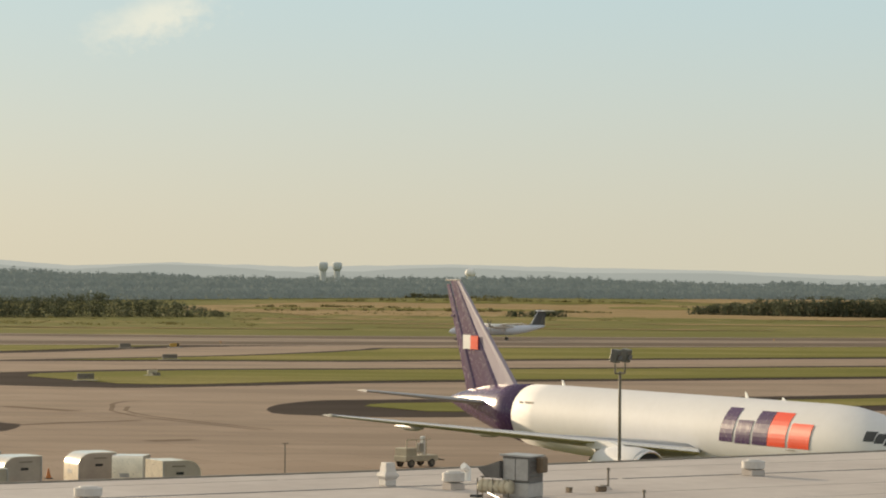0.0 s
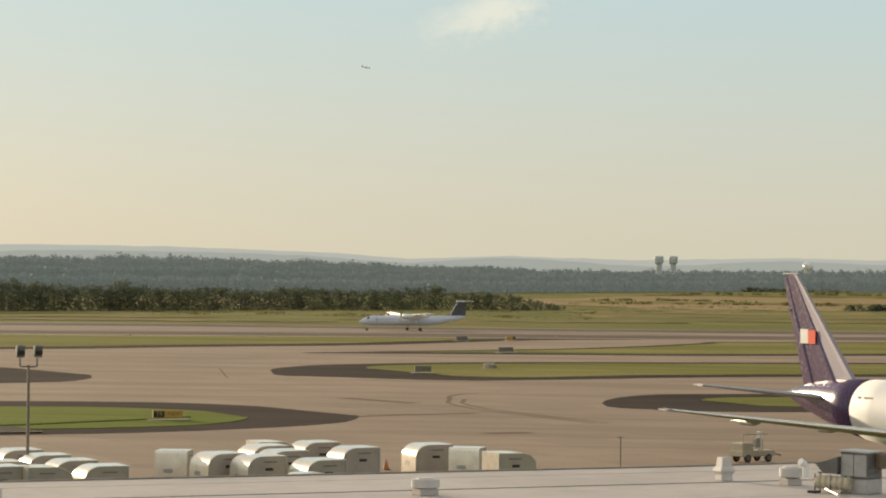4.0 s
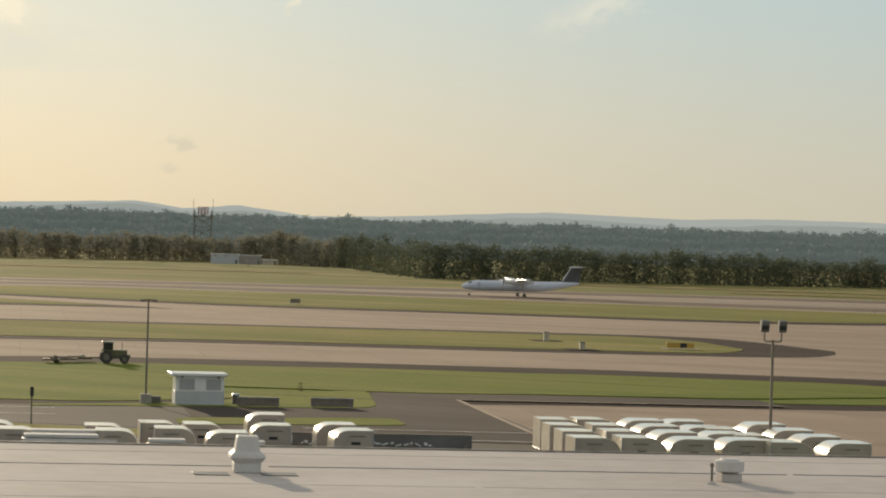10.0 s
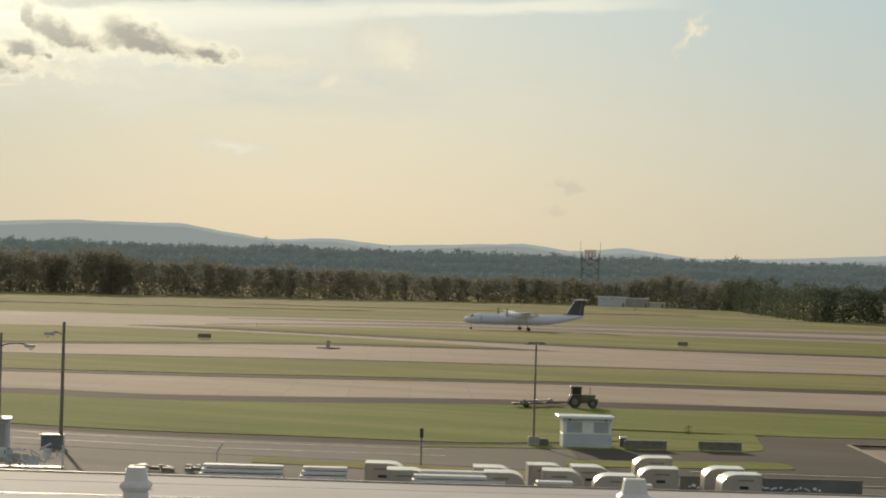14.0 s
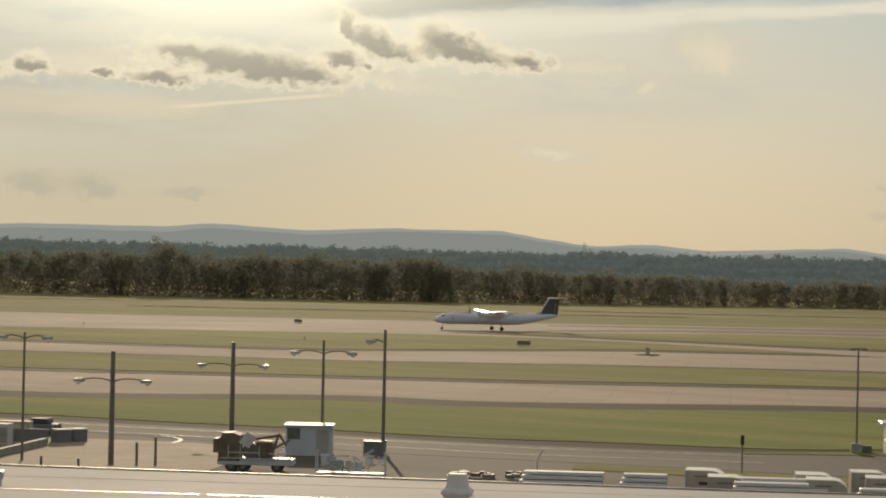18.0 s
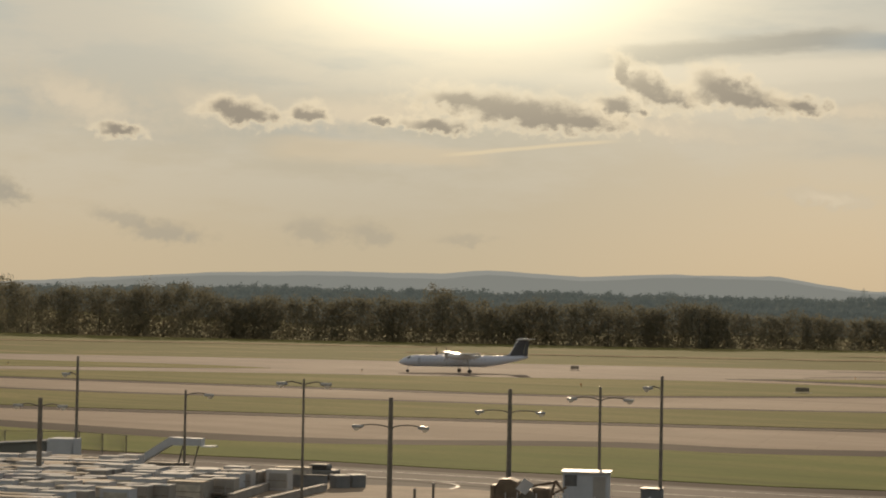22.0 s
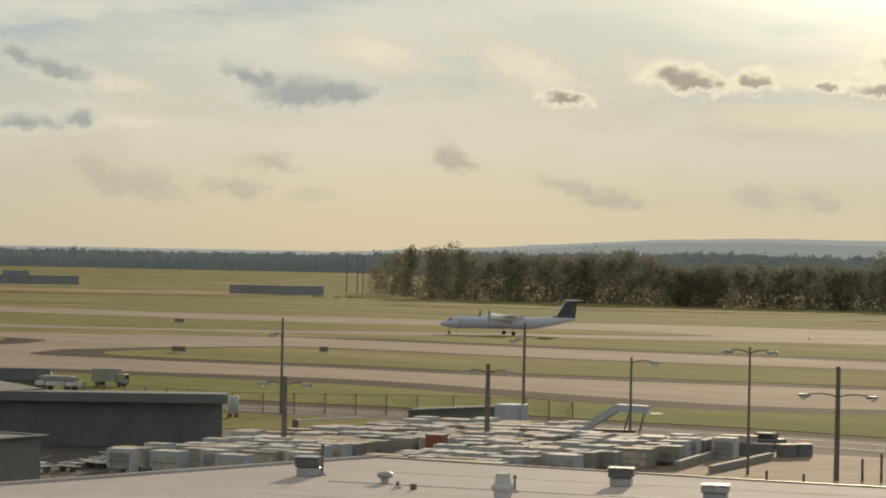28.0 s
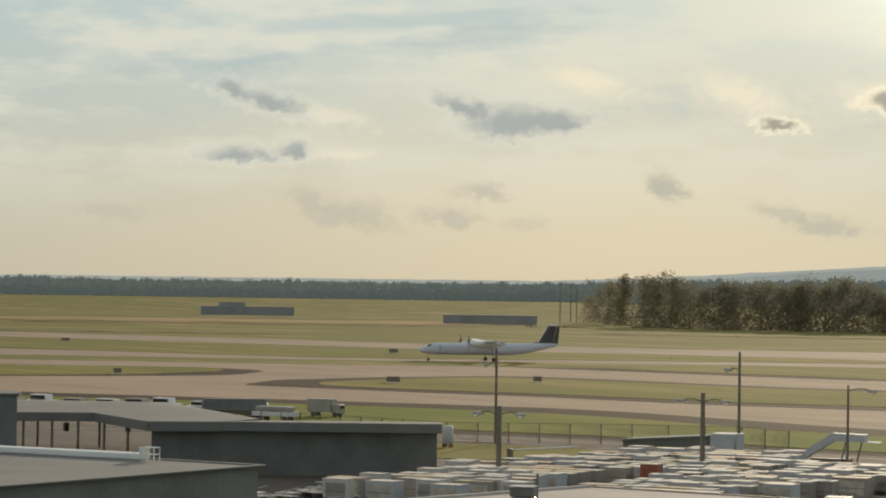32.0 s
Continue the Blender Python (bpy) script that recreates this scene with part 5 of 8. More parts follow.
def stack_vent(u, w, size, tall, label, mat=None):
    """A square base, a flared collar and an upright hood."""
    mat = mat or vent_paint
    ob = thing("roof_ventilator", place(u, w, ROOF), label, "roof vent", "roof vents")
    part("kerb", box(bmesh.new(), (size * 0.8, size * 0.8, tall * 0.28), (0, 0, tall * 0.14), bevel=0.02), mat, ob)
    collar = bmesh.new()
    loft(collar, [[(sx * s, sy * s, z) for sx, sy in ((-1, -1), (1, -1), (1, 1), (-1, 1))] for z, s in ((tall * 0.28, size * 0.40), (tall * 0.42, size * 0.52), (tall * 0.50, size * 0.50), (tall * 0.60, size * 0.38))])
    part("collar", collar, mat, ob)
    hood = bmesh.new()
    loft(hood, [[(sx * s, sy * s, z) for sx, sy in ((-1, -1), (1, -1), (1, 1), (-1, 1))] for z, s in ((tall * 0.58, size * 0.37), (tall * 0.97, size * 0.31), (tall, size * 0.29))])
    part("hood", hood, mat, ob)
    part("skirt", box(bmesh.new(), (size * 0.62, size * 0.62, tall * 0.06), (0, 0, tall * 0.56)), galvanised, ob)
    return ob


def box_vent(u, w, size, tall, label, mat):
    ob = thing("roof_box_vent", place(u, w, ROOF, 12), label, "roof vent", "roof vents")
    part("kerb", box(bmesh.new(), (size * 0.86, size * 0.86, tall * 0.45), (0, 0, tall * 0.22), bevel=0.02), galvanised, ob)
    part("hood", box(bmesh.new(), (size, size, tall * 0.5), (0, 0, tall * 0.72), bevel=0.04), mat, ob)
    part("lid", box(bmesh.new(), (size * 1.04, size * 1.04, 0.03), (0, 0, tall * 0.985)), galvanised, ob)
    return ob


def vent_pipe(u, w, tall, label):
    ob = thing("vent_pipe", place(u, w, ROOF), label, "vent pipe", "vent pipes")
    part("pipe", rod(bmesh.new(), (0, 0, 0), (0, 0, tall), 0.035), steel, ob)
    part("cap", lathe(bmesh.new(), [(tall - 0.04, 0.06), (tall + 0.06, 0.05)], 8), steel, ob)
    part("flashing", lathe(bmesh.new(), [(0, 0.14), (0.03, 0.13), (0.10, 0.05)], 10), membrane, ob)


def roof_unit(u, w):
    """The large rooftop air handler with its intake hood, curb and wrapped duct."""
    ob = thing("rooftop_air_handler", place(u, w, ROOF, -64), "grey sheet-metal rooftop air handler on a grey curb", "air handler")
    part("curb", box(bmesh.new(), (1.0, 0.95, 0.48), (0.2, 0, 0.24), bevel=0.03), galvanised, ob)
    part("cabinet", box(bmesh.new(), (0.98, 0.92, 0.82), (0.2, 0, 0.90), bevel=0.02), duct_grey, ob)
    part("lid", box(bmesh.new(), (1.1, 1.02, 0.05), (0.2, 0, 1.335), tilt=("Y", 0.03)), galvanised, ob)
    for k in range(2):
        part("access_panel", box(bmesh.new(), (0.44, 0.02, 0.68), (-0.03 + 0.47 * k, -0.47, 0.9)), galvanised, ob, "dull metal access panel")
    for k in range(4):
        part("louvre", box(bmesh.new(), (0.02, 0.7, 0.06), (0.70, 0, 0.66 + 0.16 * k), tilt=("Y", 0.5)), duct_grey, ob)
    part("blower_housing", box(bmesh.new(), (0.26, 0.4, 0.5), (0.80, 0.18, 1.04), bevel=0.05), rust_paint, ob, "weathered rusty blower housing")
    hood = bmesh.new()
    loft(hood, [[(x, y, z) for x, z in ((-0.30, 0.60), (-0.30, 1.16), (-0.72, 1.02), (-1.12, 0.92), (-0.86, 0.66))] for y in (-0.62, 0.30)])
    part("intake_hood", hood, duct_grey, ob)
    # near-black plate added for the shade in the hood's open underside
    part("hood_shade_plate", box(bmesh.new(), (0.75, 0.84, 0.03), (-0.66, -0.16, 0.63)), engine_dark, ob, "dark plate for the shade under the hood")
    for k in range(6):
        part("duct", lathe(bmesh.new(), [(-0.10, 0.17), (-0.06, 0.22), (0.06, 0.22), (0.10, 0.17)], 12, "X"), tan_paint, ob, "quilted pale duct wrap").location = (-0.92 + 0.2 * k, -0.62, 0.34)
    for x, y in ((-1.05, -0.72), (-1.05, -0.4), (-0.45, -0.78), (0.1, -0.72)):
        part("leg", rod(bmesh.new(), (x, y, 0), (x, y, 0.6), 0.025), steel, ob)
    part("gas_pipe", rod(bmesh.new(), (-0.6, -0.85, 0.16), (0.4, -1.75, 0.06), 0.035), white_paint, ob)
    part("drain_pan", box(bmesh.new(), (0.3, 0.3, 0.08), (-0.95, -0.95, 0.04)), black_paint, ob)


def build_roof_fittings():
    stack_vent(6.35, 74.6, 0.95, 1.02, "tall white square roof ventilator with a flared collar")
    stack_vent(-7.6, 75.0, 0.82, 0.94, "tall white square roof ventilator with a flared collar")
    stack_vent(46.1, 77.1, 0.54, 0.78, "narrow white roof ventilator with a flared collar")
    stack_vent(-27.2, 73.6, 0.52, 0.75, "small white roof ventilator on a pale kerb")
    mushroom_vent(20.1, 74.0, 0.84, "round white mushroom vent on a square kerb", 0.9)
    mushroom_vent(34.0, 74.6, 0.88, "round white mushroom vent on a square kerb", 0.75)
    mushroom_vent(47.2, 74.7, 0.76, "round white mushroom vent on a square kerb", 0.85)
    mushroom_vent(60.6, 75.7, 0.84, "round white mushroom vent on a square kerb", 0.80)
    box_vent(-21.7, 77.0, 0.82, 0.46, "low grey hooded vent in the glare", galvanised)
    box_vent(-35.5, 78.1, 0.78, 0.62, "brown-grey box vent with a short rod", duct_grey)
    box_vent(-25.7, 80.3, 0.78, 0.58, "weathered grey louvred box vent", duct_grey)
    box_vent(-8.2, 80.9, 0.6, 0.4, "low white hooded roof vent", vent_paint)
    gooseneck = thing("gooseneck_vent", place(49.8, 77.9, ROOF), "small white gooseneck vent", "roof vent", "roof vents")
    part("pipe", rod(bmesh.new(), (0, 0, 0), (0, 0, 0.42), 0.12, 0.11, 10), white_paint, gooseneck)
    part("elbow", rod(bmesh.new(), (0, 0, 0.38), (-0.22, -0.05, 0.52), 0.12, 0.13, 10), white_paint, gooseneck)
    turbine = thing("turbine_vent", place(-32.3, 76.8, ROOF), "round grey turbine vent", "roof vent", "roof vents")
    part("neck", lathe(bmesh.new(), [(0, 0.13), (0.16, 0.12)], 10), galvanised, turbine)
    part("ball", lathe(bmesh.new(), [(0.14, 0.15), (0.2, 0.24), (0.3, 0.25), (0.36, 0.14)], 14), galvanised, turbine, smooth=True)
    roof_unit(47.4, 71.2)
    for u, w, tall in ((51.9, 72.5, 0.66), (-27.7, 76.0, 0.46), (19.3, 72.9, 0.54), (-35.2, 78.5, 0.95), (-31.2, 75.2, 0.15), (49.7, 67.5, 0.34)):
        vent_pipe(u, w, tall, "thin grey plumbing vent pipe on the roof")
    for u, w, n in ((51.1, 71.8, 0.32), (51.5, 72.2, 0.14), (-30.6, 75.0, 0.14), (49.9, 71.9, 0.14)):
        ob = thing("junction_box", place(u, w, ROOF), "small brown junction box lying on the roof", "junction box", "junction boxes")
        part("case", box(bmesh.new(), (n, 0.22, 0.16), (0, 0, 0.08), bevel=0.02), rust_paint, ob)
        part("lid", box(bmesh.new(), (n * 1.05, 0.24, 0.02), (0, 0, 0.17)), steel, ob)
    # two thin dark squares, one each side of the tall ventilator
    for u, w in ((5.3, 73.8), (7.2, 73.9)):
        mat_ob = thing("walk_pad", place(u, w, ROOF), "thin dark square lying on the roof", "walk pad", "walk pads")
        part("pad", box(bmesh.new(), (1.0, 0.9, 0.012), (0, 0, 0.018), bevel=0.003), duct_grey, mat_ob)


build_terrace()
build_cargo_building()
build_dark_building()
build_hangar()
build_far_buildings()
build_radar_mast()
build_roof_fittings()


# ---- aircraft ----
def tube(bm, sections, sides=28):
    """A fuselage skin: sections of (x, middle height, half width, half height)."""
    loops = []
    for x, zc, a, b in sections:
        loops.append([(x, a * math.cos(2 * math.pi * k / sides), zc + b * math.sin(2 * math.pi * k / sides)) for k in range(sides)])
    return loft(bm, loops)


def airfoil_slab(bm, root, tip):
    """A tapered wing or fin between two sections: each is (leading edge, trailing edge, thickness, thickness axis)."""
    loops = []
    for lead, trail, thick, axis in (root, tip):
        lead, trail, axis = Vector(lead), Vector(trail), Vector(axis)
        chord = trail - lead
        loops.append([lead, lead + chord * 0.12 + axis * thick * 0.42, lead + chord * 0.38 + axis * thick * 0.5, trail + axis * 0.02, trail - axis * 0.02, lead + chord * 0.38 - axis * thick * 0.5, lead + chord * 0.12 - axis * thick * 0.42])
    return loft(bm, loops)


# x from, x to, slant, lower and upper edge of each block on the forward side
MARKS = [
    (16.5, 18.1, -0.25, 4.55, 6.95, purple_skin), (14.4, 16.2, -0.2, 4.5, 6.15, purple_skin), (12.35, 14.1, -0.2, 4.5, 6.85, purple_skin),
    (10.2, 12.3, -0.2, 4.5, 6.85, orange_skin), (7.5, 9.9, -0.2, 4.5, 6.2, orange_skin),
]


lilac_skin = material("lilac_grey_paint", (0.30, 0.265, 0.34), 0.4, vary=0.05)


def build_freighter():
    """The wide-body freighter; x runs from the nose (0) aft, z up from the apron."""
    nose = Vector((30.34, 174.82, 0))
    m = Matrix.Translation(nose) @ Matrix.Rotation(radians(-61.4) + math.pi, 4, "Z")
    jet = thing("cargo_airliner", m, "parked wide-body cargo airliner, white with a purple tail", "aircraft")
    zc, a, b = 4.85, 2.515, 2.70
    front = [(x - 1.4, z, p, q) for x, z, p, q in ((0.0, 4.05, 0.05, 0.05), (0.25, 4.1, 0.5, 0.5), (0.8, 4.2, 0.95, 0.95), (1.8, 4.36, 1.45, 1.5), (3.2, 4.56, 1.92, 2.02), (5.0, 4.74, 2.28, 2.42), (7.2, 4.83, 2.46, 2.64), (9.5, zc, a, b))]
    aft = [(40.0, zc, a, b), (44.5, 4.92, 2.48, 2.62)]
    part("fuselage", tube(bmesh.new(), front + [(20, zc, a, b), (30, zc, a, b)] + aft + [(47.9, 5.02, 2.37, 2.47)], 36), white_skin, jet, smooth=True)
    tail = [(47.9, 5.02, 2.38, 2.48), (51.5, 5.22, 2.05, 2.18), (55.0, 5.45, 1.55, 1.72), (58.3, 5.62, 1.0, 1.15), (60.8, 5.72, 0.5, 0.6), (61.9, 5.75, 0.26, 0.32)]
    part("tail_cone", tube(bmesh.new(), tail, 36), purple_skin, jet, "glossy purple tail section", smooth=True)
    part("exhaust_cap", tube(bmesh.new(), [(61.9, 5.75, 0.25, 0.30), (62.5, 5.76, 0.14, 0.18)], 16), bare_metal, jet)
    # windscreen: three dark panes a side, laid on the skin

    def skin(x, z):
        """Half the body's width at x and height z."""
        for (x0, z0, p0, q0), (x1, z1, p1, q1) in zip(front, front[1:]):
            if x <= x1:
                f = (x - x0) / (x1 - x0)
                mid, wide, high = z0 + (z1 - z0) * f, p0 + (p1 - p0) * f, q0 + (q1 - q0) * f
                return wide * math.sqrt(max(0.01, 1 - ((z - mid) / high) ** 2)) + 0.03
        return a + 0.03

    for s in (-1, 1):
        for x0, x1, low, high in ((1.55, 2.35, 5.35, 6.0), (0.85, 1.48, 5.25, 5.88), (0.28, 0.78, 5.12, 5.62)):
            bm = bmesh.new()
            rows = [[bm.verts.new((x0 + (x1 - x0) * i / 2, s * skin(x0 + (x1 - x0) * i / 2, low + (high - low) * j / 3), low + (high - low) * j / 3)) for i in range(3)] for j in range(4)]
            for p, q in zip(rows, rows[1:]):
                for i in range(2):
                    bm.faces.new((p[i], p[i + 1], q[i + 1], q[i]))
            bmesh.ops.recalc_face_normals(bm, faces=bm.faces[:])
            part("windscreen_pane", bm, glass_dark, jet)
    # fin with its rudder
    up = (0, 1, 0)
    fin = part("fin", airfoil_slab(bmesh.new(), ((53.4, 0, 6.5), (57.6, 0, 6.3), 0.34, up), ((61.3, 0, 15.9), (62.5, 0, 15.9), 0.18, up)), purple_skin, jet, "purple swept fin")
    part("leading_edge", airfoil_slab(bmesh.new(), ((50.4, 0, 7.0), (53.7, 0, 6.7), 0.36, up), ((60.7, 0, 15.85), (61.6, 0, 15.9), 0.24, up)), lilac_skin, fin, "pale lilac-grey leading edge")
    part("rudder", airfoil_slab(bmesh.new(), ((57.65, 0, 6.6), (59.5, 0, 6.6), 0.30, up), ((62.52, 0, 15.6), (63.2, 0, 15.6), 0.16, up)), purple_skin, fin)
    part("hinge_fairing", box(bmesh.new(), (0.5, 0.3, 0.25), (61.9, 0, 12.9)), purple_skin, fin)
    part("tip_cap", box(bmesh.new(), (2.5, 0.22, 0.14), (62.0, 0, 15.95), bevel=0.04), bare_metal, fin)
    for s in (-1, 1):
        # plain two-colour block mark on the fin
        part("tail_mark", box(bmesh.new(), (1.3, 0.05, 1.2), (59.2, s * 0.19, 10.7)), white_paint, fin, "white block mark")
        part("tail_mark", box(bmesh.new(), (1.25, 0.05, 1.15), (57.9, s * 0.20, 10.65)), orange_skin, fin, "orange block mark")
        # wings
        vertical = (0, 0, 1)
        wing = part("wing", airfoil_slab(bmesh.new(), ((20.6, s * 2.2, 3.65), (32.4, s * 2.2, 3.5), 1.15, vertical), ((28.2, s * 9.6, 4.32), (34.4, s * 9.6, 4.2), 0.58, vertical)), wing_metal, jet, "grey swept wing")
        part("outer_wing", airfoil_slab(bmesh.new(), ((28.15, s * 9.55, 4.32), (34.4, s * 9.55, 4.2), 0.6, vertical), ((40.4, s * 22.0, 5.62), (42.3, s * 22.0, 5.58), 0.2, vertical)), wing_metal, wing)
        part("leading_slat", airfoil_slab(bmesh.new(), ((20.3, s * 2.7, 3.62), (21.5, s * 2.7, 3.85), 0.42, vertical), ((40.2, s * 21.8, 5.58), (40.7, s * 21.8, 5.66), 0.12, vertical)), bare_metal, wing, "bright metal leading edge")
        for y, x in ((6.3, 34.4), (11.5, 36.6), (16.5, 39.4)):
            part("flap_fairing", lathe(bmesh.new(), [(x - 3.0, 0.05), (x - 2.0, 0.25), (x - 0.3, 0.28), (x + 1.6, 0.04)], 10, "X"), wing_metal, wing).matrix_basis = Matrix.Translation((0, s * y, 3.35 + y * 0.085))
        part("navigation_light", box(bmesh.new(), (0.7, 0.12, 0.12), (40.9, s * 22.05, 5.62), bevel=0.03), lens_glass, wing)
        # engines
        nacelle = part("engine", lathe(bmesh.new(), [(19.0, 1.05), (18.8, 1.24), (19.3, 1.38), (20.8, 1.46), (23.0, 1.40), (24.8, 1.14)], 26, "X"), white_skin, jet, "white engine nacelle", smooth=True)
        nacelle.matrix_basis = Matrix.Translation((0, s * 7.9, 2.62))
        part("intake_lip", lathe(bmesh.new(), [(18.76, 1.12), (18.66, 1.22), (18.78, 1.31), (19.1, 1.37)], 26, "X"), bare_metal, nacelle, smooth=True)
        part("fan", lathe(bmesh.new(), [(18.73, 1.1), (18.75, 0.55)], 24, "X"), engine_dark, nacelle, "dark intake")
        part("exhaust_cone", lathe(bmesh.new(), [(24.6, 0.9), (26.2, 0.55), (27.0, 0.1)], 18, "X"), bare_metal, nacelle)
        pylon = bmesh.new()
        airfoil_slab(pylon, ((20.4, 0, 1.2), (26.4, 0, 1.0), 0.5, up), ((23.5, 0, 1.7), (28.6, 0, 1.55), 0.4, up))
        part("engine_pylon", pylon, white_skin, nacelle)
        # tailplane
        part("tailplane", airfoil_slab(bmesh.new(), ((52.6, s * 1.2, 5.75), (58.8, s * 1.2, 5.8), 0.5, vertical), ((60.0, s * 9.2, 6.6), (62.0, s * 9.2, 6.6), 0.2, vertical)), wing_metal, jet, "grey swept tailplane")
        # block mark on the forward side: dark part, then orange part
        for x0, x1, lean, low, high, mat in MARKS:
            bm = bmesh.new()
            rows = []
            for j in range(9):
                z = low + (high - low) * j / 8
                out = (a + 0.035) * math.sqrt(max(0.0, 1 - ((z - zc) / (b + 0.02)) ** 2))
                off = lean * j / 8
                rows.append([bm.verts.new((x0 + (x1 - x0) * i / 3 + off, s * out, z)) for i in range(4)])
            for p, q in zip(rows, rows[1:]):
                for i in range(3):
                    bm.faces.new((p[i], p[i + 1], q[i + 1], q[i]))
            bmesh.ops.recalc_face_normals(bm, faces=bm.faces[:])
            if (bm.faces[:][0].normal.y > 0) != (s > 0):
                bmesh.ops.reverse_faces(bm, faces=bm.faces[:])
            part("side_mark", bm, mat, jet, "purple block mark" if mat is purple_skin else "orange block mark")
        for k in range(2):
            bm = bmesh.new()
            box(bm, ((0.4, 1.3)[k], 0.05, 0.16), ((46.6, 45.2)[k], s * 2.19, 6.12))
            part("registration_bar", bm, steel, jet)
        part("door_outline", box(bmesh.new(), (1.1, 0.03, 0.05), (9.6, s * 2.5, 4.35)), steel, jet)
        part("main_gear_leg", rod(bmesh.new(), (31.0, s * 4.6, 1.0), (31.0, s * 4.6, 3.4), 0.22), galvanised, jet)
        for dx in (-0.75, 0.75):
            for dy in (-0.55, 0.55):
                part("wheel", lathe(bmesh.new(), [(-0.22, 0.45), (-0.18, 0.58), (0.18, 0.58), (0.22, 0.45)], 16), rubber, jet).matrix_basis = Matrix.Translation((31.0 + dx, s * 4.6 + dy, 0.62)) @ Matrix.Rotation(math.pi / 2, 4, "X")
    part("belly_fairing", tube(bmesh.new(), [(19.6, 3.2, 1.2, 0.6), (22.5, 3.0, 2.7, 1.3), (32, 3.0, 2.75, 1.35), (38.5, 3.3, 1.4, 0.7)], 20), white_skin, jet, smooth=True)
    for x, tall in ((18.0, 0.42), (43.3, 0.4), (13.5, 0.2)):
        part("blade_antenna", airfoil_slab(bmesh.new(), ((x, 0, 7.5), (x + 0.5, 0, 7.5), 0.1, up), ((x + 0.35, 0, 7.55 + tall), (x + 0.55, 0, 7.55 + tall), 0.05, up)), white_paint, jet)
    part("nose_gear_leg", rod(bmesh.new(), (6.0, 0, 0.5), (6.0, 0, 2.9), 0.16), galvanised, jet)
    for dy in (-0.32, 0.32):
        part("wheel", lathe(bmesh.new(), [(-0.15, 0.36), (-0.12, 0.46), (0.12, 0.46), (0.15, 0.36)], 14), rubber, jet).matrix_basis = Matrix.Translation((6.0, dy, 0.5)) @ Matrix.Rotation(math.pi / 2, 4, "X")


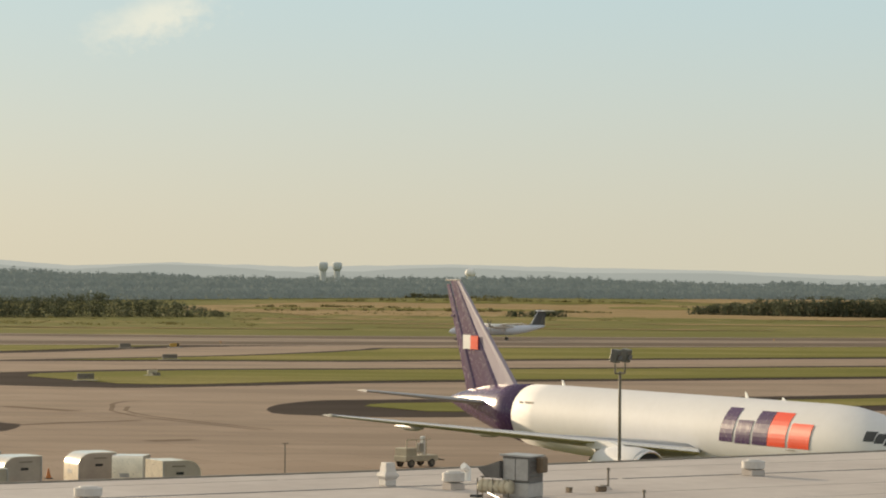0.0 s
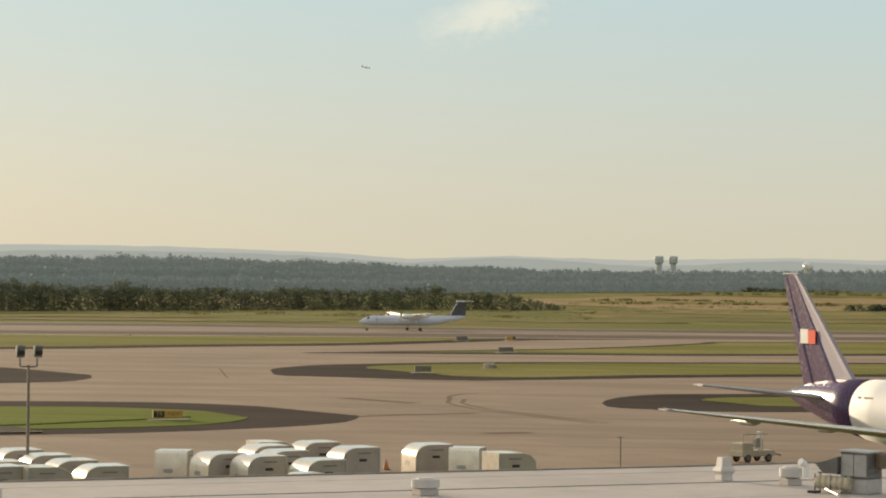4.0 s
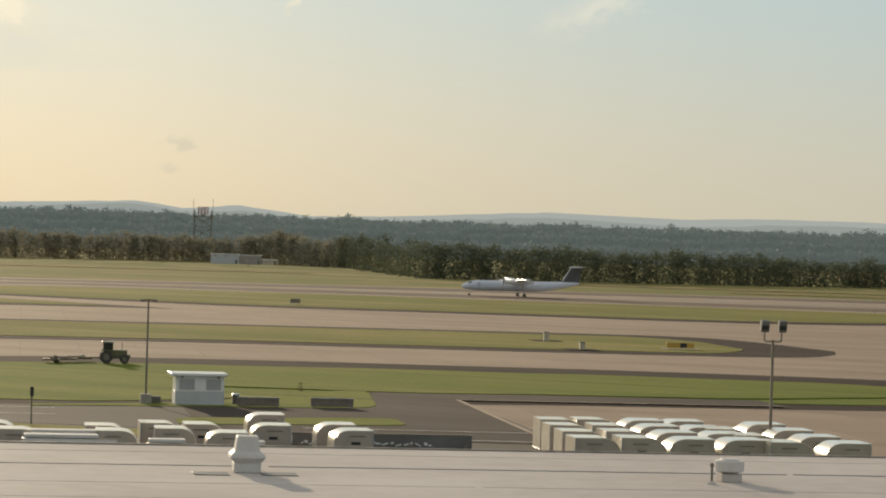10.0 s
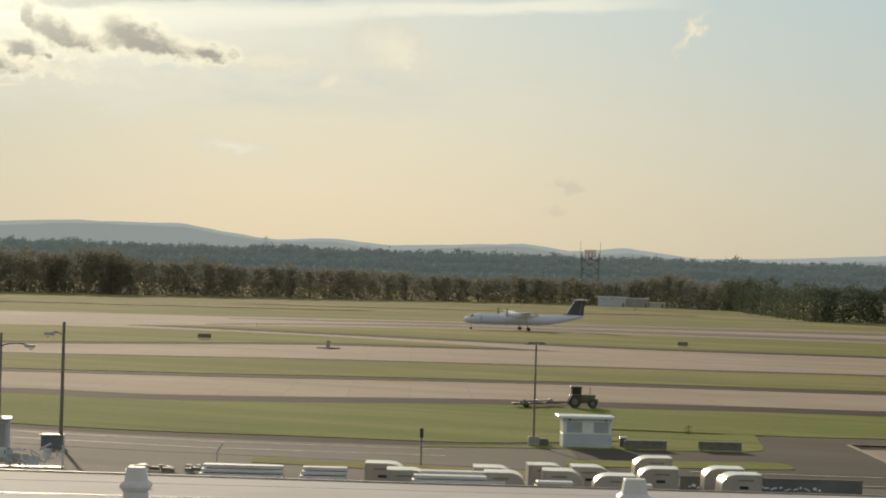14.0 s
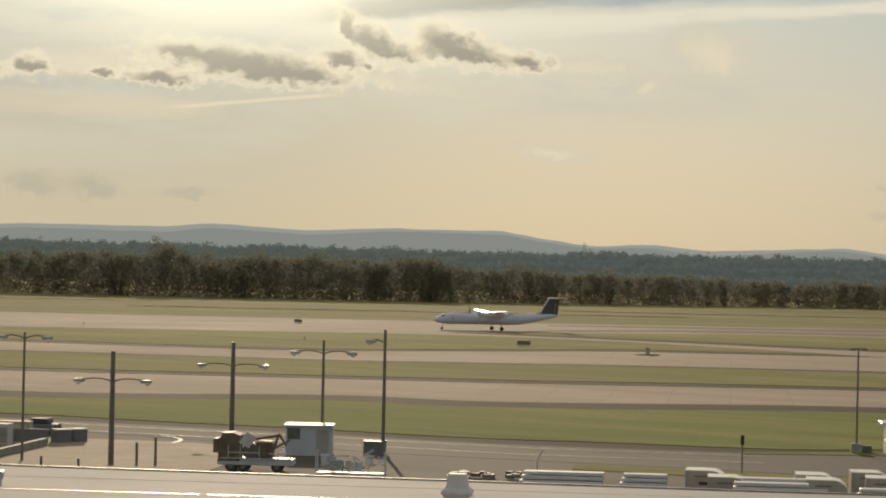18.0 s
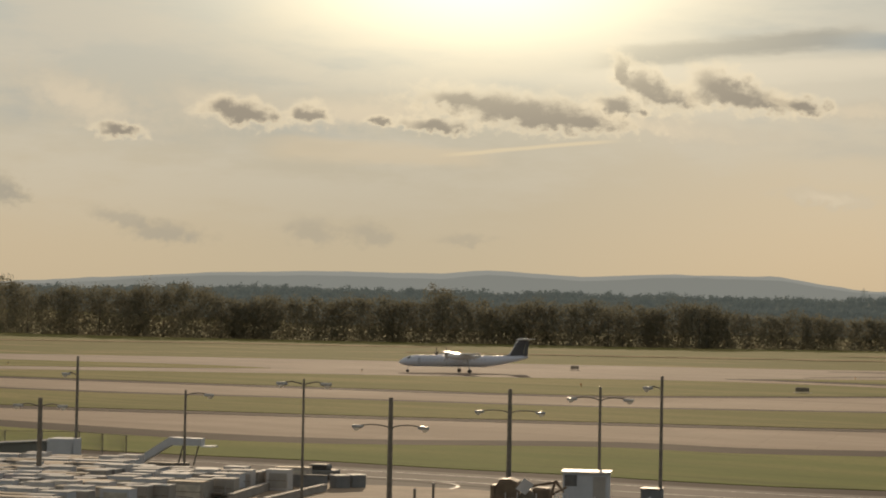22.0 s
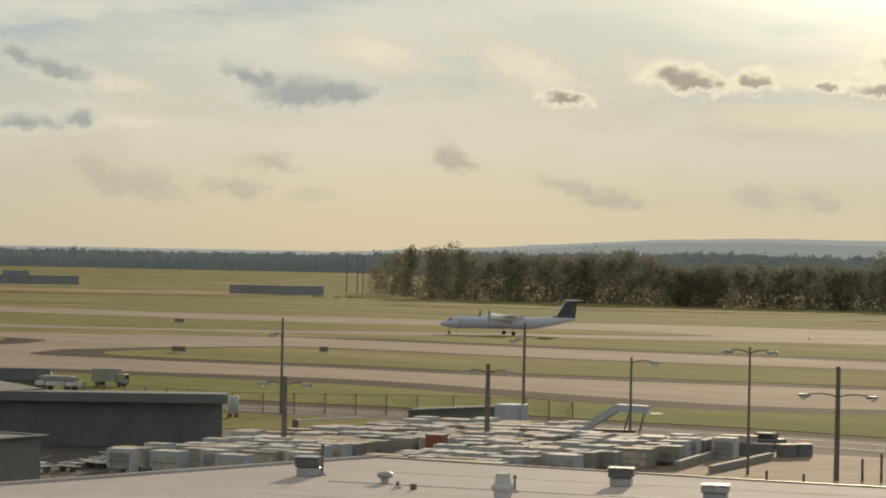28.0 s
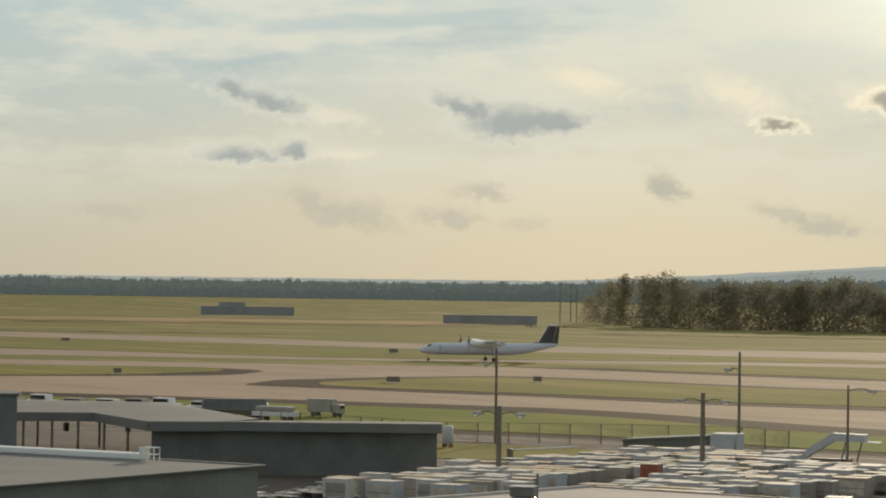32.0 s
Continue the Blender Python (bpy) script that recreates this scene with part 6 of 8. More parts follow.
def build_turboprop():
    """The rolling twin turboprop: x runs from the nose aft, the origin lies between the main wheels on the ground."""
    ship = new("turboprop_airliner")
    tagged(ship, "white twin-turboprop airliner with a dark blue T-tail, rolling", "aircraft")
    n = -16.2
    zc, r = 2.75, 1.34
    body = [(0, 2.35, 0.05, 0.05), (0.35, 2.4, 0.45, 0.42), (1.2, 2.5, 0.85, 0.82), (2.6, 2.66, 1.18, 1.18), (4.2, zc, r, r), (21.5, zc, r, r), (25.0, 3.05, 1.15, 1.12), (28.5, 3.45, 0.72, 0.75), (31.0, 3.75, 0.35, 0.42), (32.0, 3.85, 0.12, 0.18)]
    part("fuselage", tube(bmesh.new(), [(x + n, z, a, b) for x, z, a, b in body], 24), ship_skin, ship, smooth=True)
    part("cockpit_glass", box(bmesh.new(), (0.9, 1.75, 0.42), (2.3 + n, 0, 3.42), tilt=("Y", -0.5), bevel=0.1), glass_dark, ship)
    for s in (-1, 1):
        for k in range(18):
            part("cabin_window", box(bmesh.new(), (0.26, 0.03, 0.34), (5.6 + 0.9 * k + n, s * 1.325, 3.1), bevel=0.04), ship_window, ship)
        part("cabin_door", box(bmesh.new(), (0.72, 0.03, 1.5), (4.6 + n, s * 1.33, 2.75), bevel=0.02), ship_window, ship)
    part("belly_band", box(bmesh.new(), (17.0, 1.5, 0.12), (12.0 + n, 0, 1.45)), wing_metal, ship)
    vertical, side = (0, 0, 1), (0, 1, 0)
    for s in (-1, 1):
        wing = part("wing", airfoil_slab(bmesh.new(), ((13.6 + n, 0, 4.25), (17.0 + n, 0, 4.2), 0.52, vertical), ((14.6 + n, s * 14.2, 4.75), (16.3 + n, s * 14.2, 4.72), 0.2, vertical)), bright_wing, ship, "pale straight wing")
        part("leading_edge", rod(bmesh.new(), (13.6 + n, s * 1.2, 4.29), (14.58 + n, s * 14.1, 4.76), 0.2, 0.1, 8), bare_metal, wing, "bare metal leading edge")
        part("wing_root", box(bmesh.new(), (3.8, 1.2, 0.5), (15.3 + n, s * 0.6, 4.12), bevel=0.1), white_skin, wing)
        nacelle = part("nacelle", lathe(bmesh.new(), [(-3.9, 0.28), (-3.3, 0.5), (-1.5, 0.66), (1.2, 0.66), (3.2, 0.42), (4.4, 0.12)], 16, "X"), bright_wing, ship, "white engine nacelle", smooth=True)
        nacelle.matrix_basis = Matrix.Translation((14.6 + n, s * 4.4, 3.9))
        part("spinner", lathe(bmesh.new(), [(-4.7, 0.03), (-4.4, 0.18), (-3.88, 0.28)], 12, "X"), bare_metal, nacelle)
        prop = part("propeller", bmesh.new(), steel, ship, "dark six-bladed propeller")
        bm = bmesh.new()
        for k in range(6):
            t = 2 * math.pi * k / 6
            v = Vector((0, math.cos(t), math.sin(t)))
            p = Vector((0, -math.sin(t), math.cos(t)))
            loft(bm, [[v * d + p * c + Vector((g, 0, 0)), v * d - p * c + Vector((-g, 0, 0)), v * d - p * c + Vector((-g - 0.03, 0, 0)), v * d + p * c + Vector((g - 0.03, 0, 0))] for d, c, g in ((0.2, 0.10, 0.08), (1.0, 0.19, 0.06), (2.0, 0.13, 0.03))])
        bm.to_mesh(prop.data)
        bm.free()
        prop.location = (10.45 + n, s * 4.4, 3.9)
        PROPS.append(prop)
        part("gear_leg", rod(bmesh.new(), (16.2 + n, s * 4.4, 0.5), (15.6 + n, s * 4.4, 3.5), 0.12), galvanised, ship)
        part("gear_door", box(bmesh.new(), (1.4, 0.05, 0.9), (15.4 + n, s * 4.05, 2.7)), white_skin, ship)
        for dy in (-0.26, 0.26):
            part("wheel", lathe(bmesh.new(), [(-0.14, 0.34), (-0.1, 0.43), (0.1, 0.43), (0.14, 0.34)], 14), rubber, ship).matrix_basis = Matrix.Translation((16.2 + n, s * 4.4 + dy, 0.43)) @ Matrix.Rotation(math.pi / 2, 4, "X")
        part("tailplane", airfoil_slab(bmesh.new(), ((30.2 + n, 0, 8.15), (32.4 + n, 0, 8.15), 0.28, vertical), ((31.3 + n, s * 4.6, 8.25), (32.5 + n, s * 4.6, 8.25), 0.14, vertical)), bright_wing, ship, "white T-tailplane")
        part("flap_track", box(bmesh.new(), (1.2, 0.2, 0.25), (17.2 + n, s * 8.0, 4.25)), wing_metal, wing)
    fin = part("fin", airfoil_slab(bmesh.new(), ((27.0 + n, 0, 3.8), (30.6 + n, 0, 3.9), 0.42, side), ((29.6 + n, 0, 8.1), (31.6 + n, 0, 8.1), 0.26, side)), navy_skin, ship, "dark blue swept fin")
    part("leading_edge", rod(bmesh.new(), (27.0 + n, 0, 3.85), (29.6 + n, 0, 8.1), 0.13, 0.1, 8), bare_metal, fin, "bare metal leading edge")
    part("dorsal_fillet", airfoil_slab(bmesh.new(), ((25.2 + n, 0, 3.75), (27.6 + n, 0, 3.8), 0.2, side), ((27.3 + n, 0, 4.6), (27.8 + n, 0, 4.6), 0.12, side)), navy_skin, fin)
    part("rudder", airfoil_slab(bmesh.new(), ((30.65 + n, 0, 4.0), (31.9 + n, 0, 4.1), 0.26, side), ((31.62 + n, 0, 7.9), (32.3 + n, 0, 7.9), 0.16, side)), navy_skin, fin)
    part("bullet_fairing", lathe(bmesh.new(), [(29.0 + n, 0.05), (29.8 + n, 0.22), (31.6 + n, 0.22), (32.6 + n, 0.04)], 10, "X"), white_skin, fin).location = (0, 0, 8.15)
    part("nose_gear_leg", rod(bmesh.new(), (2.2 + n, 0, 0.35), (2.4 + n, 0, 1.6), 0.08), galvanised, ship)
    for dy in (-0.2, 0.2):
        part("wheel", lathe(bmesh.new(), [(-0.1, 0.24), (-0.07, 0.31), (0.07, 0.31), (0.1, 0.24)], 12), rubber, ship).matrix_basis = Matrix.Translation((2.2 + n, dy, 0.31)) @ Matrix.Rotation(math.pi / 2, 4, "X")
    # built to the length of the stretched type
    for piece in ship.children_recursive:
        piece.data.transform(Matrix.Scale(1.08, 4))
        piece.location *= 1.08
    return ship


PROPS = []


def build_distant_jet():
    jet = new("distant_airliner")
    tagged(jet, "tiny dark airliner climbing far away", "aircraft")
    part("fuselage", tube(bmesh.new(), [(-16, 0, 0.2, 0.2), (-13, 0, 1.6, 1.6), (10, 0, 1.6, 1.6), (17, 0.8, 0.3, 0.3)], 12), skin_grey, jet)
    for s in (-1, 1):
        part("wing", airfoil_slab(bmesh.new(), ((-4, s, -0.6), (3, s, -0.6), 0.7, (0, 0, 1)), ((5, s * 15, 0.8), (7, s * 15, 0.8), 0.2, (0, 0, 1))), skin_grey, jet)
        part("engine", lathe(bmesh.new(), [(-4, 0.8), (-0.5, 0.8)], 10, "X"), skin_grey, jet).location = (0, s * 5, -1.4)
        part("tailplane", airfoil_slab(bmesh.new(), ((12, s * 0.3, 1), (15, s * 0.3, 1), 0.3, (0, 0, 1)), ((15, s * 5, 1.4), (16.5, s * 5, 1.4), 0.1, (0, 0, 1))), skin_grey, jet)
    part("fin", airfoil_slab(bmesh.new(), ((10, 0, 1.4), (15.5, 0, 1.4), 0.4, (0, 1, 0)), ((15, 0, 6.4), (17.2, 0, 6.4), 0.2, (0, 1, 0))), skin_grey, jet)
    for piece in jet.children:
        piece.data.transform(Matrix.Scale(0.45, 4))
        piece.location *= 0.45
    return jet


build_freighter()
turboprop = build_turboprop()
far_jet = build_distant_jet()


# ---- air cargo containers ----
def contour(n, tall, r, hand):
    """The outline of a container's end: square but for one rounded upper shoulder."""
    pts = [(-n / 2, 0.0), (n / 2, 0.0), (n / 2, tall)]
    pts += [(-n / 2 + r - r * math.sin(t), tall - r * 0.82 + r * 0.82 * math.cos(t)) for t in [math.pi / 2 * k / 7 for k in range(8)]]
    return [(x * hand, z) for x, z in pts]


def build_container(n=3.15, tall=2.2, deep=2.9, r=1.2, hand=1, face=None, curtain=False):
    """One container: wrapped metal skin, end panels, base and plain marks."""
    ob = thing("cargo_container", Matrix.Identity(4), "aluminium air cargo container with one rounded shoulder", "container", "air cargo containers")
    face = face or container_panel
    line = contour(n, tall, r, hand)
    bm = bmesh.new()
    skin = [(x, z) for x, z in line[1:]] + [line[0]]
    for (x, z), (x2, z2) in zip(skin, skin[1:]):
        v = [bm.verts.new(p) for p in ((x, -deep / 2, z + 0.12), (x2, -deep / 2, z2 + 0.12), (x2, deep / 2, z2 + 0.12), (x, deep / 2, z + 0.12))]
        bm.faces.new(v)
    bmesh.ops.remove_doubles(bm, verts=bm.verts[:], dist=0.001)
    bmesh.ops.recalc_face_normals(bm, faces=bm.faces[:])
    bmesh.ops.solidify(bm, geom=bm.faces[:], thickness=0.04)
    for e in bm.edges:
        e.smooth = len(e.link_faces) == 2 and e.calc_face_angle() < 0.5
    part("skin", bm, aluminium, ob, smooth=True)
    for y, name in ((-deep / 2 + 0.02, "front_panel"), (deep / 2 - 0.02, "back_panel")):
        bm = bmesh.new()
        loft(bm, [[(x * 0.992, y + d, z * 0.995 + 0.12) for x, z in line] for d in (-0.012, 0.012)])
        part(name, bm, tarp if curtain and name == "front_panel" else face, ob)
    part("base", box(bmesh.new(), (n * 1.01, deep * 1.01, 0.12), (0, 0, 0.06), bevel=0.02), galvanised, ob)
    part("mark", box(bmesh.new(), (0.62, 0.012, 0.2), (0.15 * hand, -deep / 2 - 0.008, tall * 0.62)), black_paint, ob, "dark plain mark")
    part("label_bar", box(bmesh.new(), (1.05, 0.012, 0.09), (0.25 * hand, -deep / 2 - 0.008, tall * 0.86)), steel, ob)
    for x in (-n / 2 + 0.05, n / 2 - 0.05):
        part("corner_post", box(bmesh.new(), (0.09, 0.07, tall * (0.45 if x * hand < 0 else 0.98)), (x, -deep / 2 - 0.01, 0.12 + tall * (0.225 if x * hand < 0 else 0.49))), galvanised, ob)
    side = bmesh.new()
    box(side, (0.02, deep * 0.3, 0.3), (hand * (-n / 2 - 0.012), 0.2, tall * 0.38))
    part("placard_pocket", side, galvanised, ob)
    return ob


def build_containers():
    left, right = build_container(hand=1), build_container(hand=-1)
    low = build_container(tall=1.63, deep=1.9, n=2.0, r=0.55, face=blue_box)
    cube = build_container(n=2.2, deep=2.4, r=0.3, curtain=True)
    tagged(low, "low dark blue lower-deck container with a pale end")
    tagged(cube, "square aluminium container with a canvas door curtain")
    low_left, low_right = build_container(n=2.75, tall=2.0, r=1.05), build_container(n=2.75, tall=2.0, r=1.05, hand=-1)
    first = {id(low_left): True, id(low_right): True, id(left): True, id(right): True, id(low): True, id(cube): True}

    def stand(kind, u, w, turn=0.0, z=0.05):
        m = place(u, w, z, turn)
        if first.pop(id(kind), None):
            kind.matrix_world = m
        else:
            copy_thing(kind, m)

    rng = random.Random(11)
    # six files behind the roof edge
    for u0, w0, rows, slant, kind in ((38.1, 175.0, 4, 0.37, right), (41.5, 175.6, 4, 0.25, right), (44.75, 175.6, 4, 0.25, left), (48.1, 175.3, 4, 0.15, left), (51.2, 174.0, 3, -0.6, right), (55.1, 174.0, 4, -0.25, left)):
        for k in range(rows):
            stand(kind, u0 + slant * k + rng.uniform(-0.1, 0.1), w0 + 6.0 * k + rng.uniform(-0.2, 0.2), rng.uniform(-1.5, 1.5))
    # the loose group beside the cone
    for u, w, kind, turn in ((65.0, 187.5, cube, 60), (67.2, 184, left, 8), (69.0, 180.5, left, 6), (73.6, 191.5, left, 4), (72.8, 185.5, left, 3), (71.6, 175.5, left, 4), (76.0, 196, right, 0), (68.6, 170.5, low, 2), (79.4, 187.5, left, 2), (79.0, 194.5, left, 2)):
        stand(kind, u, w, turn)
    for u, w, kind, turn in ((86.5, 189.5, left, -2), (87.6, 184.5, cube, 50), (88.2, 178.5, right, 0)):
        stand(kind, u, w, turn)
    # the file along the service road
    for u, w, kind in ((-1.5, 182, low_right), (0.0, 176.5, low_right), (5.8, 181, low_right), (6.4, 176.5, low_right), (9.6, 184.5, low_right), (10.4, 179.5, low_right), (12.6, 184, low_right), (13.6, 176.5, low_left), (17.8, 195, low_left), (17.2, 184, low_left), (21.9, 186, low_left), (22.4, 180.5, low_left)):
        stand(kind, u, w, rng.uniform(-2, 2))
    # flat pallets of pale sheeting on dollies
    for u, w, n in ((-11.0, 176, 5.6), (-5.6, 176, 3.2), (2.6, 171.5, 5.0), (3.4, 175.5, 6.0), (9.2, 169, 2.6), (14.5, 168.5, 2.0)):
        ob = thing("pallet_stack", place(u, w, 0.1), "stack of pale metal air cargo pallets on a low dolly", "pallet stack", "pallet stacks")
        for k in range(4):
            part("pallet", box(bmesh.new(), (n - 0.1 * k, 2.8 - 0.5 * k, 0.2), (0.05 * k, 0.25 * k, 1.1 + 0.27 * k), bevel=0.02), vent_paint, ob)
        part("dolly_bed", box(bmesh.new(), (n, 2.9, 0.75), (0, 0, 0.62), bevel=0.03), tan_paint, ob)
        for x in (-n / 2 + 0.5, n / 2 - 0.5):
            for y in (-1.2, 1.2):
                part("wheel", lathe(bmesh.new(), [(-0.08, 0.2), (0.08, 0.2)], 10), rubber, ob).matrix_basis = Matrix.Translation((x, y, 0.2)) @ Matrix.Rotation(math.pi / 2, 4, "X")


def build_yard():
    """The crowded yard of small containers beyond the roof."""
    base = []
    for n, deep, tall, mat, lid in ((1.9, 1.5, 1.5, skin_grey, lid_paint), (2.3, 1.6, 1.6, pale_blue, lid_paint), (2.9, 1.6, 1.5, skin_grey, tan_lid), (1.9, 1.5, 1.72, vent_paint, lid_paint), (1.4, 1.4, 2.05, red_paint, lid_paint)):
        ob = thing("baggage_container", Matrix.Identity(4), "pale lower-deck baggage container with a white lid" if mat is not red_paint else "faded red container with a white lid", "container", "yard containers")
        bm = bmesh.new()
        loft(bm, [[(x, y, z) for x, z in ((-n / 2 + 0.35, 0.1), (n / 2, 0.1), (n / 2, tall), (-n / 2, tall), (-n / 2, 0.6))] for y in (-deep / 2, deep / 2)])
        part("shell", bm, mat, ob)
        part("lid", box(bmesh.new(), (n + 0.06, deep + 0.06, 0.06), (0, 0, tall + 0.03), bevel=0.01), lid, ob, "white lid")
        part("base", box(bmesh.new(), (n - 0.2, deep, 0.1), (0.1, 0, 0.05)), galvanised, ob)
        part("door", box(bmesh.new(), (n * 0.8, 0.03, tall * 0.72), (0.05, -deep / 2 - 0.015, tall * 0.5)), (tarp if n > 2 else skin_grey) if mat is not red_paint else red_paint, ob)
        part("door_bar", box(bmesh.new(), (n * 0.9, 0.03, 0.05), (0, -deep / 2 - 0.04, tall * 0.5)), steel, ob)
        base.append(ob)
    rng = random.Random(5)
    used = [0] * 5

    def stand(k, m):
        if used[k] == 0:
            base[k].matrix_world = m
        else:
            copy_thing(base[k], m)
        used[k] += 1

    # files of boxes, filling the yard between hall, fence and roof
    for row in range(22):
        w = 178 + 2.42 * row
        u = -97.0 + 0.33 * row * rng.uniform(0.8, 1.2) + (0 if row > 6 else 4.0)
        end = -66 + 0.45 * row if row < 17 else -76
        while u < end:
            if rng.random() > 0.14 and not (-82.5 < u < -76.5 and row < 9):
                k = rng.choice((0, 0, 1, 2, 3))
                stand(k, place(u, w + rng.uniform(-0.35, 0.35), 0.16, rng.uniform(-6, 6)))
            u += rng.uniform(2.3, 3.2)
    stand(4, place(-78.6, 197.3, 0.16, 3))
    for u, w, k in ((-92.5, 171, 3), (-89.5, 172.5, 1), (-86.4, 174, 3), (-84.0, 172, 1), (-80.5, 176, 3), (-94.0, 175.5, 2), (-88, 178, 0), (-84, 179, 1), (-64.0, 216, 2), (-60.5, 222, 2)):
        stand(k, place(u, w, 0.16, rng.uniform(-10, 10)))
    # flat scrap and dollies by the near corner
    for k in range(26):
        u, w = rng.uniform(-101, -92), rng.uniform(166, 186)
        ob = thing("broken_dolly", place(u, w, 0.16, rng.uniform(-40, 40)), "low bent baggage dolly frame among scrap", "dolly", "dolly frames")
        part("bed", box(bmesh.new(), (rng.uniform(1.2, 2.4), rng.uniform(0.7, 1.4), 0.08), (0, 0, 0.42)), galvanised if k % 2 else lid_paint, ob)
        part("rail", rod(bmesh.new(), (-0.9, 0.4, 0.45), (0.8, 0.5, rng.uniform(0.6, 1.1)), 0.03), galvanised, ob)
        for x in (-0.5, 0.5):
            part("leg", box(bmesh.new(), (0.08, 0.6, 0.4), (x, 0, 0.2)), steel, ob)
    for k in range(12):
        u, w = rng.uniform(-68, -61), rng.uniform(190, 212)
        ob = thing("cart_frame", place(u, w, 0.16, rng.uniform(-60, 60)), "open steel cart frame in the yard clutter", "cart", "cart frames")
        n, tall = rng.uniform(1.2, 2.6), rng.uniform(0.5, 1.3)
        part("bed", box(bmesh.new(), (n, 1.1, 0.1), (0, 0, 0.4)), steel, ob)
        for x in (-n / 2, n / 2):
            part("upright", rod(bmesh.new(), (x, 0.4, 0.0), (x, 0.4, tall), 0.035), galvanised, ob)
        part("top_rail", rod(bmesh.new(), (-n / 2, 0.4, tall), (n / 2, 0.4, tall), 0.03), galvanised if k % 4 == 0 else steel, ob)


# ---- lamp posts ----
def flood_post(u, w, tall, turn=0.0):
    ob = thing("floodlight_post", place(u, w, 0, turn), "tall thin steel post with two dark floodlights", "floodlight post", "floodlight posts")
    part("pole", rod(bmesh.new(), (0, 0, 0), (0, 0, tall - 1.5), 0.13, 0.09, 10), steel, ob)
    for s in (-1, 1):
        part("arm", rod(rod(bmesh.new(), (0, 0, tall - 1.62), (s * 0.55, 0, tall - 1.62), 0.06), (s * 0.62, 0, tall - 1.62), (s * 0.66, 0, tall - 1.0), 0.06), steel, ob)
        head = part("lamp_head", box(bmesh.new(), (0.6, 0.5, 0.84), (s * 0.66, -0.05, tall - 0.5), bevel=0.05, tilt=("X", 0.2)), duct_grey, ob, "dark square floodlight")
        part("lens", box(bmesh.new(), (0.5, 0.03, 0.3), (s * 0.66, -0.36, tall - 0.62), tilt=("X", 0.2)), glass_dark, head)
    return ob


def street_post(u, w, tall, arms=2, reach=2.0, thick=0.2, turn=0.0, drop=1.55, label="weathered steel post with two curved lamp arms"):
    ob = thing("street_lamp", place(u, w, 0.1, turn), label, "street lamp", "yard lamps")
    part("pole", rod(bmesh.new(), (0, 0, 0), (0, 0, tall), thick, thick * 0.75, 10), steel, ob)
    for s in ((-1, 1) if arms == 2 else (1,)):
        arm = bmesh.new()
        pts = [(0.0, tall - drop - 0.3), (0.3, tall - drop - 0.14), (0.75, tall - drop - 0.04), (reach * 0.62, tall - drop), (reach, tall - drop - 0.08)]
        for (x, z), (x2, z2) in zip(pts, pts[1:]):
            rod(arm, (s * x, 0, z), (s * x2, 0, z2), 0.05, None, 6)
        part("arm", arm, steel, ob)
        head = part("lamp_head", box(bmesh.new(), (0.85, 0.36, 0.24), (s * (reach + 0.25), 0, tall - drop - 0.18), bevel=0.06), galvanised, ob, "grey cobra-head lamp")
        part("lens", lathe(bmesh.new(), [(-0.2, 0.1), (-0.08, 0.24), (0.02, 0.25)], 12), lens_glass, head).location = (s * (reach + 0.35), 0, tall - drop - 0.3)
    part("base_plate", box(bmesh.new(), (0.6, 0.6, 0.06), (0, 0, 0.03)), steel, ob)
    return ob


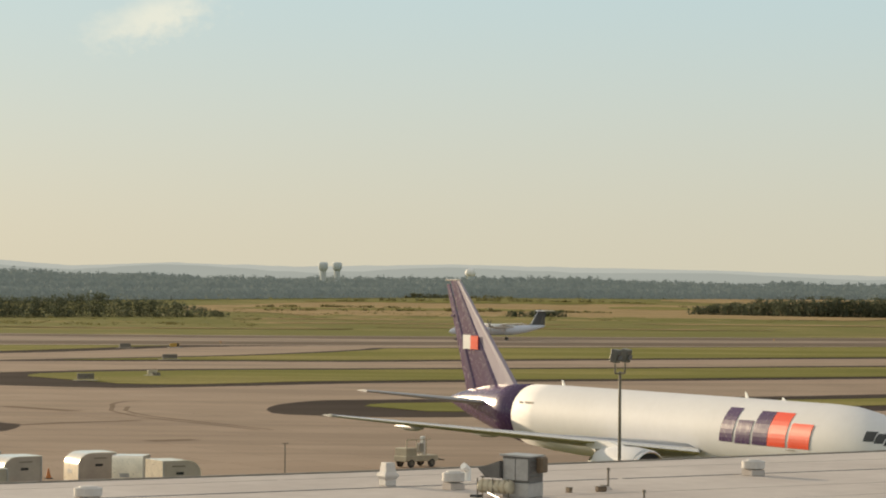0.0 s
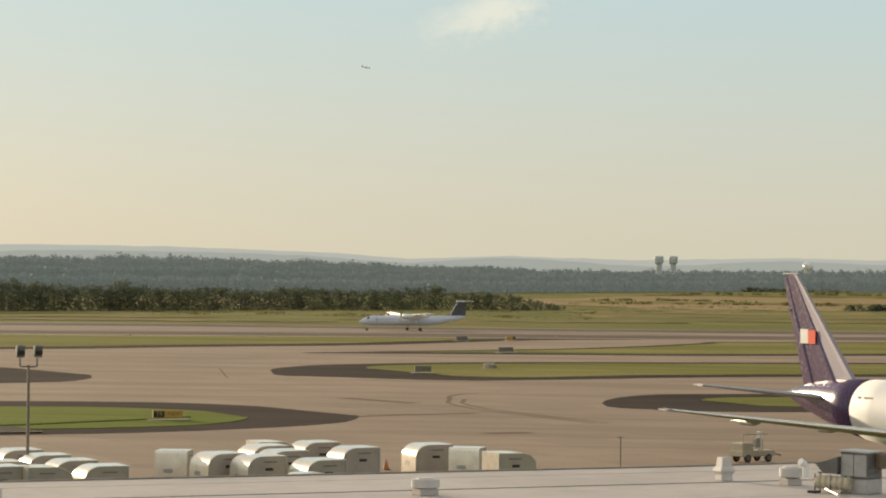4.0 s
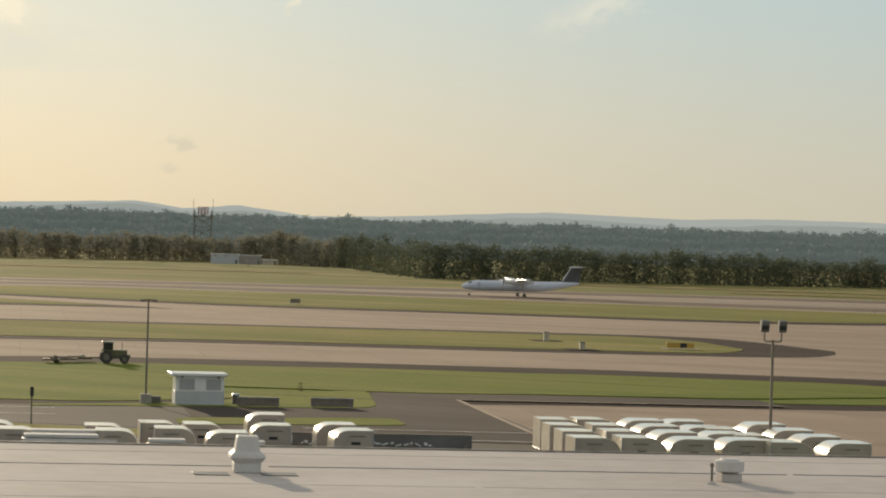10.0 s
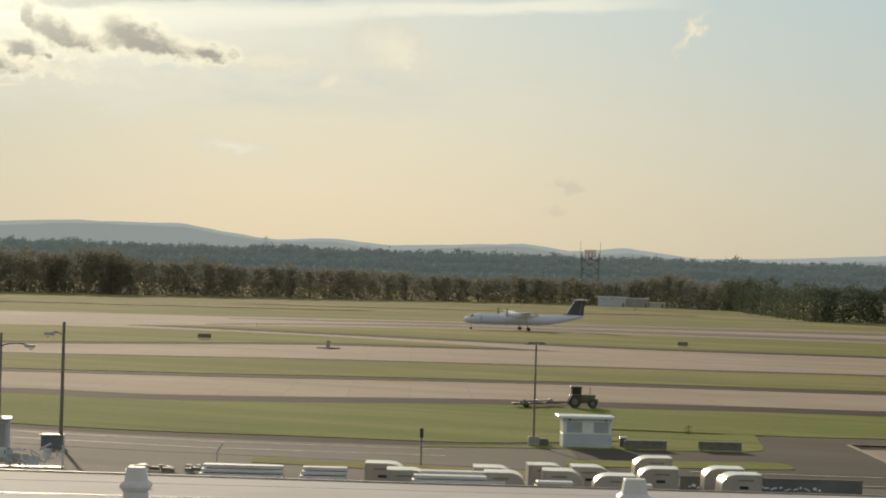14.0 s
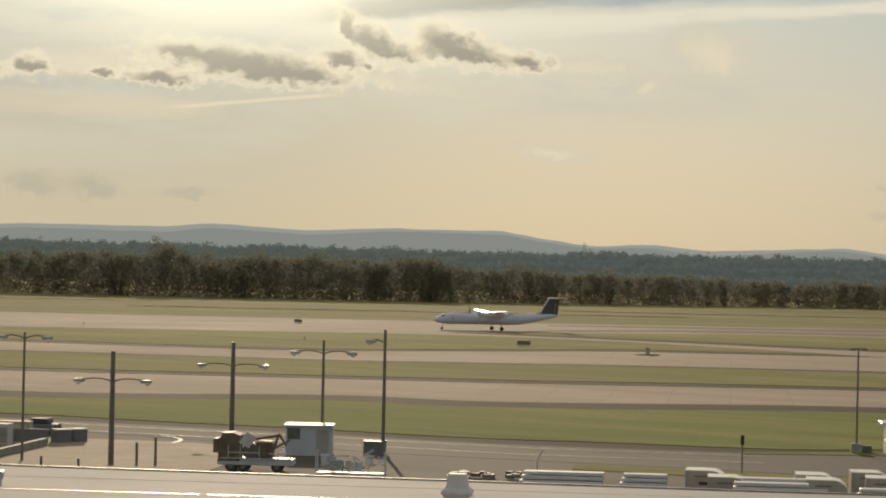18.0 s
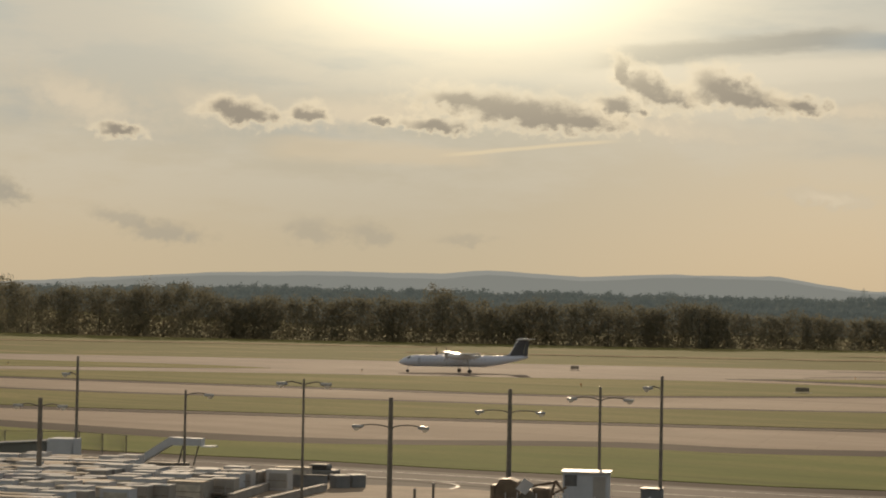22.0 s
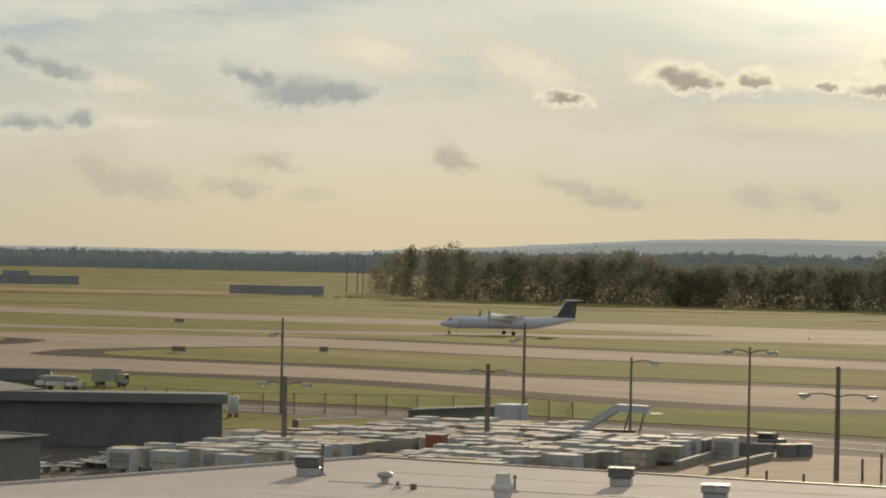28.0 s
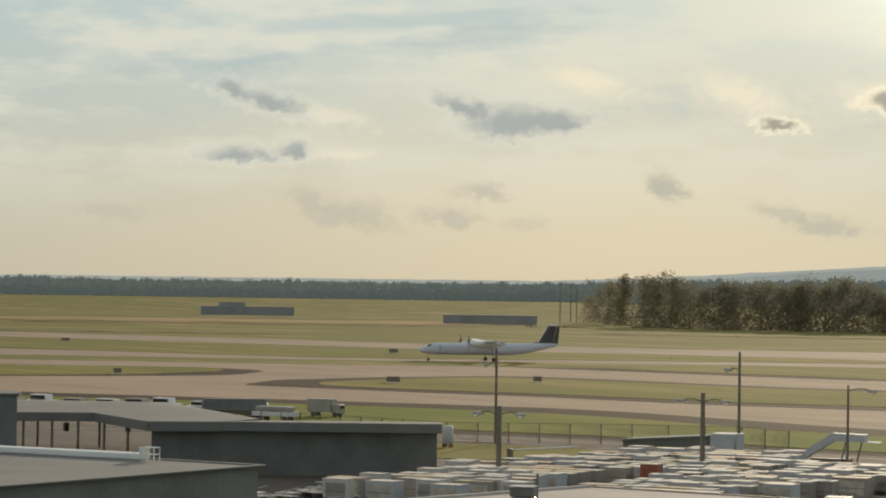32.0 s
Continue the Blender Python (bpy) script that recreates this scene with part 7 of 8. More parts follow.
def build_posts():
    flood_post(99.5, 137.8, 11.5, 25)
    flood_post(53.75, 187, 10.2, 2)
    for u, w, tall, arms, thick, reach, drop in ((-53.3, 198, 9.8, 2, 0.11, 1.5, 0.2), (-46.0, 196.2, 8.6, 2, 0.22, 2.3, 2.05), (-45.3, 241, 8.2, 2, 0.24, 2.6, 1.95), (-33.4, 217.9, 9.2, 2, 0.14, 2.1, 0.85), (-71.3, 225, 7.9, 1, 0.13, 1.9, 0.25), (-79.2, 210.2, 7.4, 2, 0.24, 1.7, 0.5), (-88.8, 190.5, 6.6, 2, 0.24, 1.6, 0.45)):
        street_post(u, w, tall, arms, reach, thick, drop=drop)
    for u, w, tall in ((-28.3, 217.8, 10.2), (-88.4, 244.5, 10.25), (-117.4, 251, 9.95)):
        street_post(u, w, tall, 1, 0.9, 0.16, 180, 0.8 if u > -50 else 1.55, "tall weathered post with one short lamp arm")
    tee = thing("mast_with_crossbar", place(11, 235, 0), "thin post with a short crossbar in a concrete block", "mast")
    part("pole", rod(bmesh.new(), (0, 0, 0.9), (0, 0, 9.2), 0.10, 0.07, 8), steel, tee)
    part("crossbar", box(bmesh.new(), (1.3, 0.1, 0.1), (0, 0, 9.25)), steel, tee)
    for x in (-0.5, 0.5):
        part("lamp_head", box(bmesh.new(), (0.5, 0.3, 0.2), (x, -0.1, 9.2), bevel=0.03), steel, tee)
    part("footing", box(bmesh.new(), (0.95, 0.95, 0.95), (0, 0, 0.55), bevel=0.06), concrete_block, tee)
    short = thing("warning_post", place(1, 207, 0.1), "dark post with a narrow sign head beside the road", "post")
    part("pole", rod(bmesh.new(), (0, 0, 0), (0, 0, 2.9), 0.06), steel, short)
    part("sign_head", box(bmesh.new(), (0.28, 0.12, 0.75), (0, 0, 2.6), bevel=0.03), black_paint, short)
    thin = thing("apron_mast", place(105, 192, 0.05), "thin apron mast with a small crossbar", "mast")
    part("pole", rod(bmesh.new(), (0, 0, 0), (0, 0, 2.4), 0.05), steel, thin)
    part("crossbar", box(bmesh.new(), (0.6, 0.06, 0.06), (0, 0, 2.38)), steel, thin)
    for u, w in ((85, 194), (61.5, 182), (60, 196)):
        cone = thing("traffic_cone", place(u, w, 0.05), "worn orange traffic cone standing on the apron", "traffic cone", "traffic cones")
        part("cone", lathe(bmesh.new(), [(0.04, 0.24), (0.55, 0.1), (0.8, 0.05)], 12), orange_cone, cone)
        part("foot", box(bmesh.new(), (0.55, 0.55, 0.05), (0, 0, 0.025)), black_paint, cone)


# ---- by the booth ----
def build_booth():
    ob = thing("guard_booth", place(15.6, 235.5, 0.12, 2), "small pale guard booth with a flat white roof and wide windows", "booth")
    part("lower_wall", box(bmesh.new(), (4.3, 3.0, 1.25), (0, 0, 0.62), bevel=0.02), pale_blue, ob)
    part("upper_wall", box(bmesh.new(), (4.25, 2.95, 1.35), (0, 0, 1.9)), white_paint, ob)
    part("roof", box(bmesh.new(), (5.0, 3.7, 0.24), (-0.1, 0, 2.72), bevel=0.03), white_paint, ob)
    for x, n in ((-1.15, 1.35), (1.2, 1.3)):
        win = part("window", box(bmesh.new(), (n, 0.06, 0.95), (x, -1.49, 1.85)), sky_toned_glass, ob)
        part("frame", box(bmesh.new(), (n + 0.16, 0.05, 0.07), (x, -1.5, 1.34)), white_paint, win)
        part("frame", box(bmesh.new(), (n + 0.16, 0.05, 0.07), (x, -1.5, 2.36)), white_paint, win)
    part("pillar", box(bmesh.new(), (0.5, 0.08, 1.3), (0.1, -1.5, 1.9)), white_paint, ob)
    part("side_window", box(bmesh.new(), (0.06, 1.9, 0.95), (2.13, 0, 1.85)), sky_toned_glass, ob)
    for x in (-1.6, 1.6):
        part("roof_lamp", box(bmesh.new(), (0.2, 0.2, 0.16), (x, -1.7, 2.5)), steel, ob)
    bin_ob = thing("litter_bin", place(19, 236.5, 0.12), "square grey litter bin with a white lid", "bin")
    part("case", box(bmesh.new(), (0.6, 0.6, 0.85), (0, 0, 0.42), bevel=0.04), duct_grey, bin_ob)
    part("lid", box(bmesh.new(), (0.66, 0.66, 0.14), (0, 0, 0.92), bevel=0.04), white_paint, bin_ob)
    box_ob = thing("utility_box", place(11.9, 236, 0.12), "low brown utility box on a pale slab", "utility box")
    part("case", box(bmesh.new(), (0.9, 0.7, 0.6), (0, 0, 0.36), bevel=0.03), brown_wall, box_ob)
    part("slab", box(bmesh.new(), (1.9, 1.3, 0.08), (0.3, 0, 0.04)), concrete_block, box_ob)
    for u, w, n in ((20.7, 233.2, 3.7), (27.3, 234.0, 3.8)):
        wall = thing("blast_barrier", place(u, w, 0.12, -1), "dark low barrier panel on feet", "barrier", "barriers")
        part("panel", box(bmesh.new(), (n, 0.18, 0.72), (0, 0, 0.5), bevel=0.02), steel, wall)
        for x in (-n / 2 + 0.3, n / 2 - 0.3):
            part("foot", box(bmesh.new(), (0.2, 0.9, 0.14), (x, 0, 0.07)), steel, wall)
        part("top_rail", box(bmesh.new(), (n, 0.22, 0.05), (0, 0, 0.88)), galvanised, wall)
    fence = thing("dark_barrier", place(25.9, 190, 0.12), "long low brown-grey wall bearing illegible pale writing", "barrier")
    part("panel", box(bmesh.new(), (13.0, 0.15, 1.0), (0, 0, 0.5)), brown_wall, fence)
    part("coping", box(bmesh.new(), (13.1, 0.22, 0.06), (0, 0, 1.03)), steel, fence)
    rng = random.Random(4)
    x = -5.9
    while x < 3.4:
        n = rng.uniform(0.12, 0.5)
        part("writing_bar", box(bmesh.new(), (n, 0.02, rng.uniform(0.08, 0.2)), (x + n / 2, -0.09, 0.36 + rng.uniform(-0.1, 0.1)), tilt=("Y", rng.uniform(-0.5, 0.5))), white_paint, fence)
        x += n + (1.4 if -4.6 < x < -4.2 else rng.uniform(0.02, 0.22))
    for x in (-6.0, -2, 2, 6.0):
        part("foot", box(bmesh.new(), (0.3, 1.0, 0.3), (x, 0, 0.15)), steel, fence)
    bush = thing("shrub", place(27, 258, 0.12), "small ragged shrub on the mown grass", "shrub")
    c = Clumps()
    rng = random.Random(9)
    for k in range(34):
        c.add((rng.gauss(0, 0.2), rng.gauss(0, 0.16), rng.uniform(0.15, 0.9)), 0.07, rng)
    c.done("foliage", scrub_leaf, "", "", parent=bush)
    part("stem", rod(bmesh.new(), (0, 0, 0), (0, 0, 1.0), 0.03, 0.015, 6), bark, bush)


# ---- mower ----
def wheel(parent, x, y, r, n):
    w = part("wheel", lathe(bmesh.new(), [(-n / 2, r * 0.8), (-n / 2 + 0.06, r), (n / 2 - 0.06, r), (n / 2, r * 0.8)], 18), rubber, parent)
    w.matrix_basis = Matrix.Translation((x, y, r)) @ Matrix.Rotation(math.pi / 2, 4, "X")
    part("rim", lathe(bmesh.new(), [(-n / 2 - 0.01, r * 0.5), (n / 2 + 0.01, r * 0.5)], 14), steel, w)


def build_tractor():
    ob = new("tractor")
    tagged(ob, "green farm tractor with a glazed cab, cutting grass", "tractor")
    part("bonnet", box(bmesh.new(), (1.9, 0.9, 0.85), (1.35, 0, 1.35), bevel=0.12), green_paint, ob)
    part("chassis", box(bmesh.new(), (3.4, 0.6, 0.5), (0.6, 0, 0.85), bevel=0.05), steel, ob)
    cab = part("cab", box(bmesh.new(), (1.3, 1.5, 0.5), (-0.25, 0, 1.45), bevel=0.05), green_paint, ob)
    for x in (-0.85, 0.35):
        for y in (-0.7, 0.7):
            part("pillar", rod(bmesh.new(), (x, y, 1.6), (x, y, 2.75), 0.05), green_paint, cab)
    part("glazing", box(bmesh.new(), (1.12, 1.34, 1.0), (-0.25, 0, 2.2), bevel=0.04), glass_dark, cab)
    part("cab_roof", box(bmesh.new(), (1.6, 1.7, 0.18), (-0.25, 0, 2.82), bevel=0.06), skin_grey, cab, "dull grey cab roof")
    part("exhaust", rod(bmesh.new(), (1.6, 0.3, 1.7), (1.6, 0.3, 2.7), 0.05), steel, ob)
    part("front_weight", box(bmesh.new(), (0.4, 0.8, 0.5), (2.5, 0, 0.95), bevel=0.05), green_paint, ob)
    for y in (-0.95, 0.95):
        wheel(ob, -0.5, y, 0.85, 0.5)
        wheel(ob, 1.9, y * 0.92, 0.6, 0.4)
        part("mudguard", box(bmesh.new(), (1.4, 0.5, 0.1), (-0.5, y, 1.75), bevel=0.03), green_paint, ob)
    for piece in ob.children_recursive:
        piece.data.transform(Matrix.Scale(0.86, 4))
        piece.location *= 0.86
    return ob


def build_mower():
    ob = new("towed_mower")
    tagged(ob, "wide towed rotary mower on small wheels", "mower")
    for x, y, n in ((-2.0, -2.4, 2.2), (0, 0, 2.4), (1.6, 2.4, 2.2)):
        part("deck", box(bmesh.new(), (2.0, n, 0.2), (x, y, 0.42), bevel=0.06), rust_paint, ob)
        part("gearbox", box(bmesh.new(), (0.5, 0.5, 0.3), (x, y, 0.66), bevel=0.06), tan_paint, ob)
    part("drawbar", rod(bmesh.new(), (1.0, 0, 0.55), (4.3, 0, 0.6), 0.08), steel, ob)
    part("frame", rod(bmesh.new(), (-2.2, -3.0, 0.6), (1.8, 3.0, 0.6), 0.07), steel, ob)
    for y in (-3.0, -1.2, 1.2, 3.0):
        wheel(ob, -1.5, y, 0.32, 0.22)
    return ob


# ---- signs ----
def sign(u, w, n, tall, label, face, marks=(), turn=0.0):
    ob = thing("taxiway_sign", place(u, w, 0.12, turn), label, "sign", "taxiway signs")
    part("case", box(bmesh.new(), (n, 0.3, tall), (0, 0, tall / 2 + 0.22), bevel=0.03), face, ob)
    for x in (-n / 2 + 0.25, n / 2 - 0.25):
        part("leg", rod(bmesh.new(), (x, 0, 0), (x, 0, 0.25), 0.05), galvanised, ob)
    part("slab", box(bmesh.new(), (n * 1.35, 1.6, 0.06), (0, 0, 0.03)), concrete_block, ob)
    for x, k, mat in marks:
        part("panel", box(bmesh.new(), (k, 0.03, tall * 0.86), (x, -0.16, tall / 2 + 0.22)), mat, ob)
    return ob


def text_mesh(words, size, mat, parent, at):
    """Raised writing on a sign face, turned to the terrace."""
    c = bpy.data.curves.new("writing", "FONT")
    c.body, c.size, c.extrude, c.align_x, c.align_y = words, size, 0.01, "CENTER", "CENTER"
    c.resolution_u = 2
    tmp = new("writing", c)
    me = bpy.data.meshes.new_from_object(tmp.evaluated_get(bpy.context.evaluated_depsgraph_get()))
    bpy.data.objects.remove(tmp)
    me.materials.clear()
    me.materials.append(mat)
    ob = new("writing", me)
    ob.parent = parent
    ob.matrix_basis = Matrix.Translation(at) @ Matrix.Rotation(math.pi / 2, 4, "X")
    return ob


def build_signs():
    first = sign(92, 267.5, 3.3, 0.78, "yellow and black taxiway sign reading T4 with arrows", yellow_paint, ((-1.0, 1.2, black_paint),))
    text_mesh("T4", 0.62, yellow_paint, first, (-1.0, -0.19, 0.62))
    text_mesh("<-2->", 0.55, black_paint, first, (0.6, -0.17, 0.62))
    sign(97, 387, 4.2, 0.75, "long yellow taxiway sign with a dark panel", yellow_paint, ((0.5, 1.0, black_paint),))
    sign(296, 599, 2.6, 0.9, "yellow taxiway sign with a dark end", yellow_paint, ((0.9, 0.6, black_paint),))
    for u, w, n in ((178, 392, 2.9), (282, 598, 3.0), (246, 500, 3.4), (61, 600, 2.3), (-43, 555, 2.8), (-215, 417, 2.6), (-198, 441, 1.6), (-275, 421, 1.6), (-330, 640, 2.6), (-520, 700, 3.0), (-470, 690, 3.0), (-120, 735, 2.2)):
        sign(u, w, n, 0.9, "unlit dark taxiway sign seen from behind", steel)
    pale = sign(199, 411, 1.8, 0.7, "pale weathered signboard leaning on a dark stand", tan_paint)
    part("stand", box(bmesh.new(), (1.4, 0.5, 0.5), (0.7, 0.1, 0.25)), steel, pale)
    for u, w, tall in ((80, 377, 1.0), (81, 409, 1.3), (-16, 516, 1.2)):
        ob = thing("marker_pillar", place(u, w, 0.12), "short pale concrete marker pillar with a dark cap", "marker", "marker pillars")
        part("pillar", box(bmesh.new(), (0.75, 0.7, tall), (0, 0, tall / 2), bevel=0.05), tan_paint, ob)
        part("cap", box(bmesh.new(), (0.82, 0.78, 0.15), (0, 0, tall + 0.06), bevel=0.03), steel, ob)
        part("pad", box(bmesh.new(), (4.5, 5.0, 0.05), (0, 0, 0.025)), asphalt, ob)
    for k, (u, w) in enumerate(((210, 640), (330, 640), (420, 690), (520, 640), (-160, 650), (-40, 690), (-250, 640), (-90, 560))):
        ob = thing("edge_light", place(u, w, 0.1), "small runway edge light on a stem", "edge light", "edge lights")
        part("stem", rod(bmesh.new(), (0, 0, 0), (0, 0, 0.5), 0.08), yellow_paint, ob)
        part("lamp", lathe(bmesh.new(), [(0.48, 0.18), (0.75, 0.12)], 10), orange_cone if k % 2 else steel, ob)


# ---- machines and vehicles ----
def build_machines():
    hut = thing("plant_cabin", place(-34.0, 214, 0.1, 6), "grey-blue plant cabin with a sunlit flat roof", "cabin")
    part("wall", box(bmesh.new(), (3.7, 3.2, 2.4), (0.2, 0, 1.2), bevel=0.03), pale_blue, hut)
    part("roof", box(bmesh.new(), (4.0, 3.6, 0.12), (0.2, 0, 2.46)), vent_paint, hut)
    part("door", box(bmesh.new(), (1.0, 0.06, 2.1), (1.3, -1.62, 1.1)), skin_grey, hut)
    part("louvre", box(bmesh.new(), (1.0, 0.06, 0.9), (-1.0, -1.62, 1.8)), duct_grey, hut)
    rng = random.Random(21)
    plant = thing("old_road_machine", place(-34.8, 195.4, 0.1, 4), "rusty brown road machine with white rails on a trailer", "machine")
    part("trailer_bed", box(bmesh.new(), (5.6, 2.2, 0.55), (0, 0, 0.85), bevel=0.04), pale_blue, plant, "pale grey trailer bed")
    hood = bmesh.new()
    loft(hood, [[(x, y, z) for x, z in ((-2.75, 0.9), (-1.15, 0.9), (-1.15, 3.1), (-1.7, 3.35), (-2.45, 3.3), (-2.75, 2.6))] for y in (-1.1, 1.1)])
    part("hopper", hood, rust_paint, plant)
    part("lip", box(bmesh.new(), (0.35, 2.3, 1.2), (-2.95, 0, 2.2), bevel=0.05), rust_paint, plant)
    part("engine_block", box(bmesh.new(), (1.3, 1.6, 1.5), (0.6, 0.1, 1.85), bevel=0.15), rust_paint, plant)
    part("drum", lathe(bmesh.new(), [(-0.9, 0.45), (-0.8, 0.6), (0.8, 0.6), (0.9, 0.45)], 14), steel, plant).matrix_basis = Matrix.Translation((-0.4, 0, 1.75)) @ Matrix.Rotation(math.pi / 2, 4, "X")
    part("torn_sheet", box(bmesh.new(), (0.9, 0.05, 1.1), (-0.55, -1.15, 2.75), tilt=("Y", 0.6)), vent_paint, plant, "torn pale sheet")
    for a, b in (((-0.9, -0.9, 2.6), (1.7, -0.9, 3.2)), ((1.2, -0.9, 1.4), (1.7, -0.9, 3.3)), ((1.7, -0.9, 3.3), (2.3, -0.9, 2.3)), ((-0.3, 0.6, 2.7), (1.4, 0.6, 3.0)), ((1.3, 0.4, 2.0), (2.4, 0.4, 2.7))):
        part("boom", rod(bmesh.new(), a, b, 0.11, 0.09, 8), rust_paint, plant)
    for x in (-2.0, -1.1, 0.3, 1.7, 2.6):
        part("rail_post", rod(bmesh.new(), (x, -1.15, 1.1), (x, -1.15, 2.2), 0.035), vent_paint, plant)
    for z, x0, x1 in ((1.65, -2.0, 0.3), (1.6, 1.0, 2.6), (2.2, 1.7, 2.6), (1.15, -2.6, 2.6)):
        part("rail", rod(bmesh.new(), (x0, -1.17, z), (x1, -1.17, z), 0.045), vent_paint, plant)
    part("work_lamp", lathe(bmesh.new(), [(-0.05, 0.2), (0.1, 0.1)], 10), lens_glass, plant).location = (1.9, -1.2, 1.95)
    for x in (-1.8, -0.9, 1.6):
        for y in (-0.95, 0.95):
            wheel(plant, x, y, 0.42, 0.26)
    for piece in plant.children:
        if not piece.name.startswith("wheel"):
            piece.data.transform(Matrix.Diagonal((1, 1, 0.86, 1)))
            piece.location.z *= 0.86
    wreck = thing("scrap_heap", place(-27.6, 194.6, 0.1, 3), "heap of grey pipes and bent metal on pallets", "scrap")
    for k in range(4):
        part("pallet", box(bmesh.new(), (1.2, 1.4, 0.16), (-1.9 + 1.27 * k, 0, 0.08)), tan_paint, wreck)
    for k in range(34):
        a = Vector((rng.uniform(-2.5, 2.3), rng.uniform(-0.7, 0.7), rng.uniform(0.2, 1.5)))
        b = a + Vector((rng.uniform(-0.9, 0.9), rng.uniform(-0.4, 0.4), rng.uniform(-0.2, 0.45)))
        b.z = max(0.2, b.z)
        part("bent_pipe", rod(bmesh.new(), a, b, rng.uniform(0.03, 0.08), None, 6), (pale_blue, galvanised, vent_paint)[k % 3], wreck)
    for k in range(9):
        part("sheet", box(bmesh.new(), (rng.uniform(0.5, 1.2), 0.05, rng.uniform(0.4, 0.9)), (rng.uniform(-2.1, 2.0), rng.uniform(-0.6, 0.6), rng.uniform(0.5, 1.1)), rng.uniform(-0.6, 0.6), tilt=("X", rng.uniform(-0.5, 0.5))), pale_blue, wreck)
    for x in (-2.55, 2.5):
        for y in (-0.7, 0.7):
            part("stake", rod(bmesh.new(), (x, y, 0), (x, y, 1.75), 0.045), vent_paint, wreck)
    # low walls and blocks round the earth lot
    for u0, w0, u1, w1, tall, mat, label in ((-66, 219.3, -56.8, 219.1, 1.05, dark_wall, "long low dark wall beside the service road"), (-59.4, 199.5, -60.8, 217.0, 0.6, concrete_block, "low pale kerb wall round the lot"), (-56.2, 198.0, -56.2, 216.0, 0.5, concrete_block, "low pale kerb wall round the lot")):
        n, ang = math.hypot(u1 - u0, w1 - w0), math.degrees(math.atan2(w1 - w0, u1 - u0))
        wall = thing("low_wall", place((u0 + u1) / 2, (w0 + w1) / 2, 0.15, ang), label, "wall", "low walls")
        part("body", box(bmesh.new(), (n, 0.4, tall), (0, 0, tall / 2), bevel=0.03), mat, wall)
        part("coping", box(bmesh.new(), (n + 0.06, 0.5, 0.08), (0, 0, tall + 0.04)), concrete_block, wall)
    for u, w in ((-55.9, 220), (-54.9, 221.6)):
        ob = thing("dark_crate", place(u, w, 0.15, 40), "dark steel crate with a pale lid at the lot's corner", "crate", "dark crates")
        part("case", box(bmesh.new(), (1.3, 1.3, 1.05), (0, 0, 0.52), bevel=0.04), dark_wall, ob)
        part("lid", box(bmesh.new(), (1.35, 1.35, 0.07), (0, 0, 1.08)), lid_paint, ob)
    mast = thing("pipe_bracket", place(-14.0, 196, 0.1), "thin white pipe with a bent top by the grass", "pipe")
    part("upright", rod(bmesh.new(), (0, 0, 0), (0, 0, 1.5), 0.06), vent_paint, mast)
    part("bend", rod(bmesh.new(), (0, 0, 1.5), (0.4, 0, 2.1), 0.06), vent_paint, mast)
    part("foot", box(bmesh.new(), (0.9, 0.5, 0.25), (-0.3, 0, 0.12), bevel=0.04), vent_paint, mast)
    junk = thing("debris_pile", place(-17.5, 195, 0.1), "low pile of dark debris and pale scraps", "debris")
    for k in range(16):
        part("scrap", box(bmesh.new(), (rng.uniform(0.3, 0.9), rng.uniform(0.2, 0.6), rng.uniform(0.1, 0.3)), (rng.uniform(-2.8, 2.8), rng.uniform(-1, 1), rng.uniform(0.15, 0.45)), rng.uniform(-1.5, 1.5)), (steel, dark_wall, galvanised)[k % 3], junk)
    crate = thing("storage_crate", place(-28.9, 217.3, 0.1), "dark green steel storage crate", "crate")
    part("case", box(bmesh.new(), (1.7, 1.6, 1.0), (0, 0, 0.5), bevel=0.04), dark_wall, crate)
    part("lid", box(bmesh.new(), (1.8, 1.7, 0.08), (0, 0, 1.04)), steel, crate)
    for u, w, tall in ((-44.0, 196, 1.8), (-42.7, 196.6, 2.2), (-50.5, 193, 0.8), (-47.7, 193, 0.7)):
        ob = thing("bollard", place(u, w, 0.1), "dark steel bollard by the yard edge", "bollard", "bollards")
        part("tube", rod(bmesh.new(), (0, 0, 0), (0, 0, tall), 0.1, 0.1, 10), steel, ob)
        part("cap", lathe(bmesh.new(), [(tall, 0.11), (tall + 0.05, 0.06)], 10), galvanised, ob)
    stairs = thing("boarding_stairs", place(-77.4, 239, 0.15, 4), "pale mobile boarding stairs with a covered landing", "boarding stairs")
    ramp = bmesh.new()
    loft(ramp, [[(x, y, z) for x, z in ((-3.4, 0.5), (0.6, 3.0), (4.6, 3.0), (4.6, 3.9), (0.4, 4.0), (-3.4, 1.5))] for y in (-0.9, 0.9)])
    part("ramp", ramp, pale_blue, stairs)
    part("landing", box(bmesh.new(), (1.8, 2.0, 0.12), (5.4, 0, 2.95)), white_paint, stairs)
    part("chassis", box(bmesh.new(), (5.0, 1.6, 0.4), (0.2, 0, 0.6)), steel, stairs)
    for x in (1.4, 3.4):
        part("prop", rod(bmesh.new(), (x, 0, 0.5), (x + 0.6, 0, 2.9), 0.1), steel, stairs)
    for x in (-1.8, 2.0):
        for y in (-0.75, 0.75):
            wheel(stairs, x, y, 0.38, 0.22)
    for piece in stairs.children_recursive:
        piece.data.transform(Matrix.Scale(0.74, 4))
        piece.location *= 0.74
    lean = thing("lean_to_shed", place(-95.0, 243.5, 0.15, 6), "low dark shed with a slanting white-edged roof", "shed")
    hull = bmesh.new()
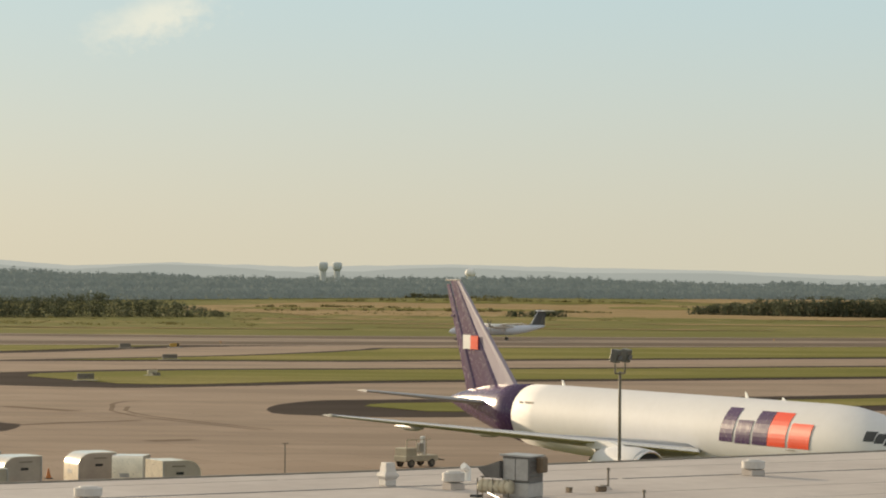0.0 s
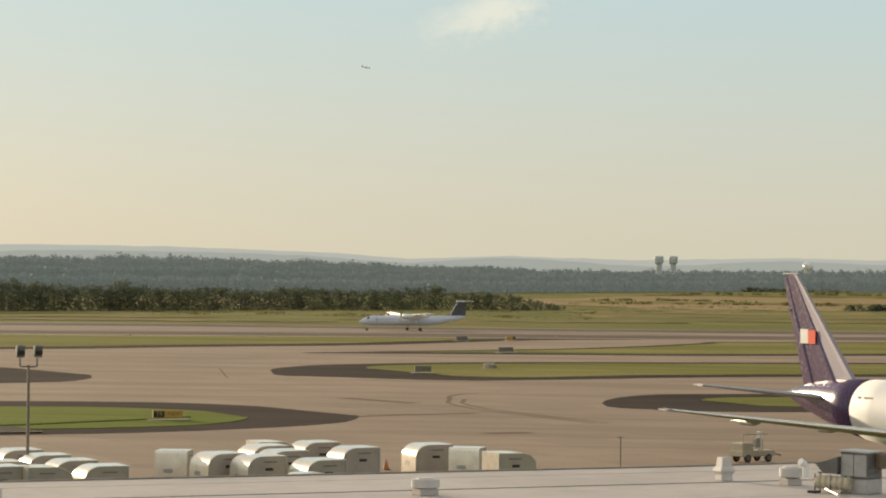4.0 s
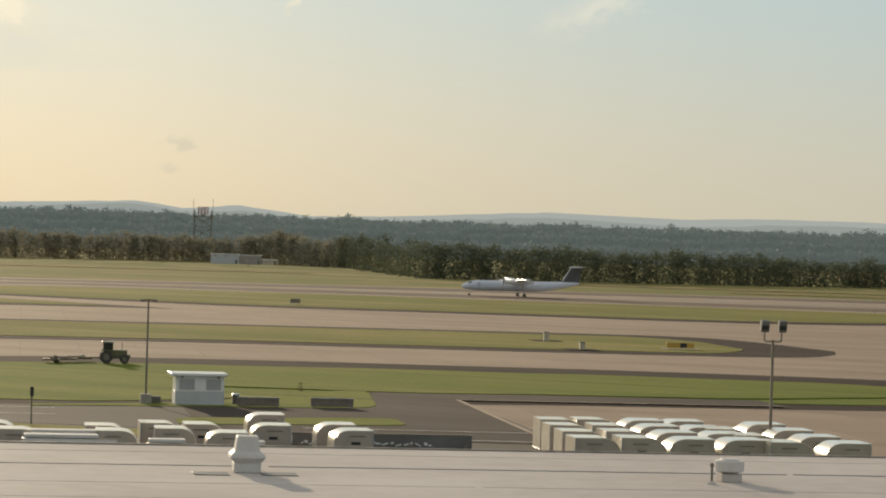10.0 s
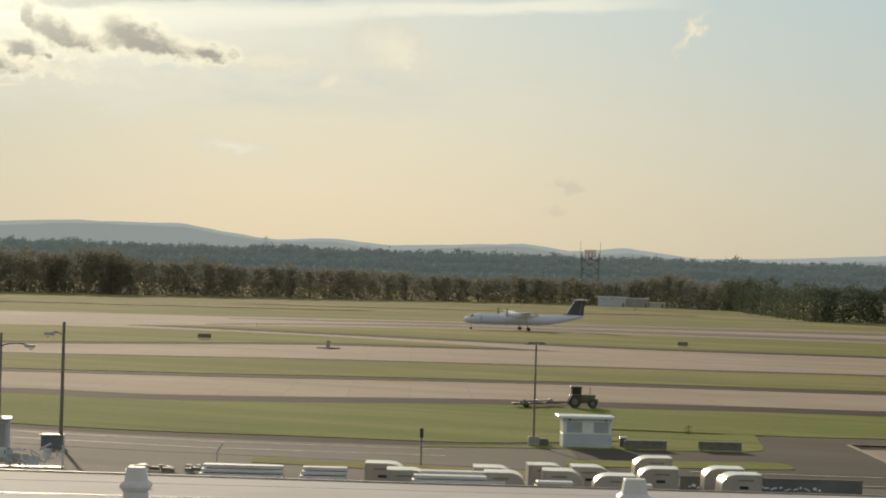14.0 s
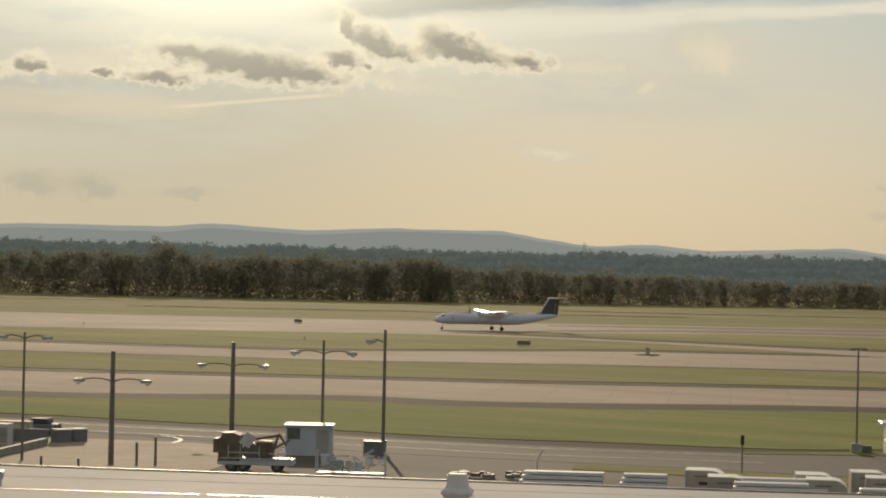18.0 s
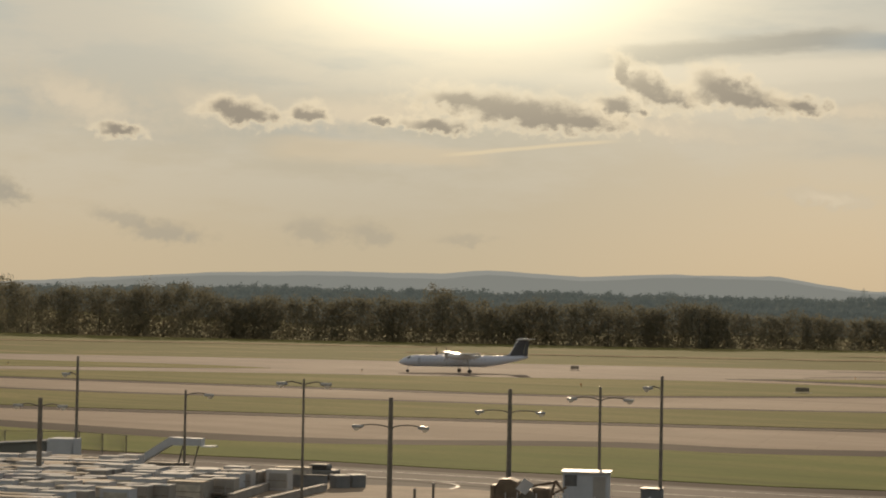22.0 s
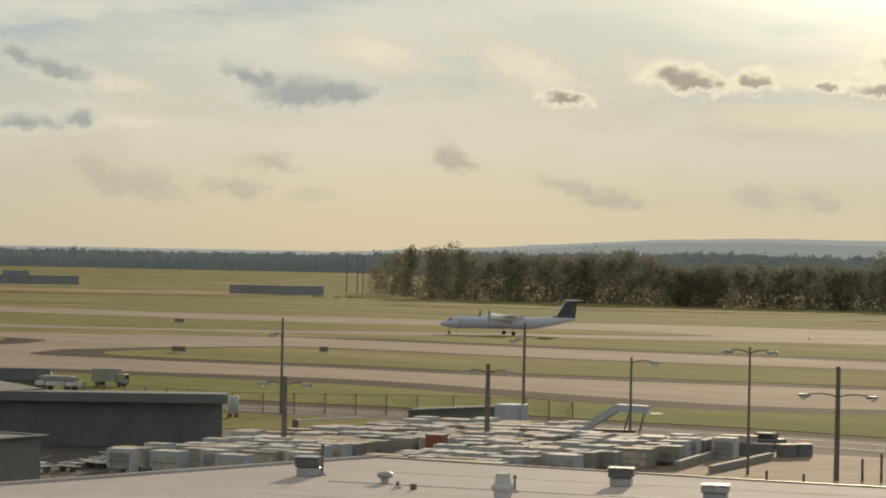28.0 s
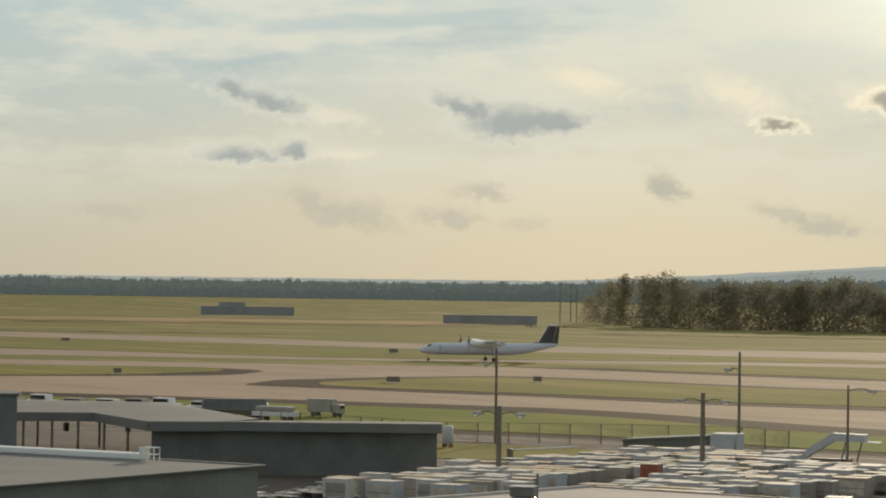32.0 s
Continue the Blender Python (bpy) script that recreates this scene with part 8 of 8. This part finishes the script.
    loft(hull, [[(x, y, z) for x, z in ((-4.3, 0), (4.3, 0), (4.3, 2.0), (-4.3, 1.4))] for y in (-2, 2)])
    part("wall", hull, brown_wall, lean)
    part("end_panel", box(bmesh.new(), (2.4, 0.08, 2.1), (5.6, -2.0, 1.05)), pale_blue, lean)
    part("roof_edge", rod(bmesh.new(), (-4.5, -2.1, 1.46), (4.6, -2.1, 2.1), 0.08), white_paint, lean)
    part("roof", box(bmesh.new(), (9.0, 4.4, 0.1), (0, 0, 1.78), tilt=("Y", -0.07)), roof_grey, lean)
    part("annex", box(bmesh.new(), (2.6, 3.0, 2.3), (5.6, 0, 1.15), bevel=0.03), pale_blue, lean)
    bar = thing("white_boom", place(-102.2, 229, 0.15, 8), "long white boom barrier lowered across a gate", "boom barrier")
    part("beam", rod(bmesh.new(), (-3.2, 0, 0.75), (3.2, 0, 1.25), 0.09), white_paint, bar)
    part("stand", box(bmesh.new(), (0.5, 0.5, 0.9), (-3.2, 0, 0.45), bevel=0.04), steel, bar)
    # loader on the apron beside the freighter
    gse = thing("apron_loader", place(118.5, 193.5, 0.05, 10), "tan belt loader with tubular rails, parked", "ground vehicle")
    part("bed", box(bmesh.new(), (3.7, 1.6, 0.5), (0, 0, 0.75), bevel=0.06), tan_paint, gse)
    part("engine_box", box(bmesh.new(), (1.2, 1.5, 0.9), (-1.2, 0, 1.2), bevel=0.08), tan_paint, gse)
    part("seat_back", box(bmesh.new(), (0.5, 0.6, 0.8), (0.4, 0, 1.6), bevel=0.08), skin_grey, gse)
    for x in (-1.7, -0.6, 0.5):
        part("rail_post", rod(bmesh.new(), (x, -0.7, 1.0), (x, -0.7, 2.35), 0.04), tan_paint, gse)
    part("rail", rod(bmesh.new(), (-1.7, -0.7, 2.35), (1.0, -0.7, 2.35), 0.04), tan_paint, gse)
    part("column", box(bmesh.new(), (0.35, 0.4, 1.6), (0.9, 0.2, 1.75), bevel=0.06), white_paint, gse)
    part("tow_bar", rod(bmesh.new(), (1.8, 0, 0.7), (3.0, -0.2, 0.5), 0.06), steel, gse)
    for x in (-1.2, 1.1):
        for y in (-0.7, 0.7):
            wheel(gse, x, y, 0.38, 0.22)


def car(u, w, n, tall, mat, label, cab=0.62, turn=0.0):
    ob = thing("parked_car", place(u, w, 0.1, turn), label, "car", "parked vehicles")
    part("body", box(bmesh.new(), (n, 1.8, tall * 0.5), (0, 0, tall * 0.42), bevel=0.12), mat, ob)
    part("cabin", box(bmesh.new(), (n * cab, 1.6, tall * 0.42), (-n * 0.05, 0, tall * 0.84), bevel=0.16), mat, ob)
    for y in (-0.81, 0.81):
        part("side_window", box(bmesh.new(), (n * cab * 0.85, 0.03, tall * 0.26), (-n * 0.05, y, tall * 0.86)), glass_dark, ob)
    for x in (-n * 0.3, n * 0.32):
        for y in (-0.8, 0.8):
            wheel(ob, x, y, 0.33, 0.2)
    return ob


def build_vehicles():
    rng = random.Random(8)
    for u, w, mat in ((-210, 303, white_paint), (-205, 304, skin_grey), (-200.5, 305, white_paint), (-196.5, 306, skin_grey), (-192.5, 306.5, white_paint), (-188, 309, white_paint), (-183.5, 310, skin_grey), (-179.5, 309, white_paint)):
        car(u * 0.94, w * 0.94, rng.uniform(4.2, 4.9), rng.uniform(1.45, 1.9), mat, "pale parked car beyond the hall roof", turn=rng.uniform(-4, 4))
    car(-201, 282, 5.2, 2.3, tan_paint, "tan parked van beyond the hall roof", 0.8)
    lorry = thing("box_truck", place(-161, 294, 0.1, 2), "grey box truck with a dull cargo body", "truck")
    part("cargo_body", box(bmesh.new(), (4.6, 2.3, 2.3), (-0.8, 0, 1.9), bevel=0.04), skin_grey, lorry)
    part("cab", box(bmesh.new(), (1.6, 2.1, 1.7), (2.4, 0, 1.35), bevel=0.18), skin_grey, lorry)
    part("windscreen", box(bmesh.new(), (0.05, 1.7, 0.6), (3.2, 0, 1.7)), glass_dark, lorry)
    for x in (-2.0, 2.2):
        for y in (-0.95, 0.95):
            wheel(lorry, x, y, 0.45, 0.26)
    for piece in lorry.children_recursive:
        piece.data.transform(Matrix.Scale(0.72, 4))
        piece.location *= 0.72
    flat = thing("flatbed_trailer", place(-158, 276, 0.1, 2), "low white flatbed trailer", "trailer")
    part("bed", box(bmesh.new(), (5.2, 2.2, 0.5), (0, 0, 1.0), bevel=0.04), white_paint, flat)
    part("load", box(bmesh.new(), (4.4, 1.9, 0.6), (0, 0, 1.6), bevel=0.1), skin_grey, flat)
    for x in (-1.6, 1.6):
        for y in (-0.9, 0.9):
            wheel(flat, x, y, 0.4, 0.24)
    car(-60.5, 231.5, 3.0, 1.3, brown_wall, "small dark cart parked by a lamp post")


def build_fence():
    ob = thing("chain_link_fence", place(0, 0), "chain-link fence on thin posts along the road", "fence")
    line = [(-175, 262), (-150, 259), (-122, 249), (-105, 258), (-94, 261), (-84, 254)]
    pts = []
    for (a, p), (b, q) in zip(line, line[1:]):
        k = max(2, int(math.hypot(b - a, q - p) / 3.2))
        pts += [(a + (b - a) * j / k, p + (q - p) * j / k) for j in range(k)]
    tall = 2.3
    for u, w in pts:
        part("post", rod(bmesh.new(), (u, w, 0), (u, w, tall), 0.05, 0.05, 6), steel, ob)
    for z in (0.15, tall - 0.05):
        rail = bmesh.new()
        for (a, p), (b, q) in zip(pts, pts[1:]):
            rod(rail, (a, p, z), (b, q, z), 0.025, None, 5)
        part("rail", rail, steel, ob)
    mesh = Clumps()
    for (a, p), (b, q) in zip(pts, pts[1:]):
        for k in range(16):
            f = k / 16
            x, y, g = a + (b - a) * f, p + (q - p) * f, 0.006
            for lift, fall in ((0.15, tall - 0.05), (tall - 0.05, 0.15)):
                f2 = min(1.0, f + 0.6)
                x2, y2 = a + (b - a) * f2, p + (q - p) * f2
                i = len(mesh.verts)
                mesh.verts += [(x, y, lift), (x + g * 2, y, lift), (x2 + g * 2, y2, fall), (x2, y2, fall)]
                mesh.faces.append((i, i + 1, i + 2, i + 3))
    mesh.done("wire_mesh", steel, "", "", parent=ob)


def build_scrub():
    """Low bushes and rough growth beyond the runway."""
    rng, arr = random.Random(17), np.random.default_rng(17)
    mids, radii = [], []
    for lo, hi, r0, r1, n in ((4.0, 10.0, 1060, 1330, 520), (9, 14, 1090, 1200, 150), (-8, 5.5, 1330, 1440, 520), (24, 31, 1240, 1340, 160), (52, 56.5, 1440, 1520, 120), (-3, 5, 1480, 1700, 160)):
        for k in range(n):
            yaw, r = rng.uniform(lo, hi), rng.uniform(r0, r1)
            patch = noise.noise(Vector((yaw * 1.6, r * 0.012, 4.0)))
            if patch > -0.05:
                p = polar(yaw, r)
                size = rng.uniform(0.5, 1.0) * (0.8 + 1.4 * patch)
                mids.append((p.x, p.y, land(p.x, p.y) + size * 0.3))
                radii.append(size)
    mids, radii = np.repeat(np.array(mids), 16, axis=0), np.repeat(np.array(radii), 16)
    way = arr.normal(0.0, 1.0, mids.shape)
    way /= np.linalg.norm(way, axis=1)[:, None]
    at = mids + way * (radii * arr.uniform(0.3, 1.0, len(radii)))[:, None] * np.array((2.6, 2.6, 0.8))
    leaf_mesh("scrub", scrub_leaf, at, way, 0.5 * radii, arr, "low scattered scrub in rough grass", "scrub")


build_containers()
build_yard()
build_posts()
build_booth()
tractor, mower = build_tractor(), build_mower()
build_signs()
build_machines()
build_vehicles()
build_fence()
build_scrub()


# ---- what moves ----
def runway_spot(t):
    """Where the turboprop's main wheels stand at t seconds."""
    u = 443.015 - 26.39197 * t - 0.9993189 * t**2 + 0.07942579 * t**3 - 0.0019124 * t**4 + 0.0000164568 * t**5
    return u, 729.87 + 0.27927 * u - 0.00090166 * u * u


def motions():
    """All that moves: the turboprop and its propellers, a far jet, and the mower."""
    rows = []
    for k in range(33):
        t = float(k)
        u, w = runway_spot(t)
        a, b = uw(*runway_spot(t - 0.5)), uw(*runway_spot(t + 0.5))
        heading = max(math.atan2(a.y - b.y, a.x - b.x), radians(32))
        rows.append((t, Matrix.Translation(uw(u, w, 0.02)) @ Matrix.Rotation(heading, 4, "Z")))
    walk(turboprop, rows)
    for prop in PROPS:
        at = prop.location.copy()
        walk(prop, [(0.4 * k, Matrix.Translation(at) @ Matrix.Rotation(radians(67 * k), 4, "X")) for k in range(81)])
    walk(far_jet, [(t, seen_at(10.85 - 0.475 * t, 4300, 15.1 + 4300 * math.tan(radians(4.36 + 0.045 * t)), 8) @ pose(0, 0, 0, 0, 6, 0) @ Matrix.Rotation(math.pi, 4, "Z")) for t in (0.0, 8.0, 16.0, 24.0, 32.0)])
    for ob, lag in ((tractor, 0.0), (mower, 4.6)):
        walk(ob, [(t, place(-12.85 + 2.3 * t - lag, 307.0, 0.12)) for t in (0.0, 8.0, 16.0, 24.0, 32.0)])


motions()
